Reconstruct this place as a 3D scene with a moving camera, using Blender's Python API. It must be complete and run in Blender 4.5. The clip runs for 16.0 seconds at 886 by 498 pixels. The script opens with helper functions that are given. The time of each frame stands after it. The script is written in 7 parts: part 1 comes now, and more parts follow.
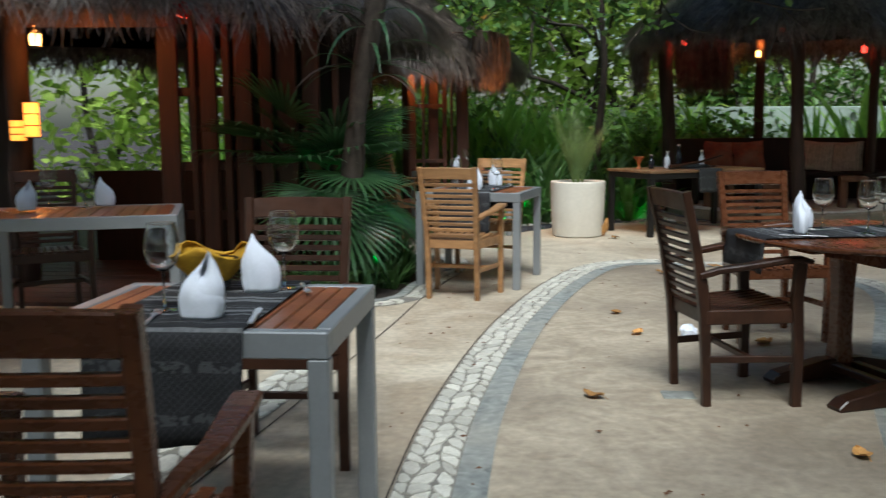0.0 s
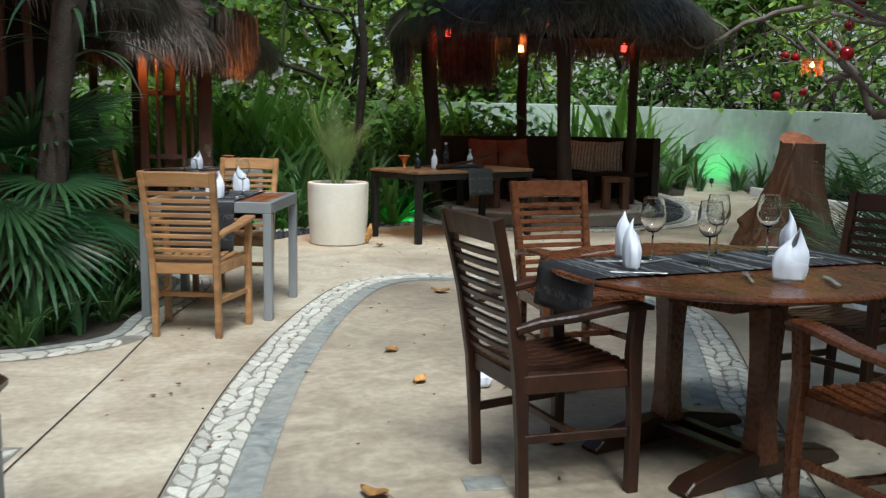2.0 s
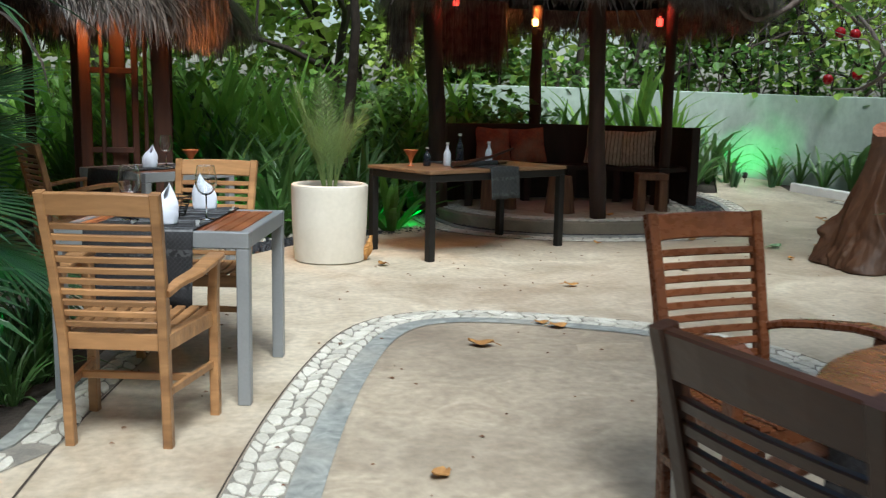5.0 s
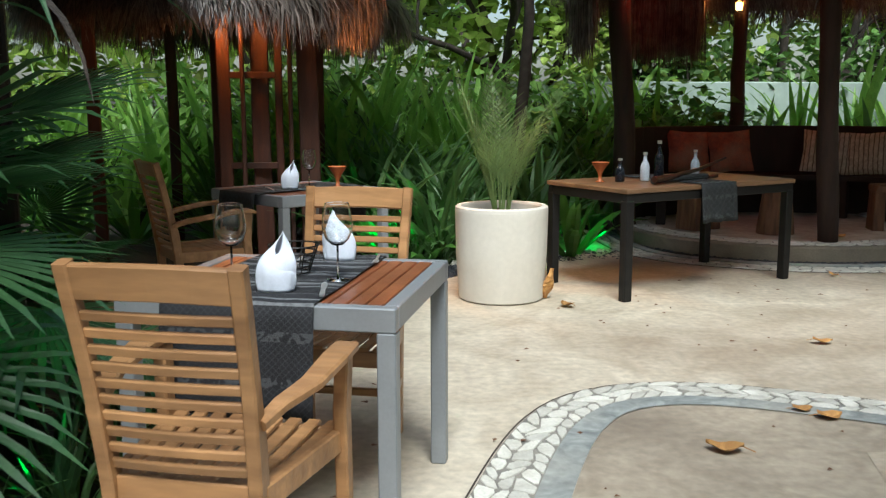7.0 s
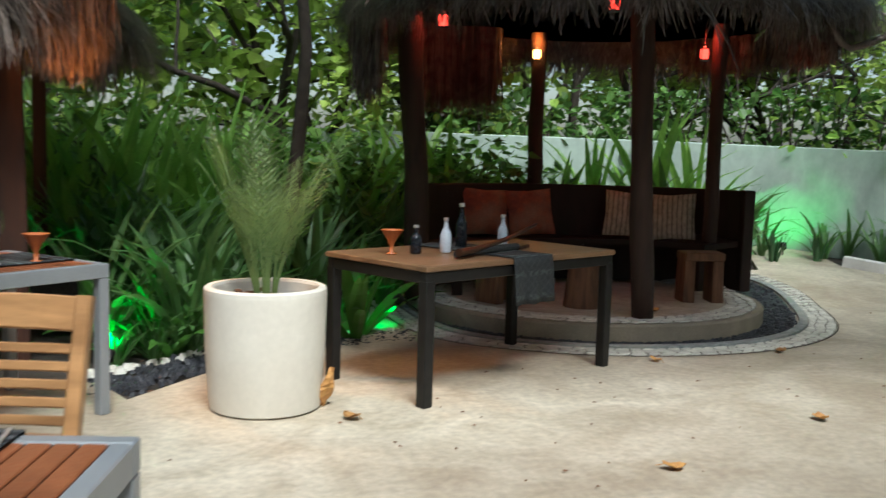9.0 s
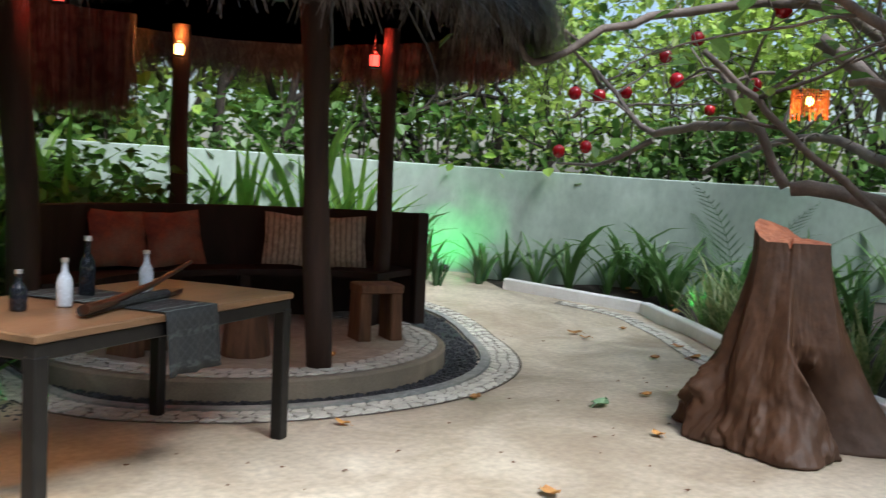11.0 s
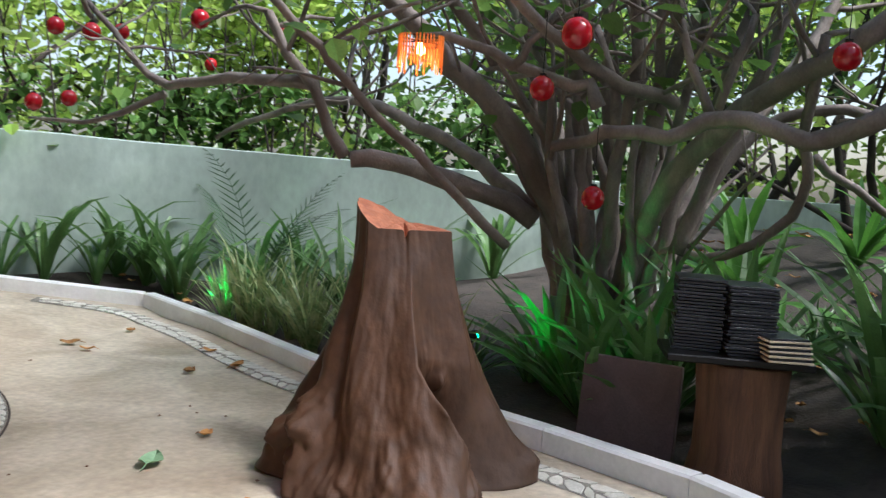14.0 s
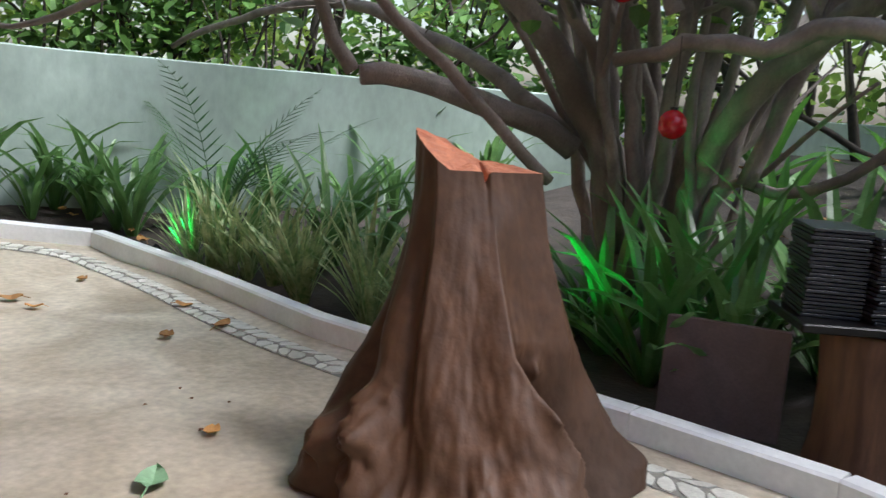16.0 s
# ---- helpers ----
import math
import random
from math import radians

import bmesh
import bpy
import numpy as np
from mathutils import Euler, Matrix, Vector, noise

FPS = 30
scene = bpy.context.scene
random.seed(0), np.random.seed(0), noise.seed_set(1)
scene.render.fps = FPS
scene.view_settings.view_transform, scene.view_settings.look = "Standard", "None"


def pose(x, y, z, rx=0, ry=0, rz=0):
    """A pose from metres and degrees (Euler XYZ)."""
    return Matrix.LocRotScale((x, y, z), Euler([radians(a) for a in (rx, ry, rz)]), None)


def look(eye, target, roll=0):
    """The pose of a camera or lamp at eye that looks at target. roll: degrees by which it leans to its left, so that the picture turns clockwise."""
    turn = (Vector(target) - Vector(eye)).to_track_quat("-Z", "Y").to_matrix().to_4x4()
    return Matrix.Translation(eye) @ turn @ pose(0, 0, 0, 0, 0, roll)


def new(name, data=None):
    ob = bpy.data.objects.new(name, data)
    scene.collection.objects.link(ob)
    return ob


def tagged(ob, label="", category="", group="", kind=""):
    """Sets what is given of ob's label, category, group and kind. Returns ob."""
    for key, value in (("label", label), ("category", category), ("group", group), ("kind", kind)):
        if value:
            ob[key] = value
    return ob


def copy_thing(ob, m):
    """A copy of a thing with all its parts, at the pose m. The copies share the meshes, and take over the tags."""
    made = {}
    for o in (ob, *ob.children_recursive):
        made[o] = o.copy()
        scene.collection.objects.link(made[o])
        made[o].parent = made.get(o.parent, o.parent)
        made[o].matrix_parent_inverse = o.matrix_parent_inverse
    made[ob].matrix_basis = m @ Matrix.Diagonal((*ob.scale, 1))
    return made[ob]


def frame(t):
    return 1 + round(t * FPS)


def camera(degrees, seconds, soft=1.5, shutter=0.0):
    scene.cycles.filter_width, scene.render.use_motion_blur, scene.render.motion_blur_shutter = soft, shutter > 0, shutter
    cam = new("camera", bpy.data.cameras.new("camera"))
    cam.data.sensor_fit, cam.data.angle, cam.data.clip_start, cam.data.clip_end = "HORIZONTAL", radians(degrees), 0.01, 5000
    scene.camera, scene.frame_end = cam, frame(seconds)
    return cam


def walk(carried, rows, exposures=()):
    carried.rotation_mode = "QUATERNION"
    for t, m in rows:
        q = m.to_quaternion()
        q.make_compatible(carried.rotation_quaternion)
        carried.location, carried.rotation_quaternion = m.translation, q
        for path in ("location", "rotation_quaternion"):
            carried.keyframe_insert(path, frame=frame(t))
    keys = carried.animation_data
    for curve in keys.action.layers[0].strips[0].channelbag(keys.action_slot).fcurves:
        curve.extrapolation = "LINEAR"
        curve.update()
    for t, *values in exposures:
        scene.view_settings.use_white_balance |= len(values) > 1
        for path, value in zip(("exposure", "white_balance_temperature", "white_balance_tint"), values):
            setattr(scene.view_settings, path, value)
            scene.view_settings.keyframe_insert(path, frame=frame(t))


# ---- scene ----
cam = camera(51.0, 16.0, soft=1.25, shutter=0.4)
PATH = [
    (0, (0.6, -0.146, 1.257), (0.437, 1.83, 0.996), -0.4),
    (0.5, (0.596, 0.147, 1.247), (0.623, 2.128, 0.98), -0.1),
    (1, (0.614, 0.473, 1.244), (0.772, 2.448, 0.975), 0.1),
    (1.5, (0.612, 0.778, 1.259), (0.881, 2.741, 0.986), 0.5),
    (2, (0.619, 1.076, 1.283), (0.977, 3.024, 1.006), 0.9),
    (2.5, (0.616, 1.399, 1.289), (1.048, 3.332, 1.014), 1.3),
    (3, (0.613, 1.739, 1.282), (1.099, 3.66, 1.008), 1.4),
    (5.5, (0.586, 3.376, 1.307), (0.938, 5.318, 0.987), 0.9),
    (6, (0.615, 3.764, 1.297), (0.856, 5.724, 0.98), 0.3),
    (6.5, (0.64, 4.182, 1.287), (0.785, 6.152, 0.974), -0.0),
    (7, (0.638, 4.454, 1.309), (0.715, 6.428, 0.997), -0.1),
    (7.5, (0.662, 4.832, 1.298), (0.762, 6.808, 1.004), -0.0),
    (8, (0.722, 5.187, 1.291), (0.942, 7.157, 1.027), 0.4),
    (8.5, (0.773, 5.448, 1.338), (1.145, 7.398, 1.097), 1.0),
    (9, (0.87, 5.835, 1.331), (1.406, 7.751, 1.125), 1.6),
    (11.5, (1.354, 7.294, 1.361), (2.731, 8.738, 1.225), 3.2),
    (12, (1.525, 7.561, 1.362), (3.038, 8.865, 1.247), 3.8),
    (12.5, (1.659, 7.823, 1.355), (3.298, 8.966, 1.256), 4.2),
    (13, (1.839, 8.088, 1.34), (3.587, 9.055, 1.247), 4.6),
    (13.5, (1.969, 8.305, 1.345), (3.807, 9.086, 1.226), 4.2),
    (14, (2.14, 8.488, 1.333), (4.031, 9.121, 1.178), 3.9),
    (14.5, (2.322, 8.683, 1.338), (4.241, 9.209, 1.135), 3.5),
    (15, (2.51, 8.901, 1.33), (4.441, 9.356, 1.083), 3.3),
    (15.5, (2.701, 9.123, 1.33), (4.634, 9.55, 1.043), 3.6),
    (16, (2.919, 9.338, 1.333), (4.838, 9.798, 1.005), 4.1),
]

walk(cam, [(t, look(eye, target, roll)) for t, eye, target, roll in PATH],
     [(t, e, 5850, 4.0 if t < 10 else 14.0) for t, e in ((0.0, -0.10), (3.0, 0.10), (7.0, 0.20), (9.0, 0.22), (12.5, 0.74), (14.5, 0.94), (16.0, 0.98))])

# ---- daylight: shaded garden under a bright hazy sky ----
world = bpy.data.worlds.new("sky")
scene.world = world
world.use_nodes = True
wt = world.node_tree
bg = wt.nodes["Background"]
sky = wt.nodes.new("ShaderNodeTexSky")
sky.sky_type = "NISHITA"
sky.sun_disc = False
sky.sun_elevation, sky.sun_rotation = radians(57), radians(177)
sky.dust_density, sky.air_density = 3.0, 1.2
wt.links.new(sky.outputs[0], bg.inputs[0])
bg.inputs[1].default_value = 0.15


def lamp(name, kind, m, energy, colour, size=0.05, angle=0.0):
    data = bpy.data.lights.new(name, kind)
    data.energy, data.color = energy, colour
    if kind == "SUN":
        data.angle = radians(angle)
    else:
        data.shadow_soft_size = size
    if kind == "SPOT":
        data.spot_size, data.spot_blend = radians(angle), 0.7
    ob = new(name, data)
    ob.matrix_world = m
    return ob


SUN_AT = Vector((math.sin(radians(177)) * math.cos(radians(57)), math.cos(radians(177)) * math.cos(radians(57)), math.sin(radians(57))))
lamp("sun", "SUN", look(SUN_AT * 40, (0, 0, 0)), 4.2, (1.0, 0.98, 0.93), angle=22)


# ---- materials ----
def mat(name, c1, c2=None, scale=8.0, rough=0.6, bump=0.2, metal=0.0, fine=90.0, stretch=(1, 1, 1), per_object=0.0,
        per_island=0.0, emit=None, glow=0.0, translucent=0.0, glass=False, wear=None, spec=0.5, distort=0.6, grain=(0.86, 1.12)):
    """Two-scale noise colour, fine grain in the relief, roughness that varies."""
    m = bpy.data.materials.new(name)
    m.use_nodes = True
    t = m.node_tree
    n, l = t.nodes, t.links
    b = n["Principled BSDF"]
    c2 = c2 or tuple(x * 0.7 for x in c1)
    co = n.new("ShaderNodeTexCoord")
    mp = n.new("ShaderNodeMapping")
    mp.inputs["Scale"].default_value = stretch
    l.new(co.outputs["Object"], mp.inputs[0])
    big = n.new("ShaderNodeTexNoise")
    big.inputs["Scale"].default_value, big.inputs["Detail"].default_value = scale, 6
    big.inputs["Distortion"].default_value = distort
    l.new(mp.outputs[0], big.inputs["Vector"])
    small = n.new("ShaderNodeTexNoise")
    small.inputs["Scale"].default_value, small.inputs["Detail"].default_value = fine, 4
    l.new(mp.outputs[0], small.inputs["Vector"])
    ramp = n.new("ShaderNodeMapRange")
    ramp.inputs[1].default_value, ramp.inputs[2].default_value = 0.32, 0.68
    l.new(big.outputs[0], ramp.inputs[0])
    mix = n.new("ShaderNodeMix")
    mix.data_type = "RGBA"
    mix.inputs[6].default_value, mix.inputs[7].default_value = (*c1, 1), (*c2, 1)
    l.new(ramp.outputs[0], mix.inputs[0])
    colour = mix.outputs[2]
    if wear:
        patch = n.new("ShaderNodeTexNoise")
        patch.inputs["Scale"].default_value, patch.inputs["Detail"].default_value = scale * 0.23, 5
        l.new(mp.outputs[0], patch.inputs["Vector"])
        pr = n.new("ShaderNodeMapRange")
        pr.inputs[1].default_value, pr.inputs[2].default_value = 0.45, 0.7
        l.new(patch.outputs[0], pr.inputs[0])
        w = n.new("ShaderNodeMix")
        w.data_type = "RGBA"
        w.inputs[7].default_value = (*wear, 1)
        l.new(pr.outputs[0], w.inputs[0])
        l.new(colour, w.inputs[6])
        colour = w.outputs[2]
    hsv = n.new("ShaderNodeHueSaturation")
    l.new(colour, hsv.inputs["Color"])
    val = n.new("ShaderNodeMapRange")
    val.inputs[1].default_value, val.inputs[2].default_value = 0.3, 0.7
    val.inputs[3].default_value, val.inputs[4].default_value = grain
    l.new(small.outputs[0], val.inputs[0])
    source = val.outputs[0]
    if per_object or per_island:
        if per_object:
            info = n.new("ShaderNodeObjectInfo").outputs["Random"]
            amount = per_object
        else:
            info = n.new("ShaderNodeNewGeometry").outputs["Random Per Island"]
            amount = per_island
        r = n.new("ShaderNodeMapRange")
        r.inputs[3].default_value, r.inputs[4].default_value = 1 - amount, 1 + amount
        l.new(info, r.inputs[0])
        mul = n.new("ShaderNodeMath")
        mul.operation = "MULTIPLY"
        l.new(source, mul.inputs[0])
        l.new(r.outputs[0], mul.inputs[1])
        source = mul.outputs[0]
    l.new(source, hsv.inputs["Value"])
    l.new(hsv.outputs[0], b.inputs["Base Color"])
    rr = n.new("ShaderNodeMapRange")
    rr.inputs[3].default_value, rr.inputs[4].default_value = max(0.03, rough - 0.1), min(1, rough + 0.1)
    l.new(small.outputs[0], rr.inputs[0])
    l.new(rr.outputs[0], b.inputs["Roughness"])
    b.inputs["Metallic"].default_value = metal
    b.inputs["Specular IOR Level"].default_value = spec
    if bump:
        bp = n.new("ShaderNodeBump")
        bp.inputs["Strength"].default_value, bp.inputs["Distance"].default_value = bump, 0.01
        add = n.new("ShaderNodeMath")
        add.operation = "ADD"
        l.new(small.outputs[0], add.inputs[0])
        l.new(big.outputs[0], add.inputs[1])
        l.new(add.outputs[0], bp.inputs["Height"])
        l.new(bp.outputs[0], b.inputs["Normal"])
    if glow:
        b.inputs["Emission Color"].default_value = (*(emit or c1), 1)
        b.inputs["Emission Strength"].default_value = glow
    if glass:
        b.inputs["Transmission Weight"].default_value = 1.0
        b.inputs["IOR"].default_value = 1.45
        b.inputs["Roughness"].default_value = 0.02
        for link in list(b.inputs["Roughness"].links):
            l.remove(link)
    if translucent:
        tr = n.new("ShaderNodeBsdfTranslucent")
        l.new(hsv.outputs[0], tr.inputs[0])
        mx = n.new("ShaderNodeMixShader")
        mx.inputs[0].default_value = translucent
        l.new(b.outputs[0], mx.inputs[1])
        l.new(tr.outputs[0], mx.inputs[2])
        l.new(mx.outputs[0], n["Material Output"].inputs[0])
    return m


M_CONCRETE = mat("beige_concrete", (0.46, 0.395, 0.30), (0.32, 0.265, 0.195), 3.0, 0.6, 0.45, fine=22, wear=(0.20, 0.165, 0.125), distort=2.2, grain=(0.82, 1.15))
# Pale and brown mottling: stains, with some sun dapple put in the colour.
M_PATIO = mat("pale_concrete", (0.60, 0.535, 0.425), (0.40, 0.335, 0.245), 2.0, 0.52, 0.45, fine=22, wear=(0.25, 0.19, 0.13), distort=1.1, grain=(0.80, 1.15))
M_GREYBAND = mat("grey_cement", (0.32, 0.335, 0.315), (0.15, 0.165, 0.16), 7, 0.75, 0.4, wear=(0.33, 0.32, 0.28), distort=2, fine=25)
# Leaf colour lifted well above the other leaves to look sunlit.
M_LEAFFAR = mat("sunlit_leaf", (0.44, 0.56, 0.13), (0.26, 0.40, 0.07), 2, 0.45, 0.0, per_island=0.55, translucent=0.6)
M_MORTAR = mat("mortar", (0.27, 0.25, 0.21), (0.18, 0.17, 0.15), 12, 0.9, 0.4)
M_STONE = mat("white_stone", (0.62, 0.605, 0.54), (0.46, 0.44, 0.38), 10, 0.55, 0.25, per_object=0.18)
M_STONES = mat("white_stones", (0.62, 0.605, 0.54), (0.46, 0.44, 0.38), 10, 0.55, 0.25, per_island=0.18)
M_SOIL = mat("dark_soil", (0.055, 0.042, 0.032), (0.025, 0.02, 0.016), 5, 0.95, 0.9, fine=40)
M_GRAVEL = mat("black_gravel", (0.035, 0.037, 0.045), (0.015, 0.016, 0.02), 20, 0.55, 0.3, per_island=0.4)
M_WALL = mat("painted_render", (0.41, 0.50, 0.44), (0.32, 0.395, 0.345), 2.2, 0.85, 0.25, stretch=(1, 1, 0.6), wear=(0.23, 0.28, 0.245), grain=(0.9, 1.08), fine=14)
M_WHITE = mat("white_paint", (0.88, 0.88, 0.87), (0.80, 0.80, 0.79), 5, 0.55, 0.12, wear=(0.66, 0.65, 0.62), grain=(0.95, 1.04), fine=40)
M_PLANTER = mat("cream_planter", (0.68, 0.645, 0.57), (0.60, 0.565, 0.49), 2.2, 0.5, 0.05, grain=(0.96, 1.03), fine=30, wear=(0.54, 0.49, 0.41))
M_TEAK = mat("light_teak", (0.41, 0.22, 0.092), (0.24, 0.12, 0.048), 16, 0.40, 0.15, fine=60, per_object=0.24, distort=0.8, stretch=(0.16, 1, 0.8), grain=(0.88, 1.10))
M_BROWN = mat("dark_teak", (0.046, 0.018, 0.009), (0.022, 0.009, 0.005), 9, 0.34, 0.12, fine=70, per_object=0.18, spec=0.35, stretch=(0.3, 1, 0.6))
M_RED = mat("red_teak", (0.125, 0.041, 0.015), (0.062, 0.020, 0.008), 7, 0.28, 0.12, fine=70, per_object=0.18, spec=0.4, stretch=(0.3, 1, 0.6))
M_SLAT = mat("oiled_slat", (0.26, 0.088, 0.036), (0.15, 0.048, 0.02), 7, 0.35, 0.12, fine=80, per_object=0.15)
M_TABLEWOOD = mat("table_wood", (0.20, 0.115, 0.058), (0.12, 0.066, 0.033), 6, 0.42, 0.12, stretch=(0.3, 1, 1))
M_GREY = mat("grey_metal", (0.27, 0.285, 0.30), (0.245, 0.26, 0.275), 6, 0.38, 0.03, metal=0.25, grain=(0.96, 1.04))
M_BLACK = mat("black_metal", (0.007, 0.0065, 0.0065), (0.012, 0.011, 0.010), 14, 0.4, 0.08, spec=0.3)
M_POST = mat("rough_post", (0.05, 0.022, 0.013), (0.024, 0.011, 0.007), 5, 0.75, 0.5, stretch=(3, 3, 0.5))
M_HUTWOOD = mat("hut_plank", (0.066, 0.021, 0.009), (0.03, 0.010, 0.005), 5, 0.6, 0.4, stretch=(3, 3, 0.4), per_object=0.3)
M_BENCH = mat("bench_wood", (0.022, 0.010, 0.007), (0.012, 0.006, 0.004), 4, 0.6, 0.25, stretch=(2, 2, 0.6), spec=0.3)
M_THATCH = mat("thatch", (0.20, 0.162, 0.138), (0.060, 0.043, 0.034), 9, 0.38, 0.2, per_island=0.6, translucent=0.2)
# Core coloured darker than the straw, for the shade between and under straws.
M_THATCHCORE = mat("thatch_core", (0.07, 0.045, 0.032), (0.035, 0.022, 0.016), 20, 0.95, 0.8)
M_STUMP = mat("weathered_stump", (0.088, 0.041, 0.020), (0.050, 0.024, 0.012), 2.6, 0.6, 0.30, fine=24, stretch=(1.3, 1.3, 0.9), wear=(0.058, 0.035, 0.024), grain=(0.84, 1.15), distort=1.6, spec=0.3)
M_CUT = mat("cut_wood", (0.46, 0.19, 0.10), (0.30, 0.11, 0.06), 20, 0.7, 0.5)
M_LOG = mat("log", (0.20, 0.095, 0.045), (0.09, 0.04, 0.022), 7, 0.8, 0.7, stretch=(2.5, 2.5, 0.3))
M_BARK = mat("grey_bark", (0.29, 0.24, 0.21), (0.145, 0.115, 0.10), 7, 0.75, 0.6, stretch=(1, 1, 0.6), wear=(0.11, 0.088, 0.076))
M_TRUNK = mat("dark_bark", (0.065, 0.05, 0.039), (0.034, 0.026, 0.02), 9, 0.9, 0.8)
M_LEAF = mat("leaf", (0.18, 0.31, 0.07), (0.11, 0.22, 0.05), 3, 0.45, 0.0, per_island=0.45, translucent=0.5)
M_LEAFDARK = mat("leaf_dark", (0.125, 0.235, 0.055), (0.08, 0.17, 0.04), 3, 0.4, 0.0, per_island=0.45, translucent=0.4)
M_STRAP = mat("strap_leaf", (0.135, 0.255, 0.075), (0.08, 0.175, 0.055), 4, 0.35, 0.0, per_island=0.3, translucent=0.35)
M_STRIPED = mat("variegated_leaf", (0.46, 0.50, 0.24), (0.11, 0.22, 0.06), 16, 0.4, 0.0, per_island=0.4, translucent=0.2)
M_PALM = mat("palm_leaf", (0.06, 0.14, 0.05), (0.04, 0.10, 0.04), 4, 0.35, 0.0, per_island=0.3, translucent=0.2)
M_PALMDRY = mat("dry_palm_leaf", (0.30, 0.24, 0.15), (0.2, 0.15, 0.09), 4, 0.6, 0.0, per_island=0.3, translucent=0.2)
M_DRYLEAF = mat("fallen_leaf", (0.50, 0.27, 0.075), (0.32, 0.14, 0.045), 15, 0.7, 0.2, per_object=0.35)
M_GREENLEAF = mat("fallen_green_leaf", (0.22, 0.36, 0.2), (0.16, 0.28, 0.14), 15, 0.6, 0.2)
M_CLOTH = mat("white_linen", (0.76, 0.80, 0.90), (0.71, 0.755, 0.86), 8, 0.9, 0.06, fine=120, grain=(0.97, 1.03))
M_YELLOW = mat("yellow_cloth", (0.62, 0.36, 0.02), (0.45, 0.24, 0.015), 12, 0.9, 0.3)
M_ORANGECLOTH = mat("orange_print", (0.27, 0.070, 0.034), (0.13, 0.034, 0.026), 14, 0.9, 0.3, wear=(0.25, 0.15, 0.095))
M_GLASS = mat("clear_glass", (0.95, 0.97, 0.97), (0.95, 0.97, 0.97), 3, 0.05, 0, glass=True)
M_DARKGLASS = mat("dark_glass", (0.012, 0.014, 0.02), (0.01, 0.012, 0.016), 3, 0.12, 0)
M_PALEGLASS = mat("frosted_bottle", (0.55, 0.60, 0.66), (0.45, 0.5, 0.58), 6, 0.25, 0)
M_STEEL = mat("steel", (0.85, 0.85, 0.85), (0.75, 0.75, 0.75), 20, 0.38, 0, metal=0.9)
# The globes are no lamps; a faint red glow is put in the glass.
M_REDGLASS = mat("red_glass", (0.42, 0.008, 0.016), (0.20, 0.004, 0.008), 9, 0.08, 0.1, emit=(1, 0.02, 0.02), glow=0.01)
M_TERRACOTTA = mat("terracotta_cup", (0.42, 0.12, 0.03), (0.3, 0.08, 0.02), 12, 0.5, 0.1)
# Sticks glow a little themselves, for the bulb's light on them.
M_LANTERN = mat("bamboo_stick", (0.6, 0.18, 0.03), (0.5, 0.12, 0.02), 12, 0.5, 0.1, emit=(1.0, 0.22, 0.02), glow=0.18)
M_BULB = mat("warm_bulb", (1, 0.75, 0.4), (1, 0.75, 0.4), 3, 0.4, 0, emit=(1.0, 0.42, 0.10), glow=12)
M_REDLAMP = mat("red_lamp_glass", (0.9, 0.05, 0.03), (0.9, 0.05, 0.03), 3, 0.3, 0, emit=(1.0, 0.05, 0.03), glow=4)
M_AMBER = mat("amber_shade", (0.9, 0.45, 0.12), (0.9, 0.4, 0.1), 6, 0.6, 0, emit=(1.0, 0.33, 0.04), glow=2.2)
M_GREENLENS = mat("green_lens", (0.1, 0.9, 0.3), (0.1, 0.9, 0.3), 3, 0.3, 0, emit=(0.02, 1.0, 0.22), glow=9)
M_SLABRED = mat("slab", (0.13, 0.085, 0.08), (0.09, 0.06, 0.058), 6, 0.7, 0.2)
M_MENU = mat("black_leatherette", (0.014, 0.016, 0.022), (0.022, 0.024, 0.03), 8, 0.4, 0.1)
M_BOARD = mat("pale_board", (0.60, 0.50, 0.36), (0.50, 0.40, 0.27), 8, 0.6, 0.1)


def runner_mat(name, axis, dark, light, scale):
    """Woven cloth: soft stripes in dark and light yarn along one axis."""
    m = mat(name, dark, tuple(c * 1.6 for c in dark), 30, 0.9, 0.35, fine=260)
    t = m.node_tree
    n, l = t.nodes, t.links
    co = n.new("ShaderNodeTexCoord")
    wv = n.new("ShaderNodeTexWave")
    wv.wave_type, wv.bands_direction = "BANDS", axis
    wv.inputs["Scale"].default_value, wv.inputs["Distortion"].default_value = scale, 1.4
    wv.inputs["Detail"].default_value, wv.inputs["Detail Scale"].default_value = 3, 3.0
    l.new(co.outputs["Object"], wv.inputs[0])
    weave_over(m, wv.outputs["Fac"], 0.74, 0.97, light)
    return m


def weave_over(m, factor, low, high, light):
    """Light yarn laid over the base colour where the factor is high."""
    n, l = m.node_tree.nodes, m.node_tree.links
    mr = n.new("ShaderNodeMapRange")
    mr.inputs[1].default_value, mr.inputs[2].default_value = low, high
    l.new(factor, mr.inputs[0])
    mx = n.new("ShaderNodeMix")
    mx.data_type = "RGBA"
    mx.inputs[7].default_value = (*light, 1)
    b = n["Principled BSDF"]
    l.new(b.inputs["Base Color"].links[0].from_socket, mx.inputs[6])
    l.new(mr.outputs[0], mx.inputs[0])
    l.new(mx.outputs[2], b.inputs["Base Color"])


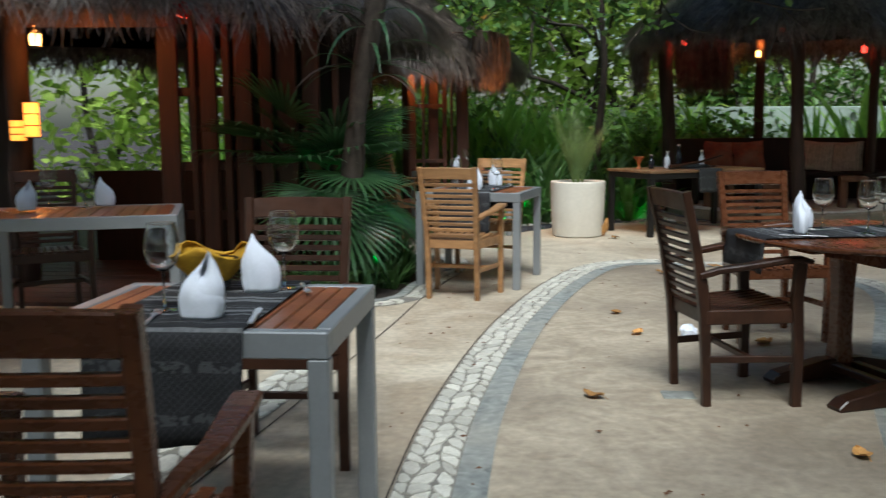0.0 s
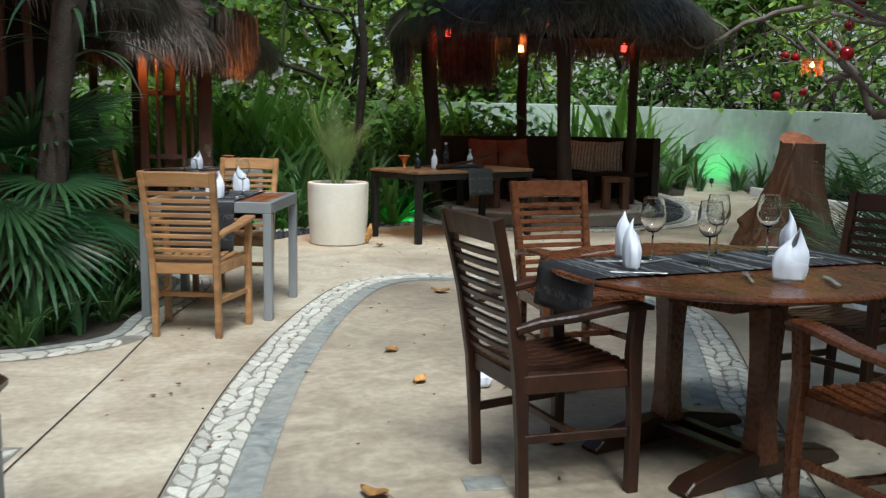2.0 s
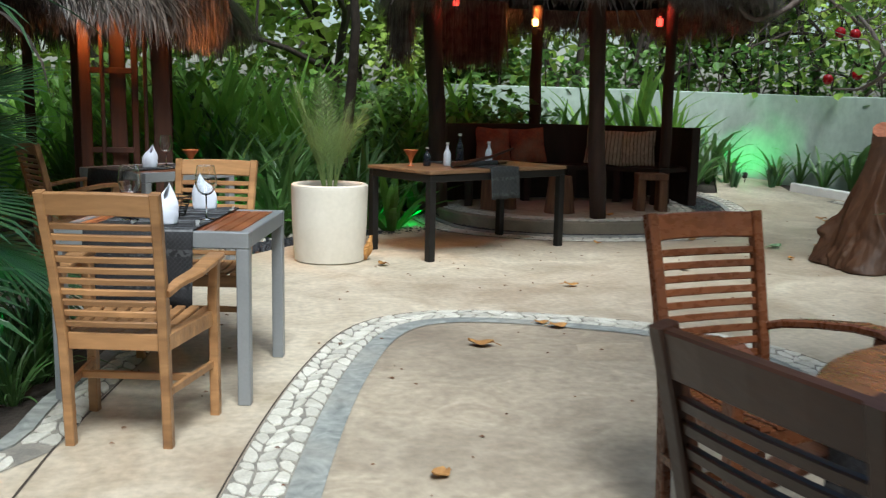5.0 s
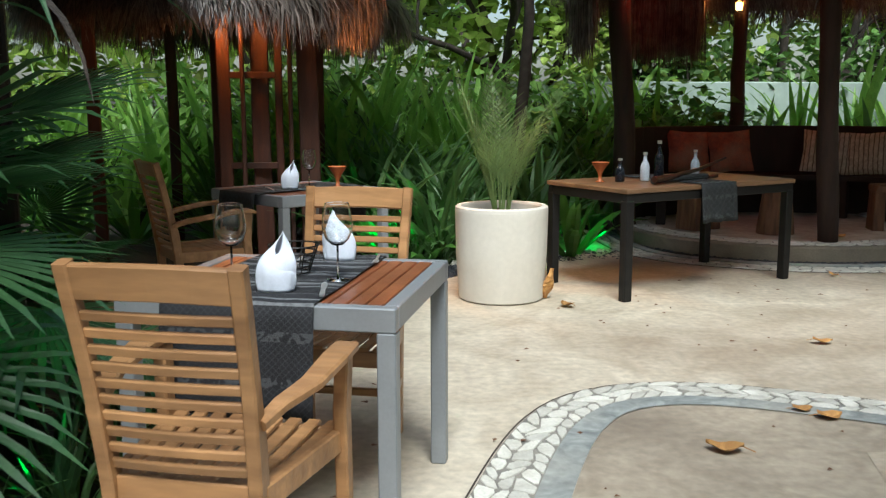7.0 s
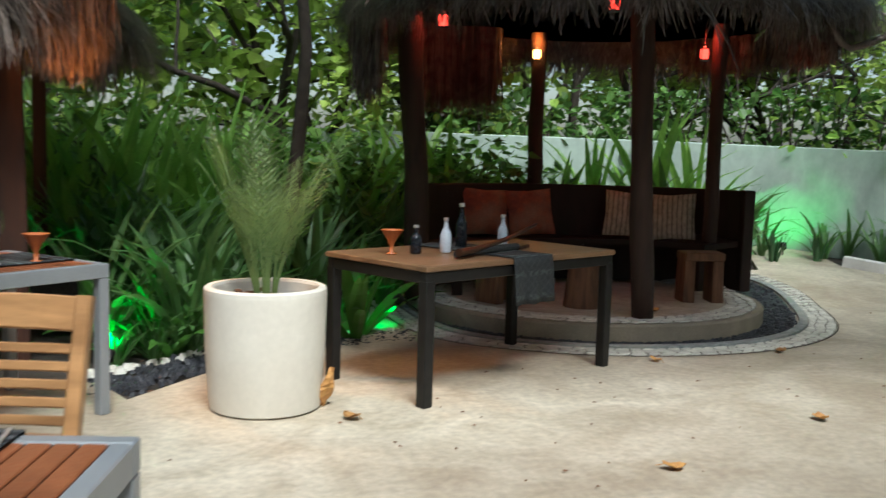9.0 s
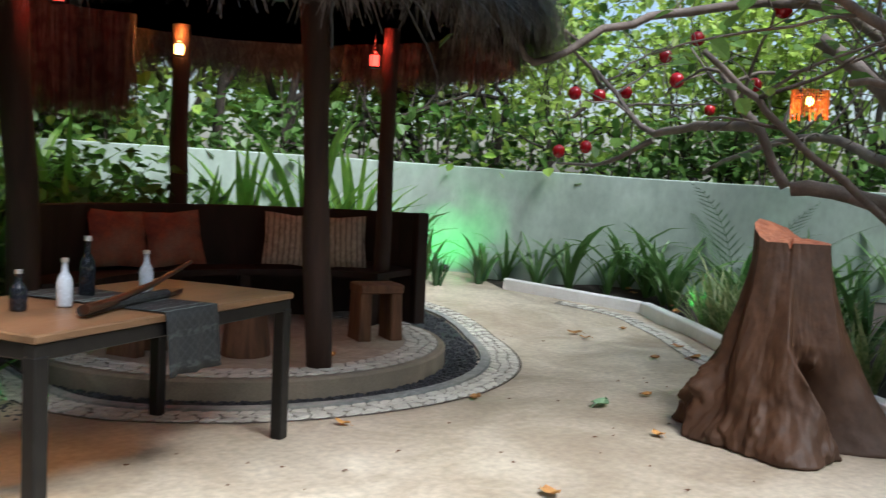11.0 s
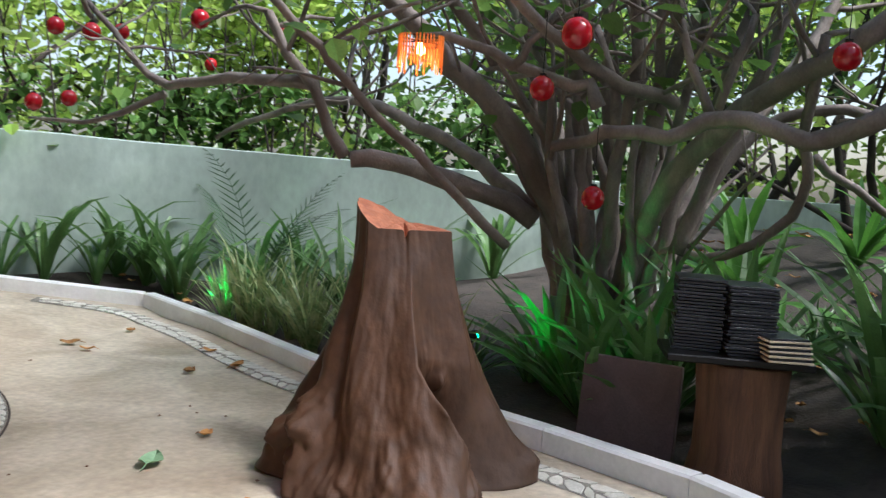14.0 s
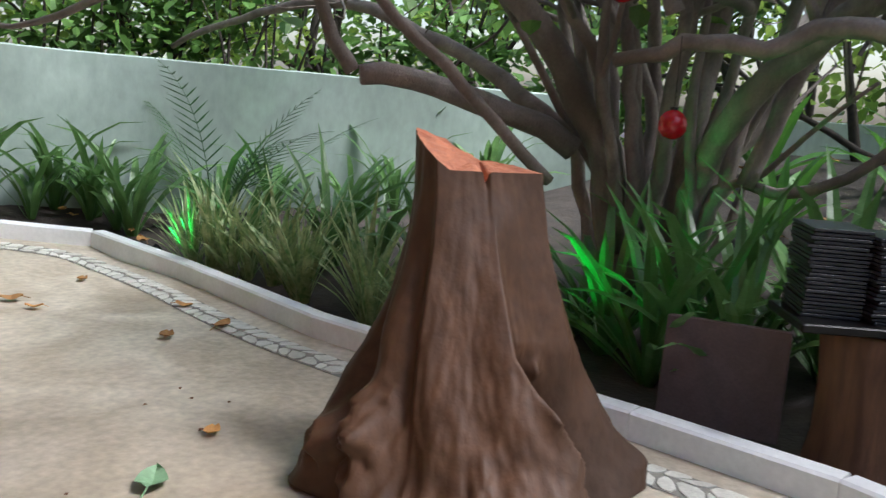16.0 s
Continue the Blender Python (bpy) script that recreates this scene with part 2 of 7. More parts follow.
def lattice_mat(name, dark, light, fine):
    """Black woven runner: uneven pale stripes across the top, a fine diamond lattice and an ornate band on the hanging ends."""
    m = mat(name, dark, tuple(c * 1.7 for c in dark), 30, 0.85, 0.35, fine=260)
    t = m.node_tree
    n, l = t.nodes, t.links

    def calc(op, a, b=None):
        k = n.new("ShaderNodeMath")
        k.operation = op
        for i, x in enumerate((a, b)):
            if x is None:
                continue
            if isinstance(x, (int, float)):
                k.inputs[i].default_value = x
            else:
                l.new(x, k.inputs[i])
        return k.outputs[0]

    co, sp = n.new("ShaderNodeTexCoord"), n.new("ShaderNodeSeparateXYZ")
    l.new(co.outputs["Object"], sp.inputs[0])
    x, y, z = sp.outputs
    hang = calc("LESS_THAN", z, 0.7495)
    ns = n.new("ShaderNodeTexNoise")
    ns.noise_dimensions = "1D"
    ns.inputs["Scale"].default_value, ns.inputs["Detail"].default_value = 26, 2
    wob = n.new("ShaderNodeTexNoise")
    wob.inputs["Scale"].default_value = 60
    l.new(co.outputs["Object"], wob.inputs["Vector"])
    l.new(calc("ADD", y, calc("MULTIPLY", wob.outputs[0], 0.012)), ns.inputs["W"])
    stripes = calc("MULTIPLY", calc("GREATER_THAN", ns.outputs[0], 0.54), calc("ADD", calc("MULTIPLY", wob.outputs[0], 0.9), 0.15))
    lines = []
    for sign in (1, -1):
        u = calc("MULTIPLY", calc("ADD", x, calc("MULTIPLY", z, sign)), fine)
        lines.append(calc("LESS_THAN", calc("ABSOLUTE", calc("SUBTRACT", calc("FRACT", u), 0.5)), 0.05))
    net = calc("MULTIPLY", calc("MAXIMUM", lines[0], lines[1]), 0.13)
    band = calc("LESS_THAN", calc("ABSOLUTE", calc("SUBTRACT", calc("FRACT", calc("MULTIPLY", z, 7.4)), 0.9)), 0.12)
    curl = calc("MULTIPLY", calc("GREATER_THAN", wob.outputs[0], 0.5), 0.2)
    end = calc("ADD", calc("MULTIPLY", net, calc("SUBTRACT", 1.0, band)), calc("MULTIPLY", curl, band))
    fac = calc("ADD", calc("MULTIPLY", hang, end), calc("MULTIPLY", calc("SUBTRACT", 1.0, hang), stripes))
    weave_over(m, fac, 0.0, 1.0, light)
    return m


M_RUNNER = lattice_mat("woven_runner", (0.008, 0.008, 0.010), (0.22, 0.23, 0.24), 48.0)
M_RUNNERX = lattice_mat("woven_runner_dark", (0.008, 0.009, 0.010), (0.13, 0.155, 0.15), 20.0)
M_STRIPE = runner_mat("striped_cushion", "X", (0.30, 0.25, 0.19), (0.12, 0.085, 0.06), 7.0)


# ---- mesh building ----
class Mesh:
    """Collects vertices and faces of one mesh."""

    def __init__(self):
        self.v, self.f = [], []

    def add(self, verts, faces):
        k = len(self.v)
        self.v.extend(tuple(p) for p in verts)
        self.f.extend(tuple(i + k for i in f) for f in faces)
        return self

    def box(self, c, s, m=None, b=0.004):
        """A chamfered box at c of size s; m turns it about c."""
        hx, hy, hz = s[0] / 2, s[1] / 2, s[2] / 2
        b = min(b, hx * 0.6, hy * 0.6, hz * 0.6)
        pts, ring = [], [(-hx + b, -hy), (hx - b, -hy), (hx, -hy + b), (hx, hy - b), (hx - b, hy), (-hx + b, hy), (-hx, hy - b), (-hx, -hy + b)]
        q = 1 - b / max(hx, b * 2), 1 - b / max(hy, b * 2)
        for z, sx, sy in ((-hz, *q), (-hz + b, 1, 1), (hz - b, 1, 1), (hz, *q)):
            pts += [(x * sx, y * sy, z) for x, y in ring]
        faces = [tuple(range(7, -1, -1)), tuple(range(24, 32))]
        for r in range(3):
            for i in range(8):
                j = (i + 1) % 8
                faces.append((r * 8 + i, r * 8 + j, r * 8 + 8 + j, r * 8 + 8 + i))
        m = m or Matrix.Identity(3)
        c = Vector(c)
        return self.add([c + m @ Vector(p) for p in pts], faces)

    def sweep(self, pts, sec, side=None, caps=True):
        """Sweeps rings along pts; sec is a list of (a, b, chamfer) half sizes per point, or one; side is kept fixed."""
        pts = [Vector(p) for p in pts]
        n = len(pts)
        if isinstance(sec, tuple):
            sec = [sec] * n
        side = Vector(side) if side else None
        verts = []
        for i, p in enumerate(pts):
            d = (pts[min(i + 1, n - 1)] - pts[max(i - 1, 0)]).normalized()
            s = (side - d * side.dot(d)).normalized() if side else d.orthogonal().normalized()
            u = d.cross(s)
            a, b, c = sec[i]
            for x, y in ((-a + c, -b), (a - c, -b), (a, -b + c), (a, b - c), (a - c, b), (-a + c, b), (-a, b - c), (-a, -b + c)):
                verts.append(p + s * x + u * y)
        faces = [(i * 8 + k, i * 8 + (k + 1) % 8, i * 8 + 8 + (k + 1) % 8, i * 8 + 8 + k) for i in range(n - 1) for k in range(8)]
        if caps:
            faces += [tuple(range(7, -1, -1)), tuple(range(n * 8 - 8, n * 8))]
        return self.add(verts, faces)

    def tube(self, pts, radii, n=8, caps=True):
        pts = [Vector(p) for p in pts]
        if not hasattr(radii, "__len__"):
            radii = [radii] * len(pts)
        verts, s = [], None
        for i, p in enumerate(pts):
            d = (pts[min(i + 1, len(pts) - 1)] - pts[max(i - 1, 0)]).normalized()
            s = d.orthogonal().normalized() if s is None else (s - d * s.dot(d)).normalized()
            u = d.cross(s)
            verts += [p + (s * math.cos(2 * math.pi * k / n) + u * math.sin(2 * math.pi * k / n)) * radii[i] for k in range(n)]
        m = len(pts)
        faces = [(i * n + k, i * n + (k + 1) % n, i * n + n + (k + 1) % n, i * n + n + k) for i in range(m - 1) for k in range(n)]
        if caps:
            faces += [tuple(range(n - 1, -1, -1)), tuple(range(m * n - n, m * n))]
        return self.add(verts, faces)

    def lathe(self, profile, n=24, c=(0, 0, 0), wob=None):
        """Turns (radius, z) round the upright axis through c."""
        verts = []
        for r, z in profile:
            for k in range(n):
                a = 2 * math.pi * k / n
                rr = r * (wob(a, z) if wob else 1)
                verts.append((c[0] + rr * math.cos(a), c[1] + rr * math.sin(a), c[2] + z))
        m = len(profile)
        faces = [(i * n + k, i * n + (k + 1) % n, i * n + n + (k + 1) % n, i * n + n + k) for i in range(m - 1) for k in range(n)]
        if profile[0][0] > 1e-4:
            faces.append(tuple(range(n - 1, -1, -1)))
        if profile[-1][0] > 1e-4:
            faces.append(tuple(range(m * n - n, m * n)))
        return self.add(verts, faces)

    def blade(self, base, yaw, length, width, lift, bend, segs=5, fold=0.25, twist=0.0):
        """A strap leaf: starts at the angle lift above level, bends down by bend along its length."""
        p, e = Vector(base), lift
        f, s = Vector((math.cos(yaw), math.sin(yaw), 0)), Vector((-math.sin(yaw), math.cos(yaw), 0))
        verts = []
        for i in range(segs + 1):
            u = i / segs
            w = width * (0.55 + 0.9 * u if u < 0.5 else 1.0) * (1 - max(0, u - 0.45) ** 1.6 * 2.55) * 0.5
            w = max(w, 0.001)
            up = f * -math.sin(e) + Vector((0, 0, math.cos(e)))
            ss = s * math.cos(twist * u) + up * math.sin(twist * u)
            verts += [p - ss * w + up * w * fold, p, p + ss * w + up * w * fold]
            d = f * math.cos(e) + Vector((0, 0, math.sin(e)))
            p = p + d * (length / segs)
            e -= bend / segs * (0.5 + u)
        faces = []
        for i in range(segs):
            a = i * 3
            faces += [(a, a + 1, a + 4, a + 3), (a + 1, a + 2, a + 5, a + 4)]
        return self.add(verts, faces)

    def data(self, name, material, smooth=False):
        me = bpy.data.meshes.new(name)
        me.from_pydata(self.v, [], self.f)
        me.materials.append(material)
        if smooth:
            me.polygons.foreach_set("use_smooth", [True] * len(me.polygons))
        me.update()
        return me


def part(name, mesh, material, parent, label="", smooth=False):
    """One mesh as one object under a thing or a part."""
    ob = new(name, mesh.data(name, material, smooth))
    ob.parent = parent
    if label:
        ob["label"] = label
    return ob


def thing(name, m, label, category, group=""):
    ob = new(name)
    ob.empty_display_size = 0.1
    ob.matrix_world = m
    return tagged(ob, label, category, group)


def solid(name, mesh, material, label, category, group="", kind="", smooth=False, m=None):
    ob = new(name, mesh.data(name, material, smooth))
    if m is not None:
        ob.matrix_world = m
    return tagged(ob, label, category, group, kind)


def smooth_line(pts, step=0.08, closed=False):
    """Points every step along a smooth curve through pts."""
    p = [Vector((*q, 0)) if len(q) == 2 else Vector(q) for q in pts]
    out = []
    n = len(p)
    for i in range(n if closed else n - 1):
        a, b, c, d = (p[(i + k - 1) % n] if closed else p[min(max(i + k - 1, 0), n - 1)] for k in range(4))
        m = max(2, int((c - b).length / step))
        for k in range(m):
            t = k / m
            out.append(0.5 * ((2 * b) + (c - a) * t + (2 * a - 5 * b + 4 * c - d) * t * t + (3 * b - a - 3 * c + d) * t ** 3))
    if not closed:
        out.append(p[-1])
    return out


def rise(x, y):
    """The height of the ground: the path climbs a little behind the pavilion."""
    return bank(x, y) + slope(x, y)


def bank(x, y):
    """The planting bed climbs from the kerb towards the walls."""
    edge = float(np.interp(y, (6.98, 7.75, 8.68, 9.43, 11.12, 12.46, 13.45, 14.72, 15.2), (4.58, 5.45, 6.22, 6.63, 7.47, 8.40, 8.90, 8.07, 9.0)))
    d = x - edge - 0.25
    if d <= 0 or y > 15.6 or y < 4.5:
        return 0.0
    w = min(1.0, max(0.0, (11.5 - y) / 2.5))
    return (min(0.3, 0.13 * d) * (1 - w) + w * min(1.0, 0.24 * max(0.0, d - 0.9))) * min(1.0, (y - 4.5) / 2)


def slope(x, y):
    return 0.105 * max(0.0, y - 13.1) if x > 5.5 and y < 17 else (0.105 * 3.9 if x > 5.5 and y >= 17 else 0.0)


def offset(line, d, closed=False):
    out, n = [], len(line)
    for i, p in enumerate(line):
        a = line[(i - 1) % n] if closed else line[max(i - 1, 0)]
        b = line[(i + 1) % n] if closed else line[min(i + 1, n - 1)]
        t = (b - a).normalized()
        out.append(p + Vector((-t.y, t.x, 0)) * d)
    return out


def ribbon(mesh, a, b, z, closed=False, thick=0.0):
    """A flat strip between two lines, on the ground at the height z."""
    n = min(len(a), len(b))
    verts = []
    for p, q in zip(a, b):
        verts += [(p.x, p.y, z + rise(p.x, p.y)), (q.x, q.y, z + rise(q.x, q.y))]
        if thick:
            verts += [(p.x, p.y, z - thick + rise(p.x, p.y)), (q.x, q.y, z - thick + rise(q.x, q.y))]
    k = 4 if thick else 2
    faces = []
    for i in range(n if closed else n - 1):
        j = (i + 1) % n
        faces.append((i * k, j * k, j * k + 1, i * k + 1))
        if thick:
            faces += [(i * k, i * k + 2, j * k + 2, j * k), (i * k + 1, j * k + 1, j * k + 3, i * k + 3)]
    if thick and not closed:
        faces += [(0, 1, 3, 2), (n * 4 - 4, n * 4 - 2, n * 4 - 1, n * 4 - 3)]
    return mesh.add(verts, faces)


def mosaic(parent, a, b, rows, cell, z, single, seed, tall=0.007):
    """Irregular flat stones laid between the lines a and b; those for which single() holds are pieces of their own."""
    rng = random.Random(seed)
    n = len(a)
    cum = [0.0]
    for i in range(1, n):
        cum.append(cum[-1] + ((a[i] + b[i]) / 2 - (a[i - 1] + b[i - 1]) / 2).length)

    def at(u, v):
        u = min(max(u, 0), cum[-1] - 1e-4)
        i = next(k for k in range(1, n) if cum[k] >= u)
        t = (u - cum[i - 1]) / max(cum[i] - cum[i - 1], 1e-6)
        return (a[i - 1].lerp(a[i], t)).lerp(b[i - 1].lerp(b[i], t), v)

    cols = int(cum[-1] / cell)
    grid = {}
    for r in range(rows + 1):
        for c in range(cols + 1):
            jv = rng.uniform(-0.32, 0.32) if 0 < r < rows else rng.uniform(0, 0.06) * (1 if r == 0 else -1)
            grid[r, c] = at((c + rng.uniform(-0.33, 0.33) + (0.5 if r % 2 else 0)) * cell, (r + jv) / rows)
    rest, count = Mesh(), 0
    for r in range(rows):
        for c in range(cols):
            q = [grid[r, c], grid[r, c + 1], grid[r + 1, c + 1], grid[r + 1, c]]
            mid = sum(q, Vector()) / 4
            poly = []
            for k in range(4):
                p0, p, p1 = q[k - 1], q[k], q[(k + 1) % 4]
                cut = rng.uniform(0.12, 0.38)
                if rng.random() < 0.75:
                    poly += [p.lerp(p0, cut), p.lerp(p1, cut)]
                else:
                    poly.append(p)
            g = 1 - rng.uniform(0.09, 0.17)
            poly = [mid + (p - mid) * g for p in poly]
            m = len(poly)
            h = z + rise(mid.x, mid.y)
            t = tall * rng.uniform(0.7, 1.2)
            inner = [mid + (p - mid) * 0.93 for p in poly]
            verts = [(p.x, p.y, h - 0.004) for p in poly] + [(p.x, p.y, h + t * 0.7) for p in poly] + [(p.x, p.y, h + t) for p in inner]
            faces = [tuple(range(2 * m, 3 * m))]
            for k in range(m):
                j = (k + 1) % m
                faces += [(k, j, m + j, m + k), (m + k, m + j, 2 * m + j, 2 * m + k)]
            if (Vector(faces and (verts[1][0] - verts[0][0], verts[1][1] - verts[0][1], 0)).cross(Vector((verts[2][0] - verts[1][0], verts[2][1] - verts[1][1], 0)))).z < 0:
                faces = [f[::-1] for f in faces]
            if single(mid) and count < 290:
                part("stone", Mesh().add(verts, faces), M_STONE, parent)
                count += 1
            else:
                rest.add(verts, faces)
    if rest.v:
        ob = part("stone_bed", rest, M_STONES, parent)
        ob["kind"] = "stuff"


# ---- ground, patio, bands, walls ----
def flat(name, outline, z, material, depth=0.0, label="", category="", kind="structure"):
    """A level slab of any outline, with sides."""
    bm = bmesh.new()
    vs = [bm.verts.new((p[0], p[1], z)) for p in outline]
    face = bm.faces.new(vs)
    if face.normal.z < 0:
        face.normal_flip()
    if depth:
        r = bmesh.ops.extrude_face_region(bm, geom=[face])
        bmesh.ops.translate(bm, verts=[v for v in r["geom"] if isinstance(v, bmesh.types.BMVert)], vec=(0, 0, -depth))
        bmesh.ops.recalc_face_normals(bm, faces=bm.faces)
    me = bpy.data.meshes.new(name)
    bm.to_mesh(me)
    bm.free()
    me.materials.append(material)
    return tagged(new(name, me), label, category, kind=kind)


def ground_sheet():
    m = Mesh()
    xs = [-300, -120, -40, -16] + [-9 + 0.5 * i for i in range(50)] + [22, 40, 120, 300]
    ys = [-300, -120, -40, -14] + [-7 + 0.5 * i for i in range(56)] + [30, 50, 120, 300]
    for y in ys:
        for x in xs:
            near = -9 < x < 16 and -7 < y < 21
            z = -0.05 + rise(x, y) + (0.025 * noise.noise((x * 0.9, y * 0.9, 0)) if near else 0)
            m.v.append((x, y, z))
    w = len(xs)
    for j in range(len(ys) - 1):
        for i in range(w - 1):
            m.f.append((j * w + i, j * w + i + 1, (j + 1) * w + i + 1, (j + 1) * w + i))
    solid("ground", m, M_SOIL, "dark garden soil reaching out under the trees", "ground", kind="structure")


ground_sheet()

KERB = [(4.1, 4.0), (4.25, 6.2), (4.58, 6.98), (5.45, 7.75), (6.22, 8.66), (6.63, 9.40), (7.47, 11.12), (8.40, 12.46), (8.90, 13.45), (8.07, 14.72)]
BED = smooth_line([(-0.33, 6.62), (-0.27, 7.14), (-0.12, 7.92), (-0.15, 8.6), (-0.7, 8.9), (-1.5, 8.8), (-2.0, 8.0), (-1.9, 7.0), (-1.3, 6.45), (-0.87, 6.3), (-0.55, 6.42)], 0.15, True)
PATIO = ([(-7, -5), (4.6, -5)] + KERB + [(8.4, 16.2), (7.6, 16.0), (6.9, 14.6), (5.2, 15.3), (3.0, 15.2), (2.2, 13.0), (1.9, 12.06), (1.35, 11.72),
         (0.97, 11.35), (0.58, 10.85), (0.40, 11.25), (0.1, 11.35), (-1.2, 11.15), (-3.0, 10.7), (-7, 10.7)])


def patio():
    """The concrete, on a fine grid clipped to its outline, with the planting bed left open."""
    bm = bmesh.new()
    outer = [bm.verts.new((x, y, 0)) for x, y in PATIO]
    inner = [bm.verts.new((p.x, p.y, 0)) for p in BED]
    edges = [bm.edges.new((r[i], r[(i + 1) % len(r)])) for r in (outer, inner) for i in range(len(r))]
    bmesh.ops.triangle_fill(bm, use_beauty=True, edges=edges)
    for y in (13.1, 13.8, 14.5, 15.2, 17.0):
        bmesh.ops.bisect_plane(bm, geom=bm.verts[:] + bm.edges[:] + bm.faces[:], plane_co=(0, y, 0), plane_no=(0, 1, 0))
    bmesh.ops.bisect_plane(bm, geom=bm.verts[:] + bm.edges[:] + bm.faces[:], plane_co=(5.5, 0, 0), plane_no=(1, 0, 0))
    for v in bm.verts:
        v.co.z = rise(v.co.x - 0.001, v.co.y)
    for f in bm.faces:
        if f.normal.z < 0:
            f.normal_flip()
    r = bmesh.ops.extrude_face_region(bm, geom=bm.faces[:])
    bmesh.ops.translate(bm, verts=[v for v in r["geom"] if isinstance(v, bmesh.types.BMVert)], vec=(0, 0, -0.09))
    bmesh.ops.recalc_face_normals(bm, faces=bm.faces)
    me = bpy.data.meshes.new("floor")
    bm.to_mesh(me)
    bm.free()
    me.materials.append(M_PATIO)
    return tagged(new("floor", me), "pale stained concrete patio with hairline joints", "floor", kind="structure")


floor = patio()

# the looped border round the dining floor, and the warmer concrete inside it
LOOP = smooth_line([(0.20, -4.0), (0.12, -1.0), (0.13, 1.2), (0.16, 2.88), (0.21, 3.92), (0.37, 5.29), (0.58, 6.4), (0.84, 7.40), (1.13, 8.17), (1.46, 8.54), (1.94, 8.63),
                    (2.55, 8.41), (3.12, 8.03), (3.50, 7.4), (3.45, 6.55), (2.85, 4.9), (2.42, 3.65), (2.15, 2.4), (2.05, 1.0), (2.0, -4.0)], 0.1)
IN1, IN2 = offset(LOOP, -0.215), offset(LOOP, -0.335)
flat("inner_floor", [(p.x, p.y) for p in IN2], 0.004, M_CONCRETE, label="warm beige concrete inside the mosaic loop", category="floor")
band = solid("border_bed", ribbon(Mesh(), IN1, LOOP, 0.003), M_MORTAR, "grey mortar bed of the pebble mosaic border", "mosaic", kind="structure")
solid("cement_border", ribbon(Mesh(), IN2, IN1, 0.008), M_GREYBAND, "smooth grey cement line beside the mosaic", "border", kind="structure")
mosaic(band, IN1, LOOP, 3, 0.098, 0.003, lambda p: p.x < 3.0 and p.y > 4.6, 3)
solid("floor_joint", ribbon(Mesh(), offset(LOOP, 0.004), offset(LOOP, 0.012), 0.003), M_TRUNK, "dark joint between mosaic and concrete", "joint", kind="structure")

# the border round the planting bed
B1, B2 = offset(BED, -0.075, True), offset(BED, -0.235, True)
B1c, B2c, BEDc = B1 + B1[:1], B2 + B2[:1], BED + BED[:1]
solid("bed_edging", ribbon(Mesh(), BEDc, B1c, 0.012, thick=0.06), M_GREYBAND, "grey cement edging of the planting bed", "edging", kind="structure")
bed_band = solid("bed_border", ribbon(Mesh(), B1c, B2c, 0.003), M_MORTAR, "mortar bed of the pale mosaic round the planting bed", "mosaic", kind="structure")
mosaic(bed_band, B1c, B2c, 2, 0.11, 0.003, lambda p: p.x > -0.9 and p.y < 8.3, 5)
J = smooth_line([(0.12, 8.3), (0.08, 7.8), (-0.05, 6.98), (-0.12, 6.56), (-0.2, 5.75), (-0.29, 4.97), (-0.42, 3.9), (-0.6, 2.6)], 0.2)
solid("floor_joint", ribbon(Mesh(), J, offset(J, 0.01), 0.0035), M_TRUNK, "dark joint in the concrete", "joint", kind="structure")
S1 = smooth_line([(-0.34, 4.75), (-0.47, 3.9), (-0.6, 3.1), (-0.72, 2.3)], 0.2)
near_band = solid("near_border", ribbon(Mesh(), S1, offset(S1, -0.26), 0.003), M_MORTAR, "mortar bed of a pale mosaic strip", "mosaic", kind="structure")
mosaic(near_band, S1, offset(S1, -0.26), 3, 0.12, 0.003, lambda p: True, 6)

# kerb, and the mosaic strip along it
def kerb():
    pts = [Vector((x, y, rise(x, y))) for x, y in KERB[1:]]
    for i in range(len(pts) - 1):
        a, b = pts[i], pts[i + 1]
        n = max(1, int((b - a).length / 0.9))
        for k in range(n):
            p, q = a.lerp(b, k / n), a.lerp(b, (k + 1) / n)
            d = (q - p).normalized()
            s = Vector((-d.y, d.x, 0)) * -0.05
            yield [p + s + d * 0.002, q + s - d * 0.002]


kerb_thing = thing("kerb", pose(0, 0, 0), "white painted concrete kerb along the planting bed", "kerb")
kerb_thing["kind"] = "structure"
for p, q in kerb():
    part("kerb_stone", Mesh().sweep([p + Vector((0, 0, 0.020)), q + Vector((0, 0, 0.020))], (0.055, 0.10, 0.012), side=(q - p).cross(Vector((0, 0, 1)))), M_WHITE, kerb_thing)
K0 = smooth_line([(5.30, 7.82), (6.07, 8.74), (6.48, 9.47), (7.32, 11.18), (8.22, 12.5), (8.62, 13.35), (8.35, 14.1)], 0.1)
kerb_band = solid("kerb_border", ribbon(Mesh(), offset(K0, 0.2), K0, 0.003), M_MORTAR, "mortar bed of the mosaic along the kerb", "mosaic", kind="structure")
mosaic(kerb_band, offset(K0, 0.2), K0, 2, 0.095, 0.003, lambda p: p.y < 13.2, 7)

# garden wall, stepped along its bends, and the low wall far off behind the tree
WALL = [(1.5, 17.9, 1.60), (6.2, 16.6, 1.56), (8.2, 15.65, 1.52), (10.3, 13.5, 1.46), (11.9, 10.7, 1.41), (12.1, 9.9, 1.40)]


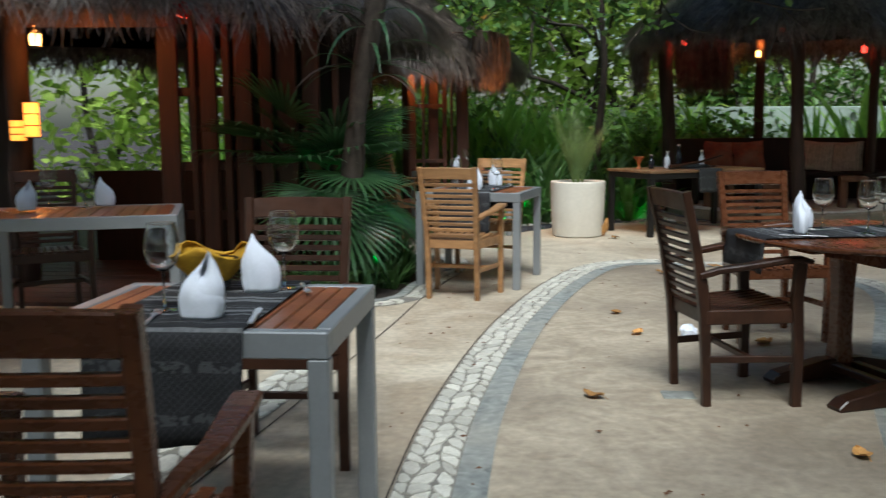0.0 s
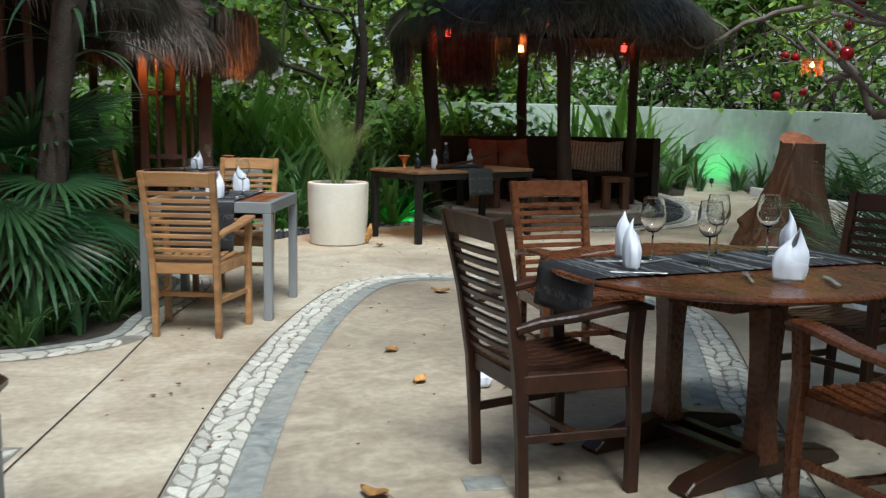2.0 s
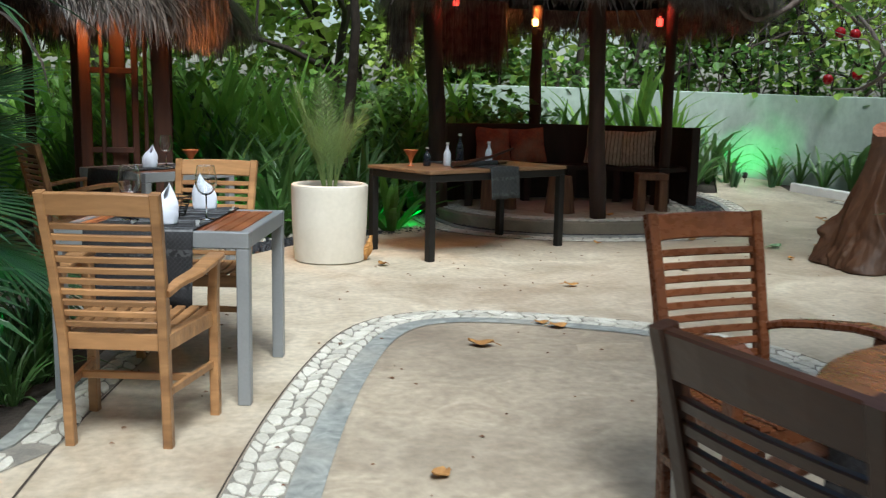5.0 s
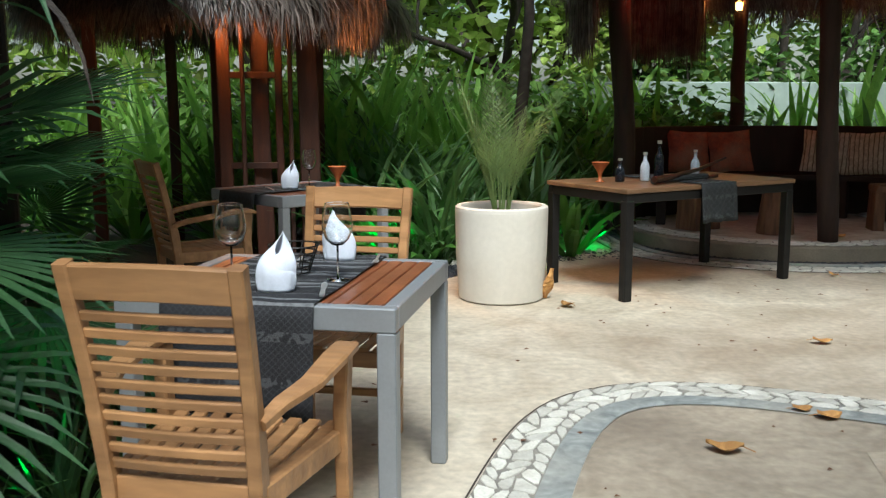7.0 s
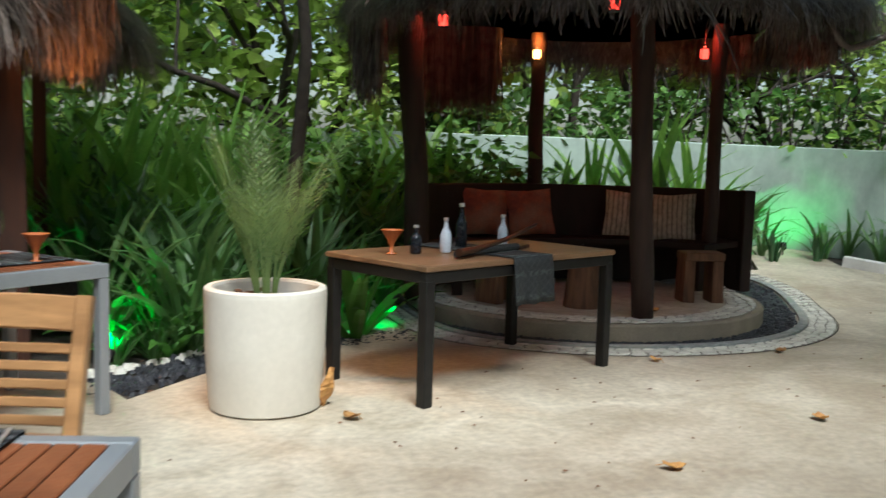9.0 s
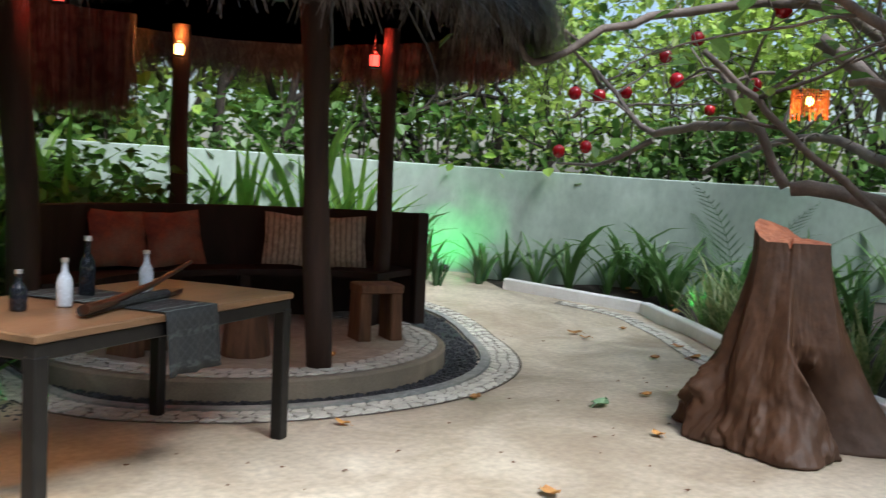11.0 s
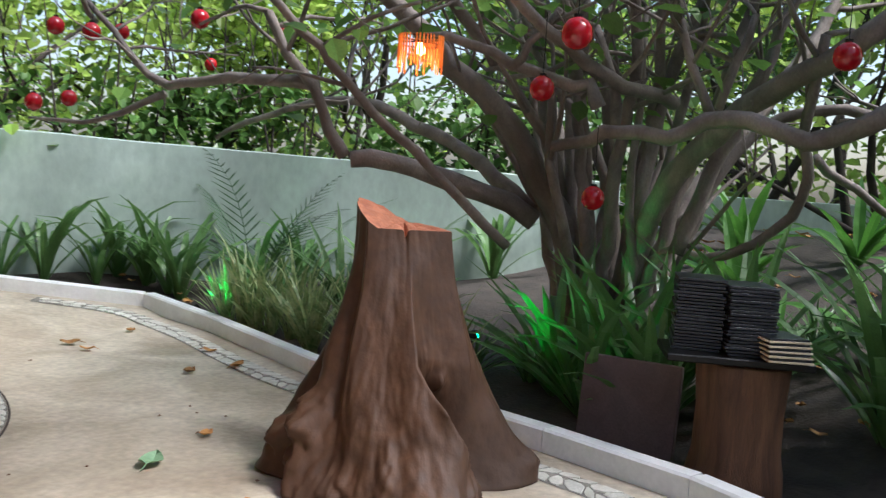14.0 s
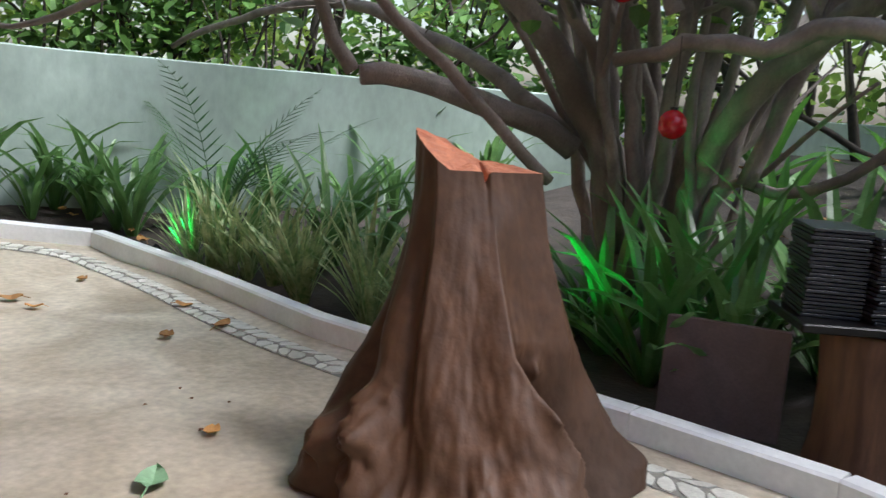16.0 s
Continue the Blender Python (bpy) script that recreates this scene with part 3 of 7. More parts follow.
def garden_wall(name, pts, label):
    """A rendered wall along a bending line, its top a little uneven."""
    m = Mesh()
    line = smooth_line(pts, 0.3)
    ring = []
    for i, c in enumerate(line):
        d = (line[min(i + 1, len(line) - 1)] - line[max(i - 1, 0)]).xy.normalized()
        s = Vector((d.y, -d.x)) * 0.09
        h = c.z + 0.008 * noise.noise((c.x * 2, c.y * 2, 1))
        for off, z in ((s, -0.3), (s, h - 0.012), (s * 0.85, h), (-s * 0.85, h), (-s, h - 0.012), (-s, -0.3)):
            ring.append((c.x + off.x, c.y + off.y, z))
    n = len(line) - 1
    faces = [(i * 6 + k, i * 6 + 6 + k, i * 6 + 7 + k, i * 6 + 1 + k) for i in range(n) for k in range(5)]
    m.add(ring, faces + [(0, 1, 2, 3, 4, 5), tuple(n * 6 + k for k in (5, 4, 3, 2, 1, 0))])
    return solid(name, m, M_WALL, label, "wall", kind="structure")


garden_wall("wall_garden", WALL, "pale green-grey rendered garden wall with damp stains")
garden_wall("wall_far", [(13.2, 9.4, 1.33), (14.2, 7.0, 1.33), (15.5, 4.0, 1.33)], "low cream garden wall beyond the tree")


def stones(name, region, count, size, material, label, seed, z=0.0, tall=0.6):
    """Loose gravel as one object: squashed lumps scattered over a region."""
    rng = random.Random(seed)
    m = Mesh()
    for _ in range(count):
        x, y = region(rng)
        r = size * rng.uniform(0.5, 1.3)
        a = rng.uniform(0, 6.28)
        k = 5
        ring = [(x + r * rng.uniform(0.7, 1.1) * math.cos(a + 6.283 * i / k), y + r * rng.uniform(0.7, 1.1) * math.sin(a + 6.283 * i / k)) for i in range(k)]
        h = z + rise(x, y)
        zz = r * tall
        m.add([(px, py, h - 0.01) for px, py in ring] + [((px + x) / 2 + rng.uniform(-r, r) * 0.15, (py + y) / 2, h + zz * rng.uniform(0.6, 1.1)) for px, py in ring],
              [(i, (i + 1) % k, k + (i + 1) % k, k + i) for i in range(k)] + [tuple(range(k, 2 * k))])
    return solid(name, m, material, label, "gravel", kind="stuff")


# ---- pavilion platform, gravel moat, ring of mosaic ----
PC = Vector((4.22, 13.27, 0))
plat = [PC + Vector((1.52 * math.cos(a), 1.5 * math.sin(a), 0)) for a in [2 * math.pi * i / 72 for i in range(72)]]


def platform():
    t = thing("platform", pose(0, 0, 0), "round raised concrete platform under the thatched pavilion", "platform")
    t["kind"] = "structure"
    m = Mesh()
    n = len(plat)
    rings = [(1.0, -0.05), (1.0, 0.125), (0.99, 0.14), (0.90, 0.14)]
    for g, z in rings:
        m.v += [(PC.x + (p.x - PC.x) * g, PC.y + (p.y - PC.y) * g, z) for p in plat]
    for r in range(3):
        m.f += [(r * n + i, r * n + (i + 1) % n, r * n + n + (i + 1) % n, r * n + n + i) for i in range(n)]
    part("rim", m, mat("platform_rim", (0.30, 0.25, 0.18), (0.2, 0.165, 0.12), 4, 0.85, 0.35, wear=(0.15, 0.13, 0.1)), t)
    top = Mesh().add([(PC.x + (p.x - PC.x) * 0.9, PC.y + (p.y - PC.y) * 0.9, 0.139) for p in plat], [tuple(range(n))])
    part("top", top, M_CONCRETE, t)
    return t


platform_thing = platform()
pa = [PC + (p - PC) * 0.80 for p in plat]
pb = [PC + (p - PC) * 0.965 for p in plat]
part("mortar", ribbon(Mesh(), pb + pb[:1], pa + pa[:1], 0.143), M_MORTAR, platform_thing)
mosaic(platform_thing, pb + pb[:1], pa + pa[:1], 3, 0.11, 0.143, lambda p: p.y < 12.6, 9)

RING = [(-200, 1.62), (-150, 1.62), (-120, 1.62), (-90, 1.60), (-60, 1.68), (-30, 1.80), (5, 2.18), (25, 2.45), (50, 2.7), (80, 2.75)]


def ring_line(extra):
    pts = [(PC.x + (r + extra) * math.cos(radians(a)), PC.y + (r + extra) * math.sin(radians(a))) for a, r in RING]
    fixed = [p for i in range(len(pts) - 1) for p in even(pts, i)]
    return fixed


def even(pts, i, n=24):
    """The same number of points on every stretch, so that rings match."""
    a, b, c, d = (Vector((*pts[min(max(i + k - 1, 0), len(pts) - 1)], 0)) for k in range(4))
    return [0.5 * ((2 * b) + (c - a) * t + (2 * a - 5 * b + 4 * c - d) * t * t + (3 * b - a - 3 * c + d) * t ** 3) for t in [k / n for k in range(n)]]


r0, r1, r2, r3 = ring_line(-0.02), ring_line(0.0), ring_line(0.075), ring_line(0.30)
rin = [PC + (p - PC).normalized() * 1.48 for p in r0]
solid("moat_bed", ribbon(Mesh(), r0, rin, 0.005), M_GRAVEL, "black gravel bed round the platform", "gravel", kind="structure")
solid("moat_edging", ribbon(Mesh(), r2, r1, 0.022, thick=0.05), M_GREYBAND, "grey cement ring round the gravel", "edging", kind="structure")
ring_band = solid("ring_border", ribbon(Mesh(), r3, r2, 0.004), M_MORTAR, "mortar bed of the mosaic ring round the pavilion", "mosaic", kind="structure")
mosaic(ring_band, r3, r2, 3, 0.10, 0.004, lambda p: p.y < 13.6 and p.x > 3.4, 11)
solid("floor_joint", ribbon(Mesh(), ring_line(0.315), ring_line(0.303), 0.004), M_TRUNK, "dark joint round the mosaic ring", "joint", kind="structure")


def moat(rng):
    i = rng.randrange(len(r0))
    p = rin[i].lerp(r0[i], rng.uniform(0.08, 0.97))
    return p.x + rng.uniform(-0.03, 0.03), p.y + rng.uniform(-0.03, 0.03)


stones("moat_gravel", moat, 2600, 0.022, M_GRAVEL, "black gravel filling the moat round the platform", 21, 0.006)
G = smooth_line([(0.45, 11.15), (0.75, 11.5), (1.15, 11.85), (1.9, 12.22), (2.5, 12.4)], 0.1)
stones("bed_gravel", lambda r: (lambda p: (p.x + r.uniform(-0.17, 0.17), p.y + r.uniform(-0.2, 0.2)))(r.choice(G)), 1100, 0.022, M_GRAVEL, "black gravel strip before the planting", 22, -0.01)
E2 = smooth_line([(0.35, 11.45), (0.75, 11.78), (1.15, 12.05), (1.9, 12.4), (2.5, 12.6)], 0.1)
stones("edge_pebbles", lambda r: (lambda p: (p.x + r.uniform(-0.03, 0.03), p.y + r.uniform(-0.03, 0.03)))(r.choice(E2)), 90, 0.045, M_STONES, "pale pebbles edging the planting", 23, -0.01)
# covers let into the floor
solid("floor_cover", Mesh().box((1.345, 4.145, 0.004), (0.15, 0.12, 0.012), b=0.003), M_GREYBAND, "small grey metal cover let into the floor", "cover")
flat("floor_patch", [(2.36, 7.72), (2.75, 7.71), (2.62, 7.37), (2.28, 7.41)], 0.0065, M_PATIO, label="square patch of paler concrete in the floor", category="floor")


# ---- furniture ----
def armchair(label, wood, m, group):
    """A slatted armchair: faces +y, stands on its four legs."""
    t = thing("armchair", m, label, "chair", group)
    H = 0.97
    def backline(z):
        return -0.205 - 0.10 * max(0, (z - 0.42) / 0.5) ** 1.25 + 0.02 * max(0, (0.42 - z) / 0.42)
    zs = [0, 0.2, 0.42, 0.55, 0.68, 0.8, 0.9, H]
    for s in (-1, 1):
        part("back_leg", Mesh().sweep([(s * (0.186 + 0.016 * max(0, z - 0.42) / 0.5), backline(z), z) for z in zs], [(0.018, 0.02 + (0.006 if 0.3 < z < 0.6 else 0), 0.005) for z in zs], side=(1, 0, 0)), wood, t)
        part("front_leg", Mesh().sweep([(s * 0.255, 0.205, 0), (s * 0.255, 0.205, 0.3), (s * 0.257, 0.19, 0.5), (s * 0.262, 0.20, 0.655)], [(0.019, 0.023, 0.005)] * 2 + [(0.019, 0.026, 0.005)] * 2, side=(1, 0, 0)), wood, t)
        part("armrest", Mesh().sweep([(s * 0.206, -0.235, 0.60), (s * 0.226, -0.16, 0.625), (s * 0.262, -0.05, 0.645), (s * 0.272, 0.10, 0.668), (s * 0.27, 0.20, 0.672), (s * 0.265, 0.245, 0.66)],
                                     [(0.016, 0.014, 0.005), (0.022, 0.014, 0.006), (0.03, 0.013, 0.006), (0.036, 0.013, 0.006), (0.034, 0.013, 0.006), (0.024, 0.009, 0.006)], side=(1, 0, 0)), wood, t)
        part("side_rail", Mesh().sweep([(s * 0.194, -0.2, 0.41), (s * 0.25, 0.2, 0.415)], (0.012, 0.032, 0.004), side=(1, 0, 0)), wood, t)
        part("stretcher", Mesh().sweep([(s * 0.196, -0.19, 0.22), (s * 0.25, 0.2, 0.22)], (0.009, 0.016, 0.003), side=(1, 0, 0)), wood, t)
    part("front_rail", Mesh().box((0, 0.21, 0.41), (0.48, 0.022, 0.06)), wood, t)
    part("back_rail", Mesh().box((0, -0.2, 0.41), (0.36, 0.024, 0.065)), wood, t)
    part("stretcher", Mesh().box((0, 0.0, 0.22), (0.45, 0.02, 0.03)), wood, t)
    n = 10
    for i in range(n):
        z = 0.478 + i * 0.041
        y = backline(z)
        part("back_slat", Mesh().sweep([(x, y - 0.012 * (1 - (x / 0.21) ** 2), z) for x in (-0.186, -0.095, 0, 0.095, 0.186)], (0.012, 0.0075, 0.003), side=(0, -0.25, 1)), wood, t)
    z = H - 0.045
    part("top_rail", Mesh().sweep([(x, backline(z) - 0.016 * (1 - (x / 0.22) ** 2), z + 0.006 * (1 - (x / 0.22) ** 2)) for x in (-0.200, -0.10, 0, 0.10, 0.200)], (0.042, 0.011, 0.004), side=(0, -0.25, 1)), wood, t)
    for i in range(9):
        x = -0.2 + i * 0.05
        part("seat_slat", Mesh().sweep([(x * 0.93, -0.2, 0.437), (x, 0.0, 0.428), (x * 1.12, 0.225, 0.447)], (0.019, 0.007, 0.003), side=(1, 0, 0)), wood, t)
    return t


def face(x, y, heading):
    """The pose of a chair at x, y whose seat faces the compass heading (0 is +y, clockwise)."""
    return pose(x, y, 0, 0, 0, -heading)


teak_chair = armchair("light teak slatted armchair drawn up to a grey table", M_TEAK, face(0.165, 6.725, 14), "armchairs on the terrace")
copy_thing(teak_chair, face(0.37, 7.90, 194))
copy_thing(teak_chair, face(-0.62, 10.15, 60))
dark_chair = armchair("dark brown slatted wooden armchair beside the round table", M_BROWN, face(1.58, 4.21, 77), "armchairs on the terrace")
copy_thing(dark_chair, face(-0.30, 3.32, 178))
copy_thing(dark_chair, face(-2.6, 5.9, 150))
copy_thing(dark_chair, face(3.10, 4.72, 248))
red_chair = armchair("reddish teak slatted armchair at the round table", M_RED, face(2.09, 5.45, 170), "armchairs on the terrace")
copy_thing(red_chair, face(2.52, 3.50, -6))
copy_thing(red_chair, face(-0.25, 1.58, -4))


def square_table(m, w=0.84, d=0.82, label="grey metal table with red-brown wooden slats"):
    """Grey frame on four square legs, slats at both ends, a plain middle under the runner."""
    t = thing("dining_table", m, label, "table", "square terrace tables")
    h = 0.75
    for sx in (-1, 1):
        for sy in (-1, 1):
            part("leg", Mesh().box((sx * (w / 2 - 0.028), sy * (d / 2 - 0.028), (h - 0.07) / 2), (0.055, 0.055, h - 0.07), b=0.004), M_GREY, t)
    for s in (-1, 1):
        part("frame_rail", Mesh().box((0, s * (d / 2 - 0.0225), h - 0.0345), (w, 0.045, 0.07), b=0.004), M_GREY, t)
        part("frame_rail", Mesh().box((s * (w / 2 - 0.0225), 0, h - 0.0345), (0.045, d - 0.092, 0.07), b=0.004), M_GREY, t)
    n = 14
    sw = (w - 0.094) / n
    for i in range(n):
        x = -w / 2 + 0.047 + sw * (i + 0.5)
        part("slat", Mesh().box((x, 0, h - 0.011), (sw - 0.005, d - 0.094, 0.02), b=0.003), M_SLAT, t)
    return t


def runner(m, width, length, drop, material, label, z=0.754, table_half=0.41):
    """A cloth laid over the table that hangs down at both ends."""
    t = Mesh()
    rows = []
    rng = random.Random(int(width * 100))
    y0, y1 = -table_half - 0.006, table_half + 0.006
    prof = [(y0 - 0.004, z - drop[0] * k / 6) for k in range(6, 0, -1)] + [(y0 + (y1 - y0) * k / 10, z) for k in range(11)] + [(y1 + 0.004, z - drop[1] * k / 6) for k in range(1, 7)]
    nx = 9
    for y, zz in prof:
        hang = max(0, z - zz)
        for i in range(nx):
            x = width * (i / (nx - 1) - 0.5)
            rows.append((x, y + math.copysign(1, y) * hang * 0.06 * math.sin(i * 1.7 + 1) + math.copysign(hang * 0.04, y), zz + 0.002 * math.sin(i * 2.3 + y * 9) + 0.002))
    n = len(prof)
    faces = [(j * nx + i, j * nx + i + 1, j * nx + nx + i + 1, j * nx + nx + i) for j in range(n - 1) for i in range(nx - 1)]
    t.add(rows, faces)
    ob = solid("table_runner", t, material, label, "table runner", smooth=True, m=m)
    mod = ob.modifiers.new("thickness", "SOLIDIFY")
    mod.thickness, mod.offset = 0.003, 1
    return ob


T1 = pose(0.285, 7.43, 0, 0, 0, -12.7)
square_table(T1)
runner(T1 @ pose(-0.04, 0, 0), 0.46, 0.82, (0.33, 0.2), M_RUNNER, "black and grey woven runner hanging over the grey table")
T0 = pose(-0.275, 2.45, 0, 0, 0, -0.5)
square_table(T0, 0.81, 0.72)
runner(T0 @ pose(-0.02, 0, 0), 0.42, 0.72, (0.3, 0.2), M_RUNNER, "black and grey woven runner hanging over the grey table", table_half=0.36)
T2 = pose(-1.95, 5.1, 0.03, 0, 0, 18)
square_table(T2, 1.1, 0.82)
T3 = pose(-0.07, 10.62, 0, 0, 0, 42)
square_table(T3, 0.84, 0.82)
runner(T3 @ pose(-0.05, 0, 0, 0, 0, 90), 0.4, 0.84, (0.25, 0.25), M_RUNNERX, "dark woven runner over a grey table by the hut", table_half=0.42)


def round_table(m):
    t = thing("round_table", m, "round red-brown wooden table on two sledge pedestals", "table")
    r = 0.66
    part("tabletop", Mesh().lathe([(0.0001, 0.722), (r - 0.03, 0.722), (r - 0.004, 0.730), (r, 0.738), (r - 0.003, 0.747), (r - 0.012, 0.75), (0.0001, 0.75)], 72), M_RED, t)
    for s in (-1, 1):
        x = s * 0.24
        part("pedestal", Mesh().sweep([(x, 0, 0.06), (x, 0, 0.2), (x, 0, 0.45), (x, 0, 0.64)], [(0.05, 0.055, 0.01), (0.042, 0.045, 0.01), (0.042, 0.045, 0.01), (0.05, 0.055, 0.01)], side=(1, 0, 0)), M_RED, t)
        part("foot_bar", Mesh().sweep([(x, -0.40, 0.012), (x, -0.36, 0.03), (x, -0.1, 0.055), (x, 0.1, 0.055), (x, 0.36, 0.03), (x, 0.40, 0.012)],
                                      [(0.045, 0.012, 0.006), (0.045, 0.026, 0.006), (0.045, 0.05, 0.008), (0.045, 0.05, 0.008), (0.045, 0.026, 0.006), (0.045, 0.012, 0.006)], side=(1, 0, 0)), M_BROWN, t)
        part("bearer", Mesh().sweep([(x, -0.46, 0.705), (x, -0.2, 0.675), (x, 0.2, 0.675), (x, 0.46, 0.705)], [(0.03, 0.016, 0.005), (0.03, 0.045, 0.006), (0.03, 0.045, 0.006), (0.03, 0.016, 0.005)], side=(1, 0, 0)), M_RED, t)
    part("stretcher", Mesh().box((0, 0.06, 0.07), (0.5, 0.05, 0.035)), M_BROWN, t)
    part("stretcher", Mesh().box((0, -0.06, 0.07), (0.5, 0.05, 0.035)), M_BROWN, t)
    return t


round_table(pose(2.28, 4.31, 0, 0, 0, -70))
runner(pose(2.28, 4.36, 0, 0, 0, -78), 0.40, 1.3, (0.16, 0.16), M_RUNNER, "black and white woven runner over the round table", table_half=0.64)


def long_table(m):
    t = thing("display_table", m, "long wooden table top on a black metal frame", "table")
    w, d, h = 1.64, 0.86, 0.75
    part("tabletop", Mesh().box((0, 0, h - 0.016), (w, d, 0.032), b=0.006), M_TABLEWOOD, t)
    for sx in (-1, 1):
        for sy in (-1, 1):
            part("leg", Mesh().box((sx * (w / 2 - 0.04), sy * (d / 2 - 0.04), 0.335), (0.065, 0.065, 0.67), b=0.005), M_BLACK, t)
    for s in (-1, 1):
        part("frame_rail", Mesh().box((0, s * (d / 2 - 0.035), h - 0.064), (w - 0.02, 0.045, 0.062), b=0.004), M_BLACK, t)
        part("frame_rail", Mesh().box((s * (w / 2 - 0.035), 0, h - 0.064), (0.045, d - 0.12, 0.062), b=0.004), M_BLACK, t)
    return t


TB = pose(2.575, 11.16, 0, 0, 0, 28.8)
long_table(TB)
runner(TB @ pose(0.01, 0, 0), 0.34, 0.86, (0.27, 0.2), M_RUNNERX, "dark green patterned cloth hanging over the table edge", table_half=0.43)


# ---- thatched roofs ----
def thatch_roof(parent, c, r, eave, apex, count, seed, fringe=0.3, squash=1.0):
    """A cone of straw: thousands of straws that hang over the eave, on a core coloured dark for the shade between them.
    """
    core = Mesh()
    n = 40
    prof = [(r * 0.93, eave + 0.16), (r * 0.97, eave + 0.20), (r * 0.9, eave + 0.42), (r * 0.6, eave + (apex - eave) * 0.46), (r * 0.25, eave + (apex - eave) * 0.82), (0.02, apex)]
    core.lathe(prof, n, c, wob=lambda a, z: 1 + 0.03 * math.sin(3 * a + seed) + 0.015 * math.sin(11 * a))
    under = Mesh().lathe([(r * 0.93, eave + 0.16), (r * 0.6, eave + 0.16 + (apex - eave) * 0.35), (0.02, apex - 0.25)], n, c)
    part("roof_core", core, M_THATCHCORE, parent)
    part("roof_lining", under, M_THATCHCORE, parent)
    rng = np.random.default_rng(seed)
    th = rng.uniform(0, 2 * np.pi, count)
    u = rng.uniform(0.0, 1.0, count) ** 0.75
    hang = rng.random(count) < 0.55
    u[hang] = rng.uniform(0.86, 1.0, hang.sum())
    rad = r * (0.04 + 0.96 * u) * (1 + 0.03 * np.sin(3 * th + seed) + 0.02 * np.sin(11 * th))
    z = apex - (apex - eave - 0.2) * u ** 0.92 + rng.uniform(0, 0.09, count)
    slope = np.arctan2(apex - eave - 0.2, r)
    length = rng.uniform(0.3, 0.62, count)
    tuft = 0.75 + 0.35 * np.sin(th * 9 + 2 * np.sin(th * 4 + seed)) * np.sin(th * 23)
    verts = np.zeros((count, 4, 2, 3))
    e = -slope + rng.uniform(-0.18, 0.12, count)
    p = np.stack([rad, z], 1)
    twist = rng.uniform(-0.12, 0.12, count)
    wid = rng.uniform(0.003, 0.009, count)
    for k in range(4):
        a = th + twist * k / 3
        w = wid * (1, 1, 0.8, 0.25)[k]
        cs, sn = np.cos(a), np.sin(a)
        for s, sg in ((0, -1), (1, 1)):
            verts[:, k, s, 0] = c[0] + (p[:, 0] * cs - sg * w * sn)
            verts[:, k, s, 1] = c[1] + (p[:, 0] * sn + sg * w * cs)
            verts[:, k, s, 2] = c[2] + p[:, 1]
        step = np.where(hang, length * (0.5 + fringe * tuft * 1.4), length) / 3
        p = p + np.stack([np.cos(e), np.sin(e)], 1) * step[:, None]
        e = e - np.where(hang, rng.uniform(0.2, 0.55, count), rng.uniform(-0.02, 0.08, count))
        e = np.maximum(e, -1.5)
    idx = np.arange(count)[:, None] * 8
    faces = np.concatenate([idx + np.array([0, 1, 3, 2]), idx + np.array([2, 3, 5, 4]), idx + np.array([4, 5, 7, 6])])
    m = Mesh()
    m.v, m.f = verts.reshape(-1, 3).tolist(), faces.tolist()
    ob = part("straw", m, M_THATCH, parent)
    ob["kind"] = "stuff"


def drape(parent, pts, count, seed, length=0.5, z=2.2):
    """A hanging sheaf of straw under a roof."""
    rng = random.Random(seed)
    m = Mesh()
    for _ in range(count):
        i = rng.randrange(len(pts) - 1)
        p = Vector(pts[i]).lerp(Vector(pts[i + 1]), rng.random())
        L = length * rng.uniform(0.55, 1.1)
        w = rng.uniform(0.004, 0.01)
        a = rng.uniform(0, 3.14)
        s = Vector((math.cos(a), math.sin(a), 0)) * w
        p += Vector((rng.gauss(0, 0.03), rng.gauss(0, 0.03), rng.uniform(-0.05, 0.05)))
        q = p + Vector((rng.gauss(0, 0.03), rng.gauss(0, 0.03), -L))
        m.add([p - s, p + s, q + s * 0.3, q - s * 0.3], [(0, 1, 2, 3)])
    ob = part("hanging_straw", m, M_THATCH, parent)
    ob["kind"] = "stuff"


def post(parent, a, b, r, seed):
    rng = random.Random(seed)
    a, b = Vector(a), Vector(b)
    pts = [a.lerp(b, i / 7) + Vector((rng.gauss(0, r * 0.10), rng.gauss(0, r * 0.10), 0)) for i in range(8)]
    return part("post", Mesh().tube(pts, [r * rng.uniform(0.93, 1.06) for _ in pts], 12), M_POST, parent, smooth=True)


pavilion = thing("pavilion", pose(0, 0, 0), "round open pavilion with dark posts and a grey thatched roof", "pavilion")
post(pavilion, (4.16, 12.03, 0.135), (4.05, 12.08, 2.75), 0.085, 1)
post(pavilion, (5.50, 13.36, 0.135), (5.50, 13.33, 2.7), 0.068, 2)
post(pavilion, (4.27, 14.66, 0.12), (4.27, 14.66, 2.7), 0.075, 3)
post(pavilion, (2.74, 13.25, 0.12), (2.60, 13.25, 2.7), 0.10, 4)
thatch_roof(pavilion, (4.30, 13.32, 0), 2.0, 2.38, 4.25, 30000, 5, 0.40)
drape(pavilion, [(3.0, 14.45, 2.62), (3.4, 14.55, 2.62), (3.78, 14.5, 2.62)], 2200, 6, 0.85)
drape(pavilion, [(4.30 + 1.86 * math.cos(radians(a)), 13.32 + 1.86 * math.sin(radians(a)), 2.52) for a in range(-75, 41, 8)], 3800, 8, 0.36)
drape(pavilion, [(2.2, 13.3, 2.45), (2.3, 12.9, 2.45)], 700, 7, 0.7)


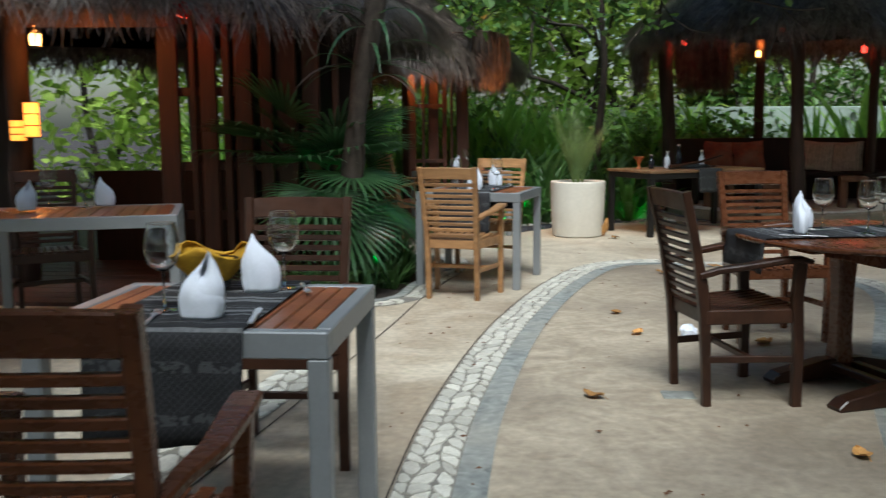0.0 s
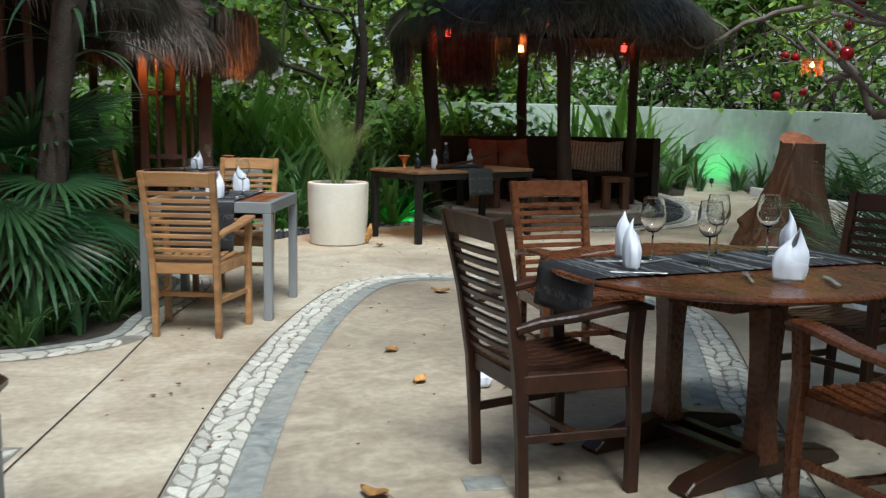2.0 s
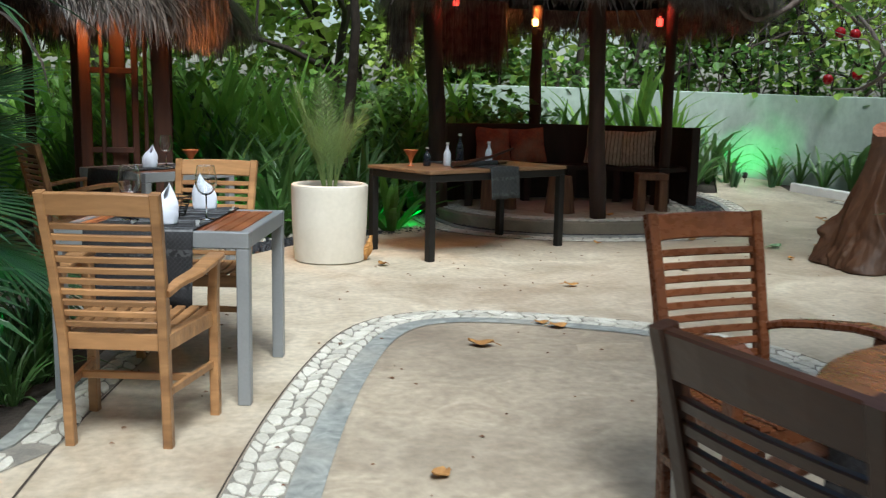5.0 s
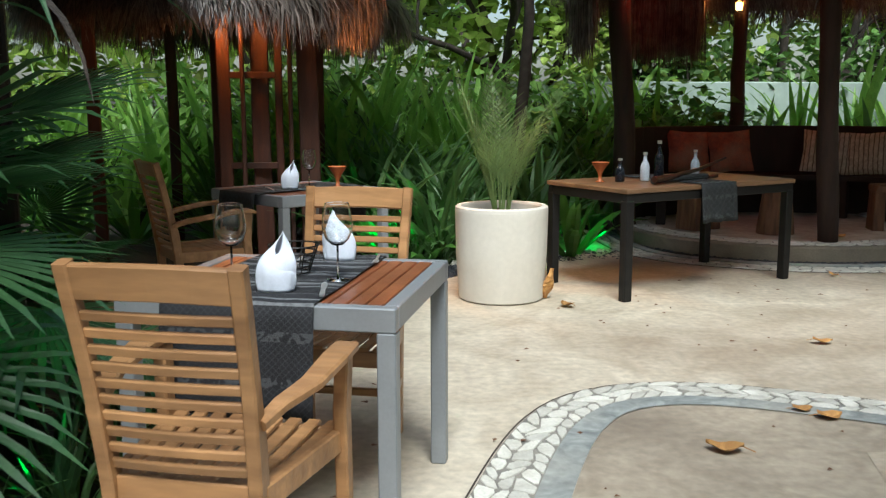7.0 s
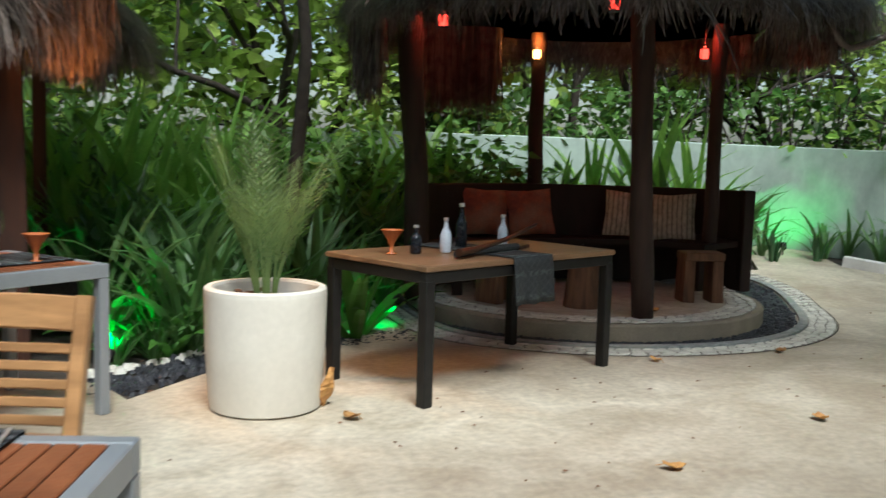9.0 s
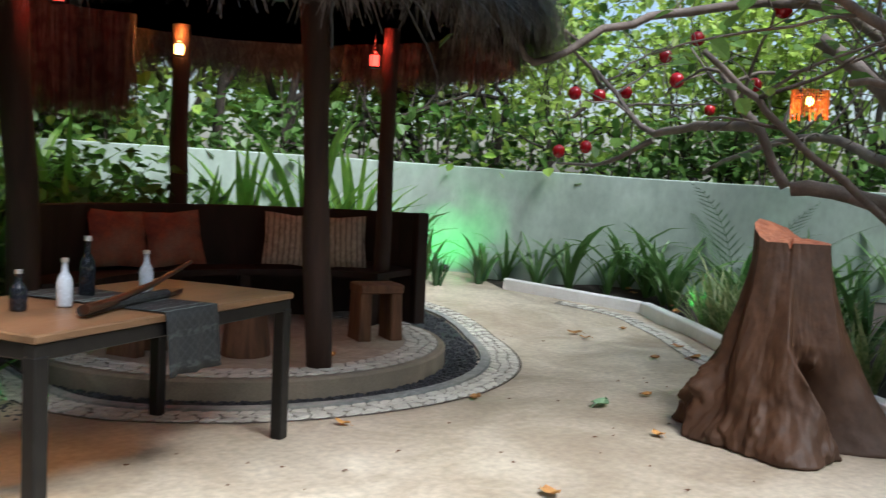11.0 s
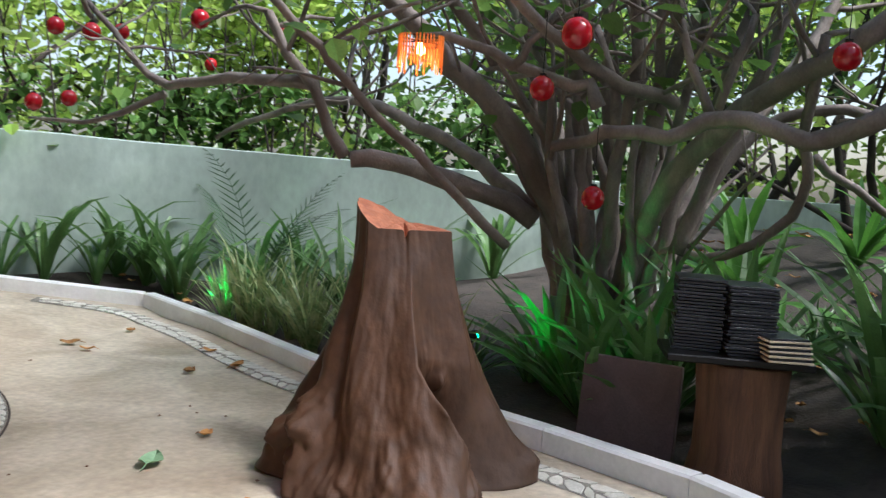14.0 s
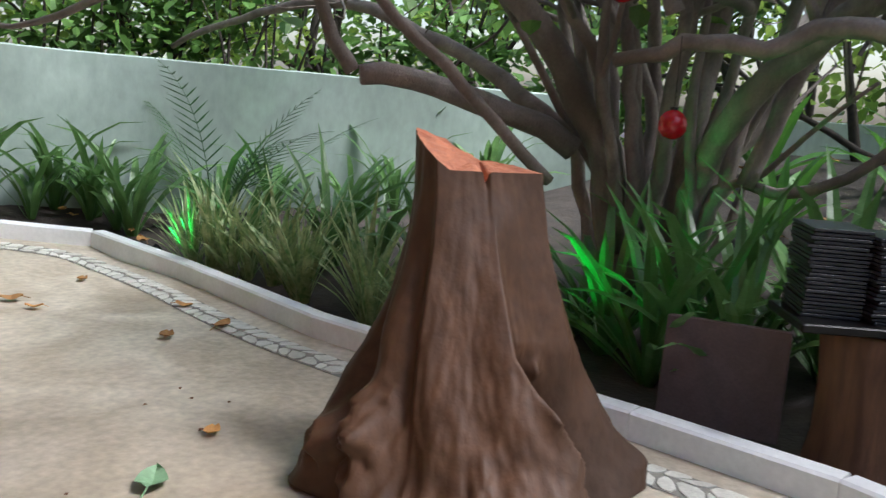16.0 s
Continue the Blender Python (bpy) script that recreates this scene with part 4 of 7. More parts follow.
def bench():
    """The curved bench with a high back, open to the front."""
    t = thing("curved_bench", pose(0, 0, 0), "curved dark wooden bench with a high back in the pavilion", "bench")
    c = Vector((4.25, 13.02, 0))
    a_ = [radians(14 + (168 - 14) * i / 22) for i in range(23)]
    def line(a, b):
        return [Vector((c.x + a * math.cos(x), c.y + b * math.sin(x), 0)) for x in a_]
    o, i_ = line(1.66, 1.27), line(1.59, 1.20)
    for k in range(0, 22, 2):
        m = Mesh()
        for z0, z1, A, B in ((0.14, 1.06, o, i_),):
            ring = []
            for j in (k, k + 1, k + 2):
                for p, z in ((A[j], z0), (A[j], z1 - 0.01), (A[j].lerp(B[j], 0.15), z1), (B[j].lerp(A[j], 0.15), z1), (B[j], z1 - 0.01), (B[j], z0)):
                    ring.append((p.x, p.y, z))
            fs = [(r * 6 + q, r * 6 + 6 + q, r * 6 + 7 + q, r * 6 + 1 + q) for r in range(2) for q in range(5)]
            m.add(ring, fs + [(0, 1, 2, 3, 4, 5), (17, 16, 15, 14, 13, 12)])
        part("back_panel", m, M_BENCH, t)
    s0, s1 = line(1.58, 1.19), line(1.16, 0.80)
    part("seat", ribbon(Mesh(), s1, s0, 0.57, thick=0.05), M_BENCH, t)
    for k in range(1, 22, 4):
        p = s1[k].lerp(s0[k], 0.15)
        part("leg", Mesh().box((p.x, p.y, 0.33), (0.09, 0.09, 0.38), pose(0, 0, 0, 0, 0, math.degrees(a_[k])).to_3x3()), M_BENCH, t)
    e = o[0]
    part("end_post", Mesh().box((e.x - 0.02, e.y - 0.03, 0.60), (0.11, 0.10, 0.93), b=0.008), M_BENCH, t)


bench()


def cushion(m, w, h, material, label):
    """A square scatter cushion, plump in the middle, with drawn-out corners."""
    n = 12
    v, f = [], []
    for s in (1, -1):
        for j in range(n + 1):
            for i in range(n + 1):
                x, y = 2 * i / n - 1, 2 * j / n - 1
                bulge = ((1 - x * x) * (1 - y * y)) ** 0.45
                pinch = 1 - 0.07 * (1 - abs(x * y) ** 0.8) * max(abs(x), abs(y))
                v.append((x * w / 2 * pinch, s * (0.065 * bulge + 0.003) + 0.006 * noise.noise((x * 3, y * 3, s)), y * h / 2 * pinch))
    k = (n + 1) ** 2
    for s in (0, 1):
        for j in range(n):
            for i in range(n):
                q = (s * k + j * (n + 1) + i, s * k + j * (n + 1) + i + 1, s * k + (j + 1) * (n + 1) + i + 1, s * k + (j + 1) * (n + 1) + i)
                f.append(q if s else q[::-1])
    return solid("cushion", Mesh().add(v, f), material, label, "cushion", "bench cushions", smooth=True, m=m)


cushion(pose(3.55, 13.98, 0.80, -16, 3, 8), 0.46, 0.44, M_ORANGECLOTH, "rust orange printed cushion leaning on the bench")
cushion(pose(3.98, 13.97, 0.80, -18, -4, -4), 0.44, 0.44, M_ORANGECLOTH, "rust orange printed cushion leaning on the bench")
cushion(pose(4.92, 13.82, 0.80, -16, 4, -22), 0.46, 0.44, M_STRIPE, "beige striped cushion leaning on the bench")
cushion(pose(5.27, 13.66, 0.79, -14, -3, -36), 0.46, 0.44, M_STRIPE, "beige striped cushion leaning on the bench")


def stool(m, w=0.34, d=0.26, h=0.42):
    t = thing("stool", m, "low blocky wooden stool with slab legs", "stool", "pavilion stools")
    part("seat", Mesh().box((0, 0, h - 0.035), (w, d, 0.07), b=0.01), M_LOG, t)
    for s in (-1, 1):
        part("leg", Mesh().sweep([(s * (w / 2 - 0.045), 0, 0), (s * (w / 2 - 0.05), 0, h - 0.07)], [(0.05, d / 2 - 0.01, 0.008), (0.045, d / 2 - 0.02, 0.008)], side=(1, 0, 0)), M_LOG, t)
    return t


st = stool(pose(5.08, 12.78, 0.14, 0, 0, -12))
copy_thing(st, pose(3.35, 12.95, 0.14, 0, 0, 30))
solid("log_stool", Mesh().lathe([(0.17, 0), (0.165, 0.06), (0.13, 0.36), (0.125, 0.40), (0.0001, 0.405)], 20, wob=lambda a, z: 1 + 0.05 * math.sin(2 * a)), M_LOG,
      "tapered log stool on the platform", "stool", smooth=False, m=pose(3.95, 12.62, 0.14))


def tea_lamp(m, glass, label, energy, colour):
    """A small cut-out candle lamp hung on a wire."""
    t = thing("lantern", m, label, "lantern", "candle lanterns")
    part("glass", Mesh().lathe([(0.03, 0), (0.036, 0.01), (0.04, 0.05), (0.038, 0.085), (0.034, 0.09)], 14), glass, t)
    part("base", Mesh().lathe([(0.042, -0.012), (0.044, 0.0), (0.0001, 0.001)], 14), M_BLACK, t)
    for k in range(4):
        a = k * math.pi / 2 + 0.4
        part("rib", Mesh().tube([(0.042 * math.cos(a), 0.042 * math.sin(a), -0.005), (0.044 * math.cos(a), 0.044 * math.sin(a), 0.09), (0, 0, 0.15)], 0.003, 5), M_BLACK, t)
    part("cap", Mesh().lathe([(0.044, 0.09), (0.04, 0.1), (0.012, 0.12), (0.0001, 0.122)], 14), M_BLACK, t)
    part("wire", Mesh().tube([(0, 0, 0.12), (0.004, 0, 0.3), (0, 0, 0.5)], 0.002, 4), M_BLACK, t)
    lamp("lantern_light", "POINT", m @ pose(0, 0, 0.2), energy, colour, 0.03)
    return t


ORANGE, REDC = (1.0, 0.30, 0.06), (1.0, 0.06, 0.03)
tea_lamp(pose(4.20, 14.52, 2.27), M_BULB, "glowing orange candle lantern hung on a pavilion post", 10, ORANGE)
tea_lamp(pose(5.32, 13.30, 2.22), M_REDLAMP, "glowing red candle lantern hung on a pavilion post", 6, REDC)
tea_lamp(pose(2.85, 13.1, 2.33), M_REDLAMP, "glowing red candle lantern under the pavilion eave", 12, REDC)
tea_lamp(pose(3.95, 12.3, 2.42), M_REDLAMP, "glowing red candle lantern under the pavilion eave", 12, REDC)

# ---- small hut behind the grey tables ----
hut = thing("small_hut", pose(0, 0, 0), "small thatched hut with reddish upright planks", "hut")
thatch_roof(hut, (-0.98, 12.75, 0), 1.42, 1.99, 3.15, 18000, 15, 0.5)
drape(hut, [(0.02, 11.6, 2.4), (0.22, 11.7, 2.4), (0.40, 11.9, 2.35)], 1600, 16, 0.66)
rngh = random.Random(4)
for x, y, w in ((-0.78, 11.85, 0.10), (-0.63, 11.78, 0.035), (-0.50, 11.9, 0.14), (-0.36, 11.95, 0.06), (-0.27, 11.86, 0.035), (-0.14, 11.92, 0.16), (-0.9, 12.3, 0.12), (-1.9, 12.2, 0.1), (-1.6, 13.6, 0.1), (-0.2, 13.6, 0.1)):
    part("plank", Mesh().sweep([(x + rngh.gauss(0, 0.008), y, -0.02), (x + rngh.gauss(0, 0.01), y, 1.2), (x + rngh.gauss(0, 0.01), y, 2.45)], (w / 2, 0.028, 0.008), side=(1, 0.12, 0)), M_HUTWOOD, hut)
for z in (0.82, 1.52):
    part("rail", Mesh().box((-0.55, 11.82, z), (0.36, 0.03, 0.05)), M_HUTWOOD, hut)
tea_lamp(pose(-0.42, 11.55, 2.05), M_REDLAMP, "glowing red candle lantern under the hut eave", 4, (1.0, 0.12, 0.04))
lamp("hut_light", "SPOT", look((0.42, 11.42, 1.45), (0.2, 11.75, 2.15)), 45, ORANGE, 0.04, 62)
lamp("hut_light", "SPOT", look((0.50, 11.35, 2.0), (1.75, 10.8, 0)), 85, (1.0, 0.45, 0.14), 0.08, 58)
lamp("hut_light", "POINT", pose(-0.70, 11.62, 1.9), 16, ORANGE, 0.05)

# ---- large hut by the entrance ----
big_hut = thing("large_hut", pose(0, 0, 0), "large thatched hut with dark slatted wooden screens", "hut")
thatch_roof(big_hut, (-3.1, 8.9, 0), 2.75, 2.08, 3.75, 26000, 25, 0.5)
for x, w in ((-2.22, 0.16), (-2.02, 0.05), (-1.90, 0.13), (-1.74, 0.06), (-1.60, 0.14), (-1.42, 0.10), (-1.27, 0.16), (-1.08, 0.14), (-0.9, 0.05)):
    yy = 7.25 + 0.35 * max(0, x + 1.4)
    part("screen_board", Mesh().sweep([(x, yy, -0.02), (x + rngh.gauss(0, 0.006), yy, 1.1), (x, yy, 2.5)], (w / 2, 0.03, 0.008), side=(1, 0.1, 0)), M_HUTWOOD, big_hut)
for z in (0.55, 0.95, 1.55, 2.12):
    part("screen_rail", Mesh().box((-1.75, 7.29, z), (1.15, 0.05, 0.07)), M_HUTWOOD, big_hut)
part("fascia", Mesh().box((-2.85, 6.98, 2.12), (1.5, 0.05, 0.16), pose(0, 0, 0, 0, 0, 6).to_3x3()), M_HUTWOOD, big_hut, "orange-lit wooden fascia beam")
for x, y, r in ((-3.28, 6.85, 0.09), (-4.6, 7.6, 0.09), (-2.2, 10.8, 0.09), (-3.4, 11.2, 0.09)):
    post(big_hut, (x, y, -0.02), (x, y, 2.9), r, int(x * 10))
# Dark panel added to stand for the unlit hut interior behind the boards.
part("dark_infill", Mesh().box((-1.28, 7.62, 1.1), (1.15, 0.05, 2.2), pose(0, 0, 0, 0, 0, 12).to_3x3(), b=0.01), M_BENCH, big_hut, "dark infill added behind the screen for the unlit interior")
part("low_wall", Mesh().box((-2.75, 8.3, 0.42), (1.25, 0.08, 0.9), b=0.01), M_BENCH, big_hut, "dark low partition")
part("side_wall", Mesh().box((-4.4, 7.25, 1.05), (2.0, 0.07, 2.15), b=0.01), M_BENCH, big_hut, "dark board wall with a lamp")
for x, y, z, h in ((-3.05, 6.62, 1.33, 0.26), (-3.22, 6.72, 1.25, 0.16)):
    t = thing("wall_lamp", pose(x, y, z), "glowing amber paper wall lamp on a hut post", "lamp", "hut wall lamps")
    part("shade", Mesh().lathe([(0.05, -h / 2), (0.055, -h / 2 + 0.01), (0.055, h / 2 - 0.01), (0.05, h / 2)], 16), M_AMBER, t)
    for k in range(4):
        part("hoop", Mesh().lathe([(0.056, -h / 2 + h * k / 3 - 0.004), (0.059, -h / 2 + h * k / 3), (0.056, -h / 2 + h * k / 3 + 0.004)], 16), M_HUTWOOD, t)
    part("bracket", Mesh().box((-0.02, 0.09, 0), (0.02, 0.1, 0.02)), M_HUTWOOD, t)
# Dark boards laid across the hut floor.
deck = thing("hut_deck", pose(0, 0, 0), "dark board floor of the large hut", "floor")
deck["kind"] = "structure"
for k in range(24):
    part("board", Mesh().box((-3.7, 6.25 + 0.2 * k, 0.012), (4.7, 0.193, 0.034), b=0.004), M_HUTWOOD, deck)
lamp("hut_light", "POINT", pose(-2.95, 6.45, 1.4), 7, ORANGE, 0.05)
tea_lamp(pose(-2.92, 6.5, 1.86), M_BULB, "glowing orange candle lantern at the hut eave", 10, ORANGE)
lamp("hut_light", "POINT", pose(-2.6, 6.75, 1.95), 6, ORANGE, 0.05)
lamp("hut_light", "POINT", pose(-1.95, 6.85, 2.05), 3, REDC, 0.05)


# ---- planter, stump, plants ----
M_CATPALM = mat("thin_palm_leaf", (0.20, 0.28, 0.09), (0.12, 0.19, 0.06), 4, 0.45, 0.0, per_island=0.35, translucent=0.35)

def planter(m):
    t = thing("planter", m, "tall round cream planter with a slender palm in it", "planter")
    part("pot", Mesh().lathe([(0.265, 0), (0.285, 0.012), (0.305, 0.3), (0.312, 0.60), (0.31, 0.622), (0.30, 0.63), (0.272, 0.63), (0.266, 0.615), (0.265, 0.54)], 128), M_PLANTER, t, smooth=False)
    part("soil", Mesh().lathe([(0.266, 0.55), (0.1, 0.57), (0.0001, 0.575)], 24), M_SOIL, t)
    rng = random.Random(2)
    for i in range(16):
        a = rng.uniform(0, 6.28)
        part("bark_chip", Mesh().box((0.2 * math.cos(a) * rng.random(), 0.2 * math.sin(a), 0.58), (0.05, 0.03, 0.02), pose(0, 0, 0, rng.uniform(-20, 20), 0, rng.uniform(0, 180)).to_3x3()), M_LOG, t)
    for i in range(24):
        a, lift = rng.uniform(0, 6.28), rng.uniform(1.28, 1.55)
        frond(t, (0.05 * math.cos(a), 0.05 * math.sin(a), 0.57), a, rng.uniform(0.55, 1.08), lift, rng.uniform(0.1, 0.75), rng, M_CATPALM, 0.21, 0.0075, 26, spread=rng.uniform(0.3, 0.65))
    return t


def frond(parent, base, yaw, length, lift, bend, rng, material, leaf=0.2, width=0.012, pairs=16, name="frond", spread=0.7):
    """A feather palm leaf: a thin rib with leaflets on both sides."""
    m = Mesh()
    p, e = Vector(base), lift
    f, s = Vector((math.cos(yaw), math.sin(yaw), 0)), Vector((-math.sin(yaw), math.cos(yaw), 0))
    pts = []
    for i in range(pairs + 1):
        pts.append(p.copy())
        d = f * math.cos(e) + Vector((0, 0, math.sin(e)))
        if i > pairs * 0.25:
            u = i / pairs
            L = leaf * math.sin(math.pi * min(1, 0.15 + u * 0.85)) * rng.uniform(0.8, 1.1)
            for sg in (-1, 1):
                tip = p + (d * 0.75 + s * sg * spread + Vector((0, 0, -0.15 if spread > 0.5 else 0))).normalized() * L
                w = d * width
                mid = p.lerp(tip, 0.5)
                m.add([p - w * 0.4, p + w * 0.4, mid + w * 0.6, tip, mid - w * 0.6], [(0, 1, 2, 3, 4)])
        p = p + d * (length / pairs)
        e -= bend / pairs * (0.4 + 1.2 * i / pairs)
    m.tube(pts, [0.006 * (1 - 0.8 * i / pairs) for i in range(pairs + 1)], 4)
    return part(name, m, material, parent)


planter(pose(1.272, 10.62, 0))


def stump(m):
    """The upended root block: flared lobes, a deep cleft, a slanting red cut on top."""
    t = thing("tree_stump", m, "large weathered brown tree stump with flared roots", "stump")
    n, rows = 300, 110
    H = 1.09
    lobes = ((143, 0.25, 19), (180, 0.17, 18), (-143, 0.36, 27), (-62, 0.31, 19), (30, 0.24, 26), (100, 0.38, 22))
    corners = (-90, -25, 40, 103, 158, 270)
    cleft = ((160, 0.045, 10), (115, 0.09, 11), (-8, 0.12, 11))
    verts = []
    for j in range(rows + 1):
        u = j / rows
        for i in range(n):
            a = 360 * i / n - 180
            k = radians(a)
            p = Vector((math.cos(k), math.sin(k), 0))
            r = 0.12 * (1 - u) ** 1.6
            for c0, c1 in zip(corners, corners[1:]):
                if c0 <= (a if a >= corners[0] else a + 360) < c1:
                    r += 0.235 * math.cos(radians((c1 - c0) / 2)) ** 0.8 / math.cos(radians((a if a >= corners[0] else a + 360) - (c0 + c1) / 2)) ** 0.8
            for c, d, w in lobes:
                q = ((a - c + 180) % 360 - 180) / (w * (1 + 0.5 * u))
                r += d * math.exp(-q * q) * (1 - u) ** 1.75
            for c, d, w in cleft:
                cc = c + 10 * math.sin(u * 3 + c)
                q = ((a - cc + 180) % 360 - 180) / w
                r -= d * math.exp(-q * q) * min(1, 0.25 + (1 - u) * 1.5) * min(1, 0.55 + u * 2)
            d = (a + 104 + 44 * min(1, u / 0.5) + 180) % 360 - 180
            low = min(1, max(0, (0.88 - u) / 0.56)) ** 1.7 * min(1, 0.6 + u * 2)
            if d > 0:
                s = min(1, d / 5)
                r -= (0.29 + 0.05 * math.sin(u * 9)) * low * math.exp(-(d / 30) ** 2) * s * s * (3 - 2 * s)
                r += 0.07 * low * math.exp(-d / 2)
            else:
                r += 0.07 * low * math.exp(d / 11)
            for c, zc, amp, w, hw in ((134, 0.34, 0.07, 10, 0.07), (140, 0.26, 0.07, 9, 0.07), (122, 0.22, 0.05, 12, 0.09), (130, 0.10, 0.06, 14, 0.10), (165, 0.06, 0.05, 12, 0.06), (-168, 0.16, 0.04, 5, 0.09), (112, 0.18, 0.08, 8, 0.07), (-135, 0.42, 0.05, 3, 0.04), (-112, 0.45, 0.04, 5, 0.05), (-60, 0.10, 0.07, 6, 0.06), (-48, 0.16, 0.06, 6, 0.05), (-120, 0.06, 0.05, 8, 0.05), (-150, 0.05, 0.05, 6, 0.05)):
                q, h = ((a - c + 180) % 360 - 180) / w, (u * H - zc) / hw
                r += amp * math.exp(-q * q - h * h) * (1 + 0.7 * noise.noise((p.x * 13, p.y * 13, u * 14)) + 0.35 * noise.noise((p.x * 28, p.y * 28, u * 30)))
            r += 0.040 * noise.noise((p.x * 2.6, p.y * 2.6, u * 2.8)) * (1.2 - u) + 0.034 * noise.noise((p.x * 5, p.y * 5, u * 7)) * (1 - u) ** 2 + 0.014 * noise.noise((p.x * 17, p.y * 17, u * 18)) * (1 - u) ** 2 + 0.004 * noise.noise((p.x * 8 + u * 4, p.y * 8, u * 9))
            bend = u ** 0.8
            r *= 0.945 + 0.055 * min(1, u * 1.6)
            cx, cy = 0.20 * bend, 0.17 * bend
            z = u * H
            notch = math.exp(-(((a - 207 + 180) % 360 - 180) / 3.2) ** 2)
            r -= 0.010 * notch * max(0, u - 0.8) / 0.2
            if j >= rows - 5:
                tilt = min(1, max(0, (r * math.cos(k - radians(92)) - 0.05) / 0.17))
                z += (0.125 * tilt - 0.035 * notch) * (j - rows + 6) / 6
            if j == 0:
                z, r = 0.0, r * 0.96
            verts.append((cx + r * p.x, cy + r * p.y, z))
    faces = [(j * n + i, j * n + (i + 1) % n, j * n + n + (i + 1) % n, j * n + n + i) for j in range(rows) for i in range(n)]
    part("trunk", Mesh().add(verts, faces), M_STUMP, t, smooth=True)
    top = verts[-n:]
    mid = Vector((0.20, 0.17, H + 0.03))
    cut = Mesh()
    rings = 6
    for q in range(rings + 1):
        for i in range(n):
            p = Vector(top[i]).lerp(mid, q / rings)
            p.z += 0.02 * noise.noise((p.x * 18, p.y * 18, 3)) * (1 if 0 < q else 0)
            cut.v.append(tuple(p))
    cut.f = [(q * n + i, q * n + (i + 1) % n, q * n + n + (i + 1) % n, q * n + n + i) for q in range(rings) for i in range(n)]
    part("cut_face", cut, M_CUT, t, "rough reddish cut top")
    return t


stump(pose(5.85, 9.825, 0.002))


def clump(name, seed, blades, length, width, lift, bend, material, label, category="plant", group="border plants", segs=5):
    """A tuft of strap leaves from one root."""
    rng = random.Random(seed)
    single = blades <= 26
    root = thing(name, pose(0, 0, 0), label, category, group) if single else None
    m = Mesh()
    for i in range(blades):
        a = rng.uniform(0, 6.283)
        r = 0.03 * rng.random() + 0.01
        if single:
            m = Mesh()
        m.blade((r * math.cos(a), r * math.sin(a), -0.02), a + rng.gauss(0, 0.3), length * rng.uniform(0.6, 1.1), width * rng.uniform(0.75, 1.15), rng.uniform(*lift), rng.uniform(*bend), segs, twist=rng.uniform(-0.5, 0.5))
        if single:
            part("leaf", m, material, root)
    if single:
        return root
    return solid(name, m, material, label, category, group)


def scatter(ob, places, seed, z=-0.04, smin=0.8, smax=1.2):
    """The first of a kind stands at the first place, copies at the others."""
    rng = random.Random(seed)
    for i, (x, y) in enumerate(places):
        m = pose(x, y, z + rise(x, y), rng.uniform(-5, 5), rng.uniform(-5, 5), rng.uniform(0, 360)) @ Matrix.Scale(rng.uniform(smin, smax), 4)
        if i == 0:
            ob.matrix_world = m
        else:
            copy_thing(ob, m).matrix_world = m


def along(line, count, spread, seed):
    rng = random.Random(seed)
    L = smooth_line(line, 0.05)
    return [(p.x + rng.uniform(-spread, spread), p.y + rng.uniform(-spread, spread)) for p in (L[int((i + rng.random()) / count * (len(L) - 1))] for i in range(count))]


UP, MID = (0.75, 1.5), (0.55, 1.35)
lily = clump("lily_plant", 1, 15, 1.15, 0.075, (0.9, 1.5), (0.7, 2.2), M_STRAP, "arching green strap-leaved lily in the border")
scatter(lily, along([(8.35, 15.1), (8.8, 14.7), (9.4, 13.8), (9.1, 12.9)], 4, 0.2, 1) + along([(8.9, 14.7), (9.9, 13.2), (10.6, 12.0)], 4, 0.3, 2) + along([(9.2, 12.4), (8.7, 11.4), (8.4, 10.6)], 5, 0.3, 3)
        + along([(8.45, 15.0), (8.9, 14.6), (9.9, 13.5), (10.7, 12.3), (11.4, 11.0)], 7, 0.08, 30) + [(7.25, 15.55), (7.45, 15.8), (7.42, 15.32), (8.12, 15.12)], 4, smin=0.65, smax=1.05)
tall = clump("spider_lily", 2, 22, 1.15, 0.085, UP, (0.6, 1.6), M_STRAP, "tall broad strap-leaved lily among the shrubs")
scatter(tall, along([(2.0, 14.6), (3.2, 15.2), (4.6, 15.5), (5.8, 15.3), (6.6, 15.4)], 20, 0.35, 5) + along([(0.6, 12.2), (1.3, 12.6), (2.1, 13.2)], 12, 0.35, 6)
        + along([(-0.9, 13.2), (-0.4, 13.4), (0.6, 13.6), (1.6, 14.0)], 13, 0.4, 7) + [(7.75, 9.15), (7.55, 9.35), (7.95, 8.9), (7.5, 8.95), (7.9, 9.6), (7.7, 8.5), (7.3, 7.75), (7.45, 7.4), (7.1, 7.55)] + along([(-0.8, 13.6), (0.4, 13.6), (1.6, 14.2), (2.6, 15.0)], 14, 0.45, 31), 8)
striped = clump("variegated_plant", 3, 26, 0.74, 0.034, (0.95, 1.52), (0.3, 1.2), M_STRIPED, "pale-edged variegated tuft along the kerb")
scatter(striped, along([(9.1, 12.85), (8.75, 12.1), (8.3, 11.4), (7.95, 10.8), (7.7, 10.2)], 15, 0.16, 9), 10)
grassy = clump("grass_tuft", 4, 40, 0.42, 0.02, (0.7, 1.5), (0.6, 1.8), M_STRAP, "low grassy tuft in the dark bed")
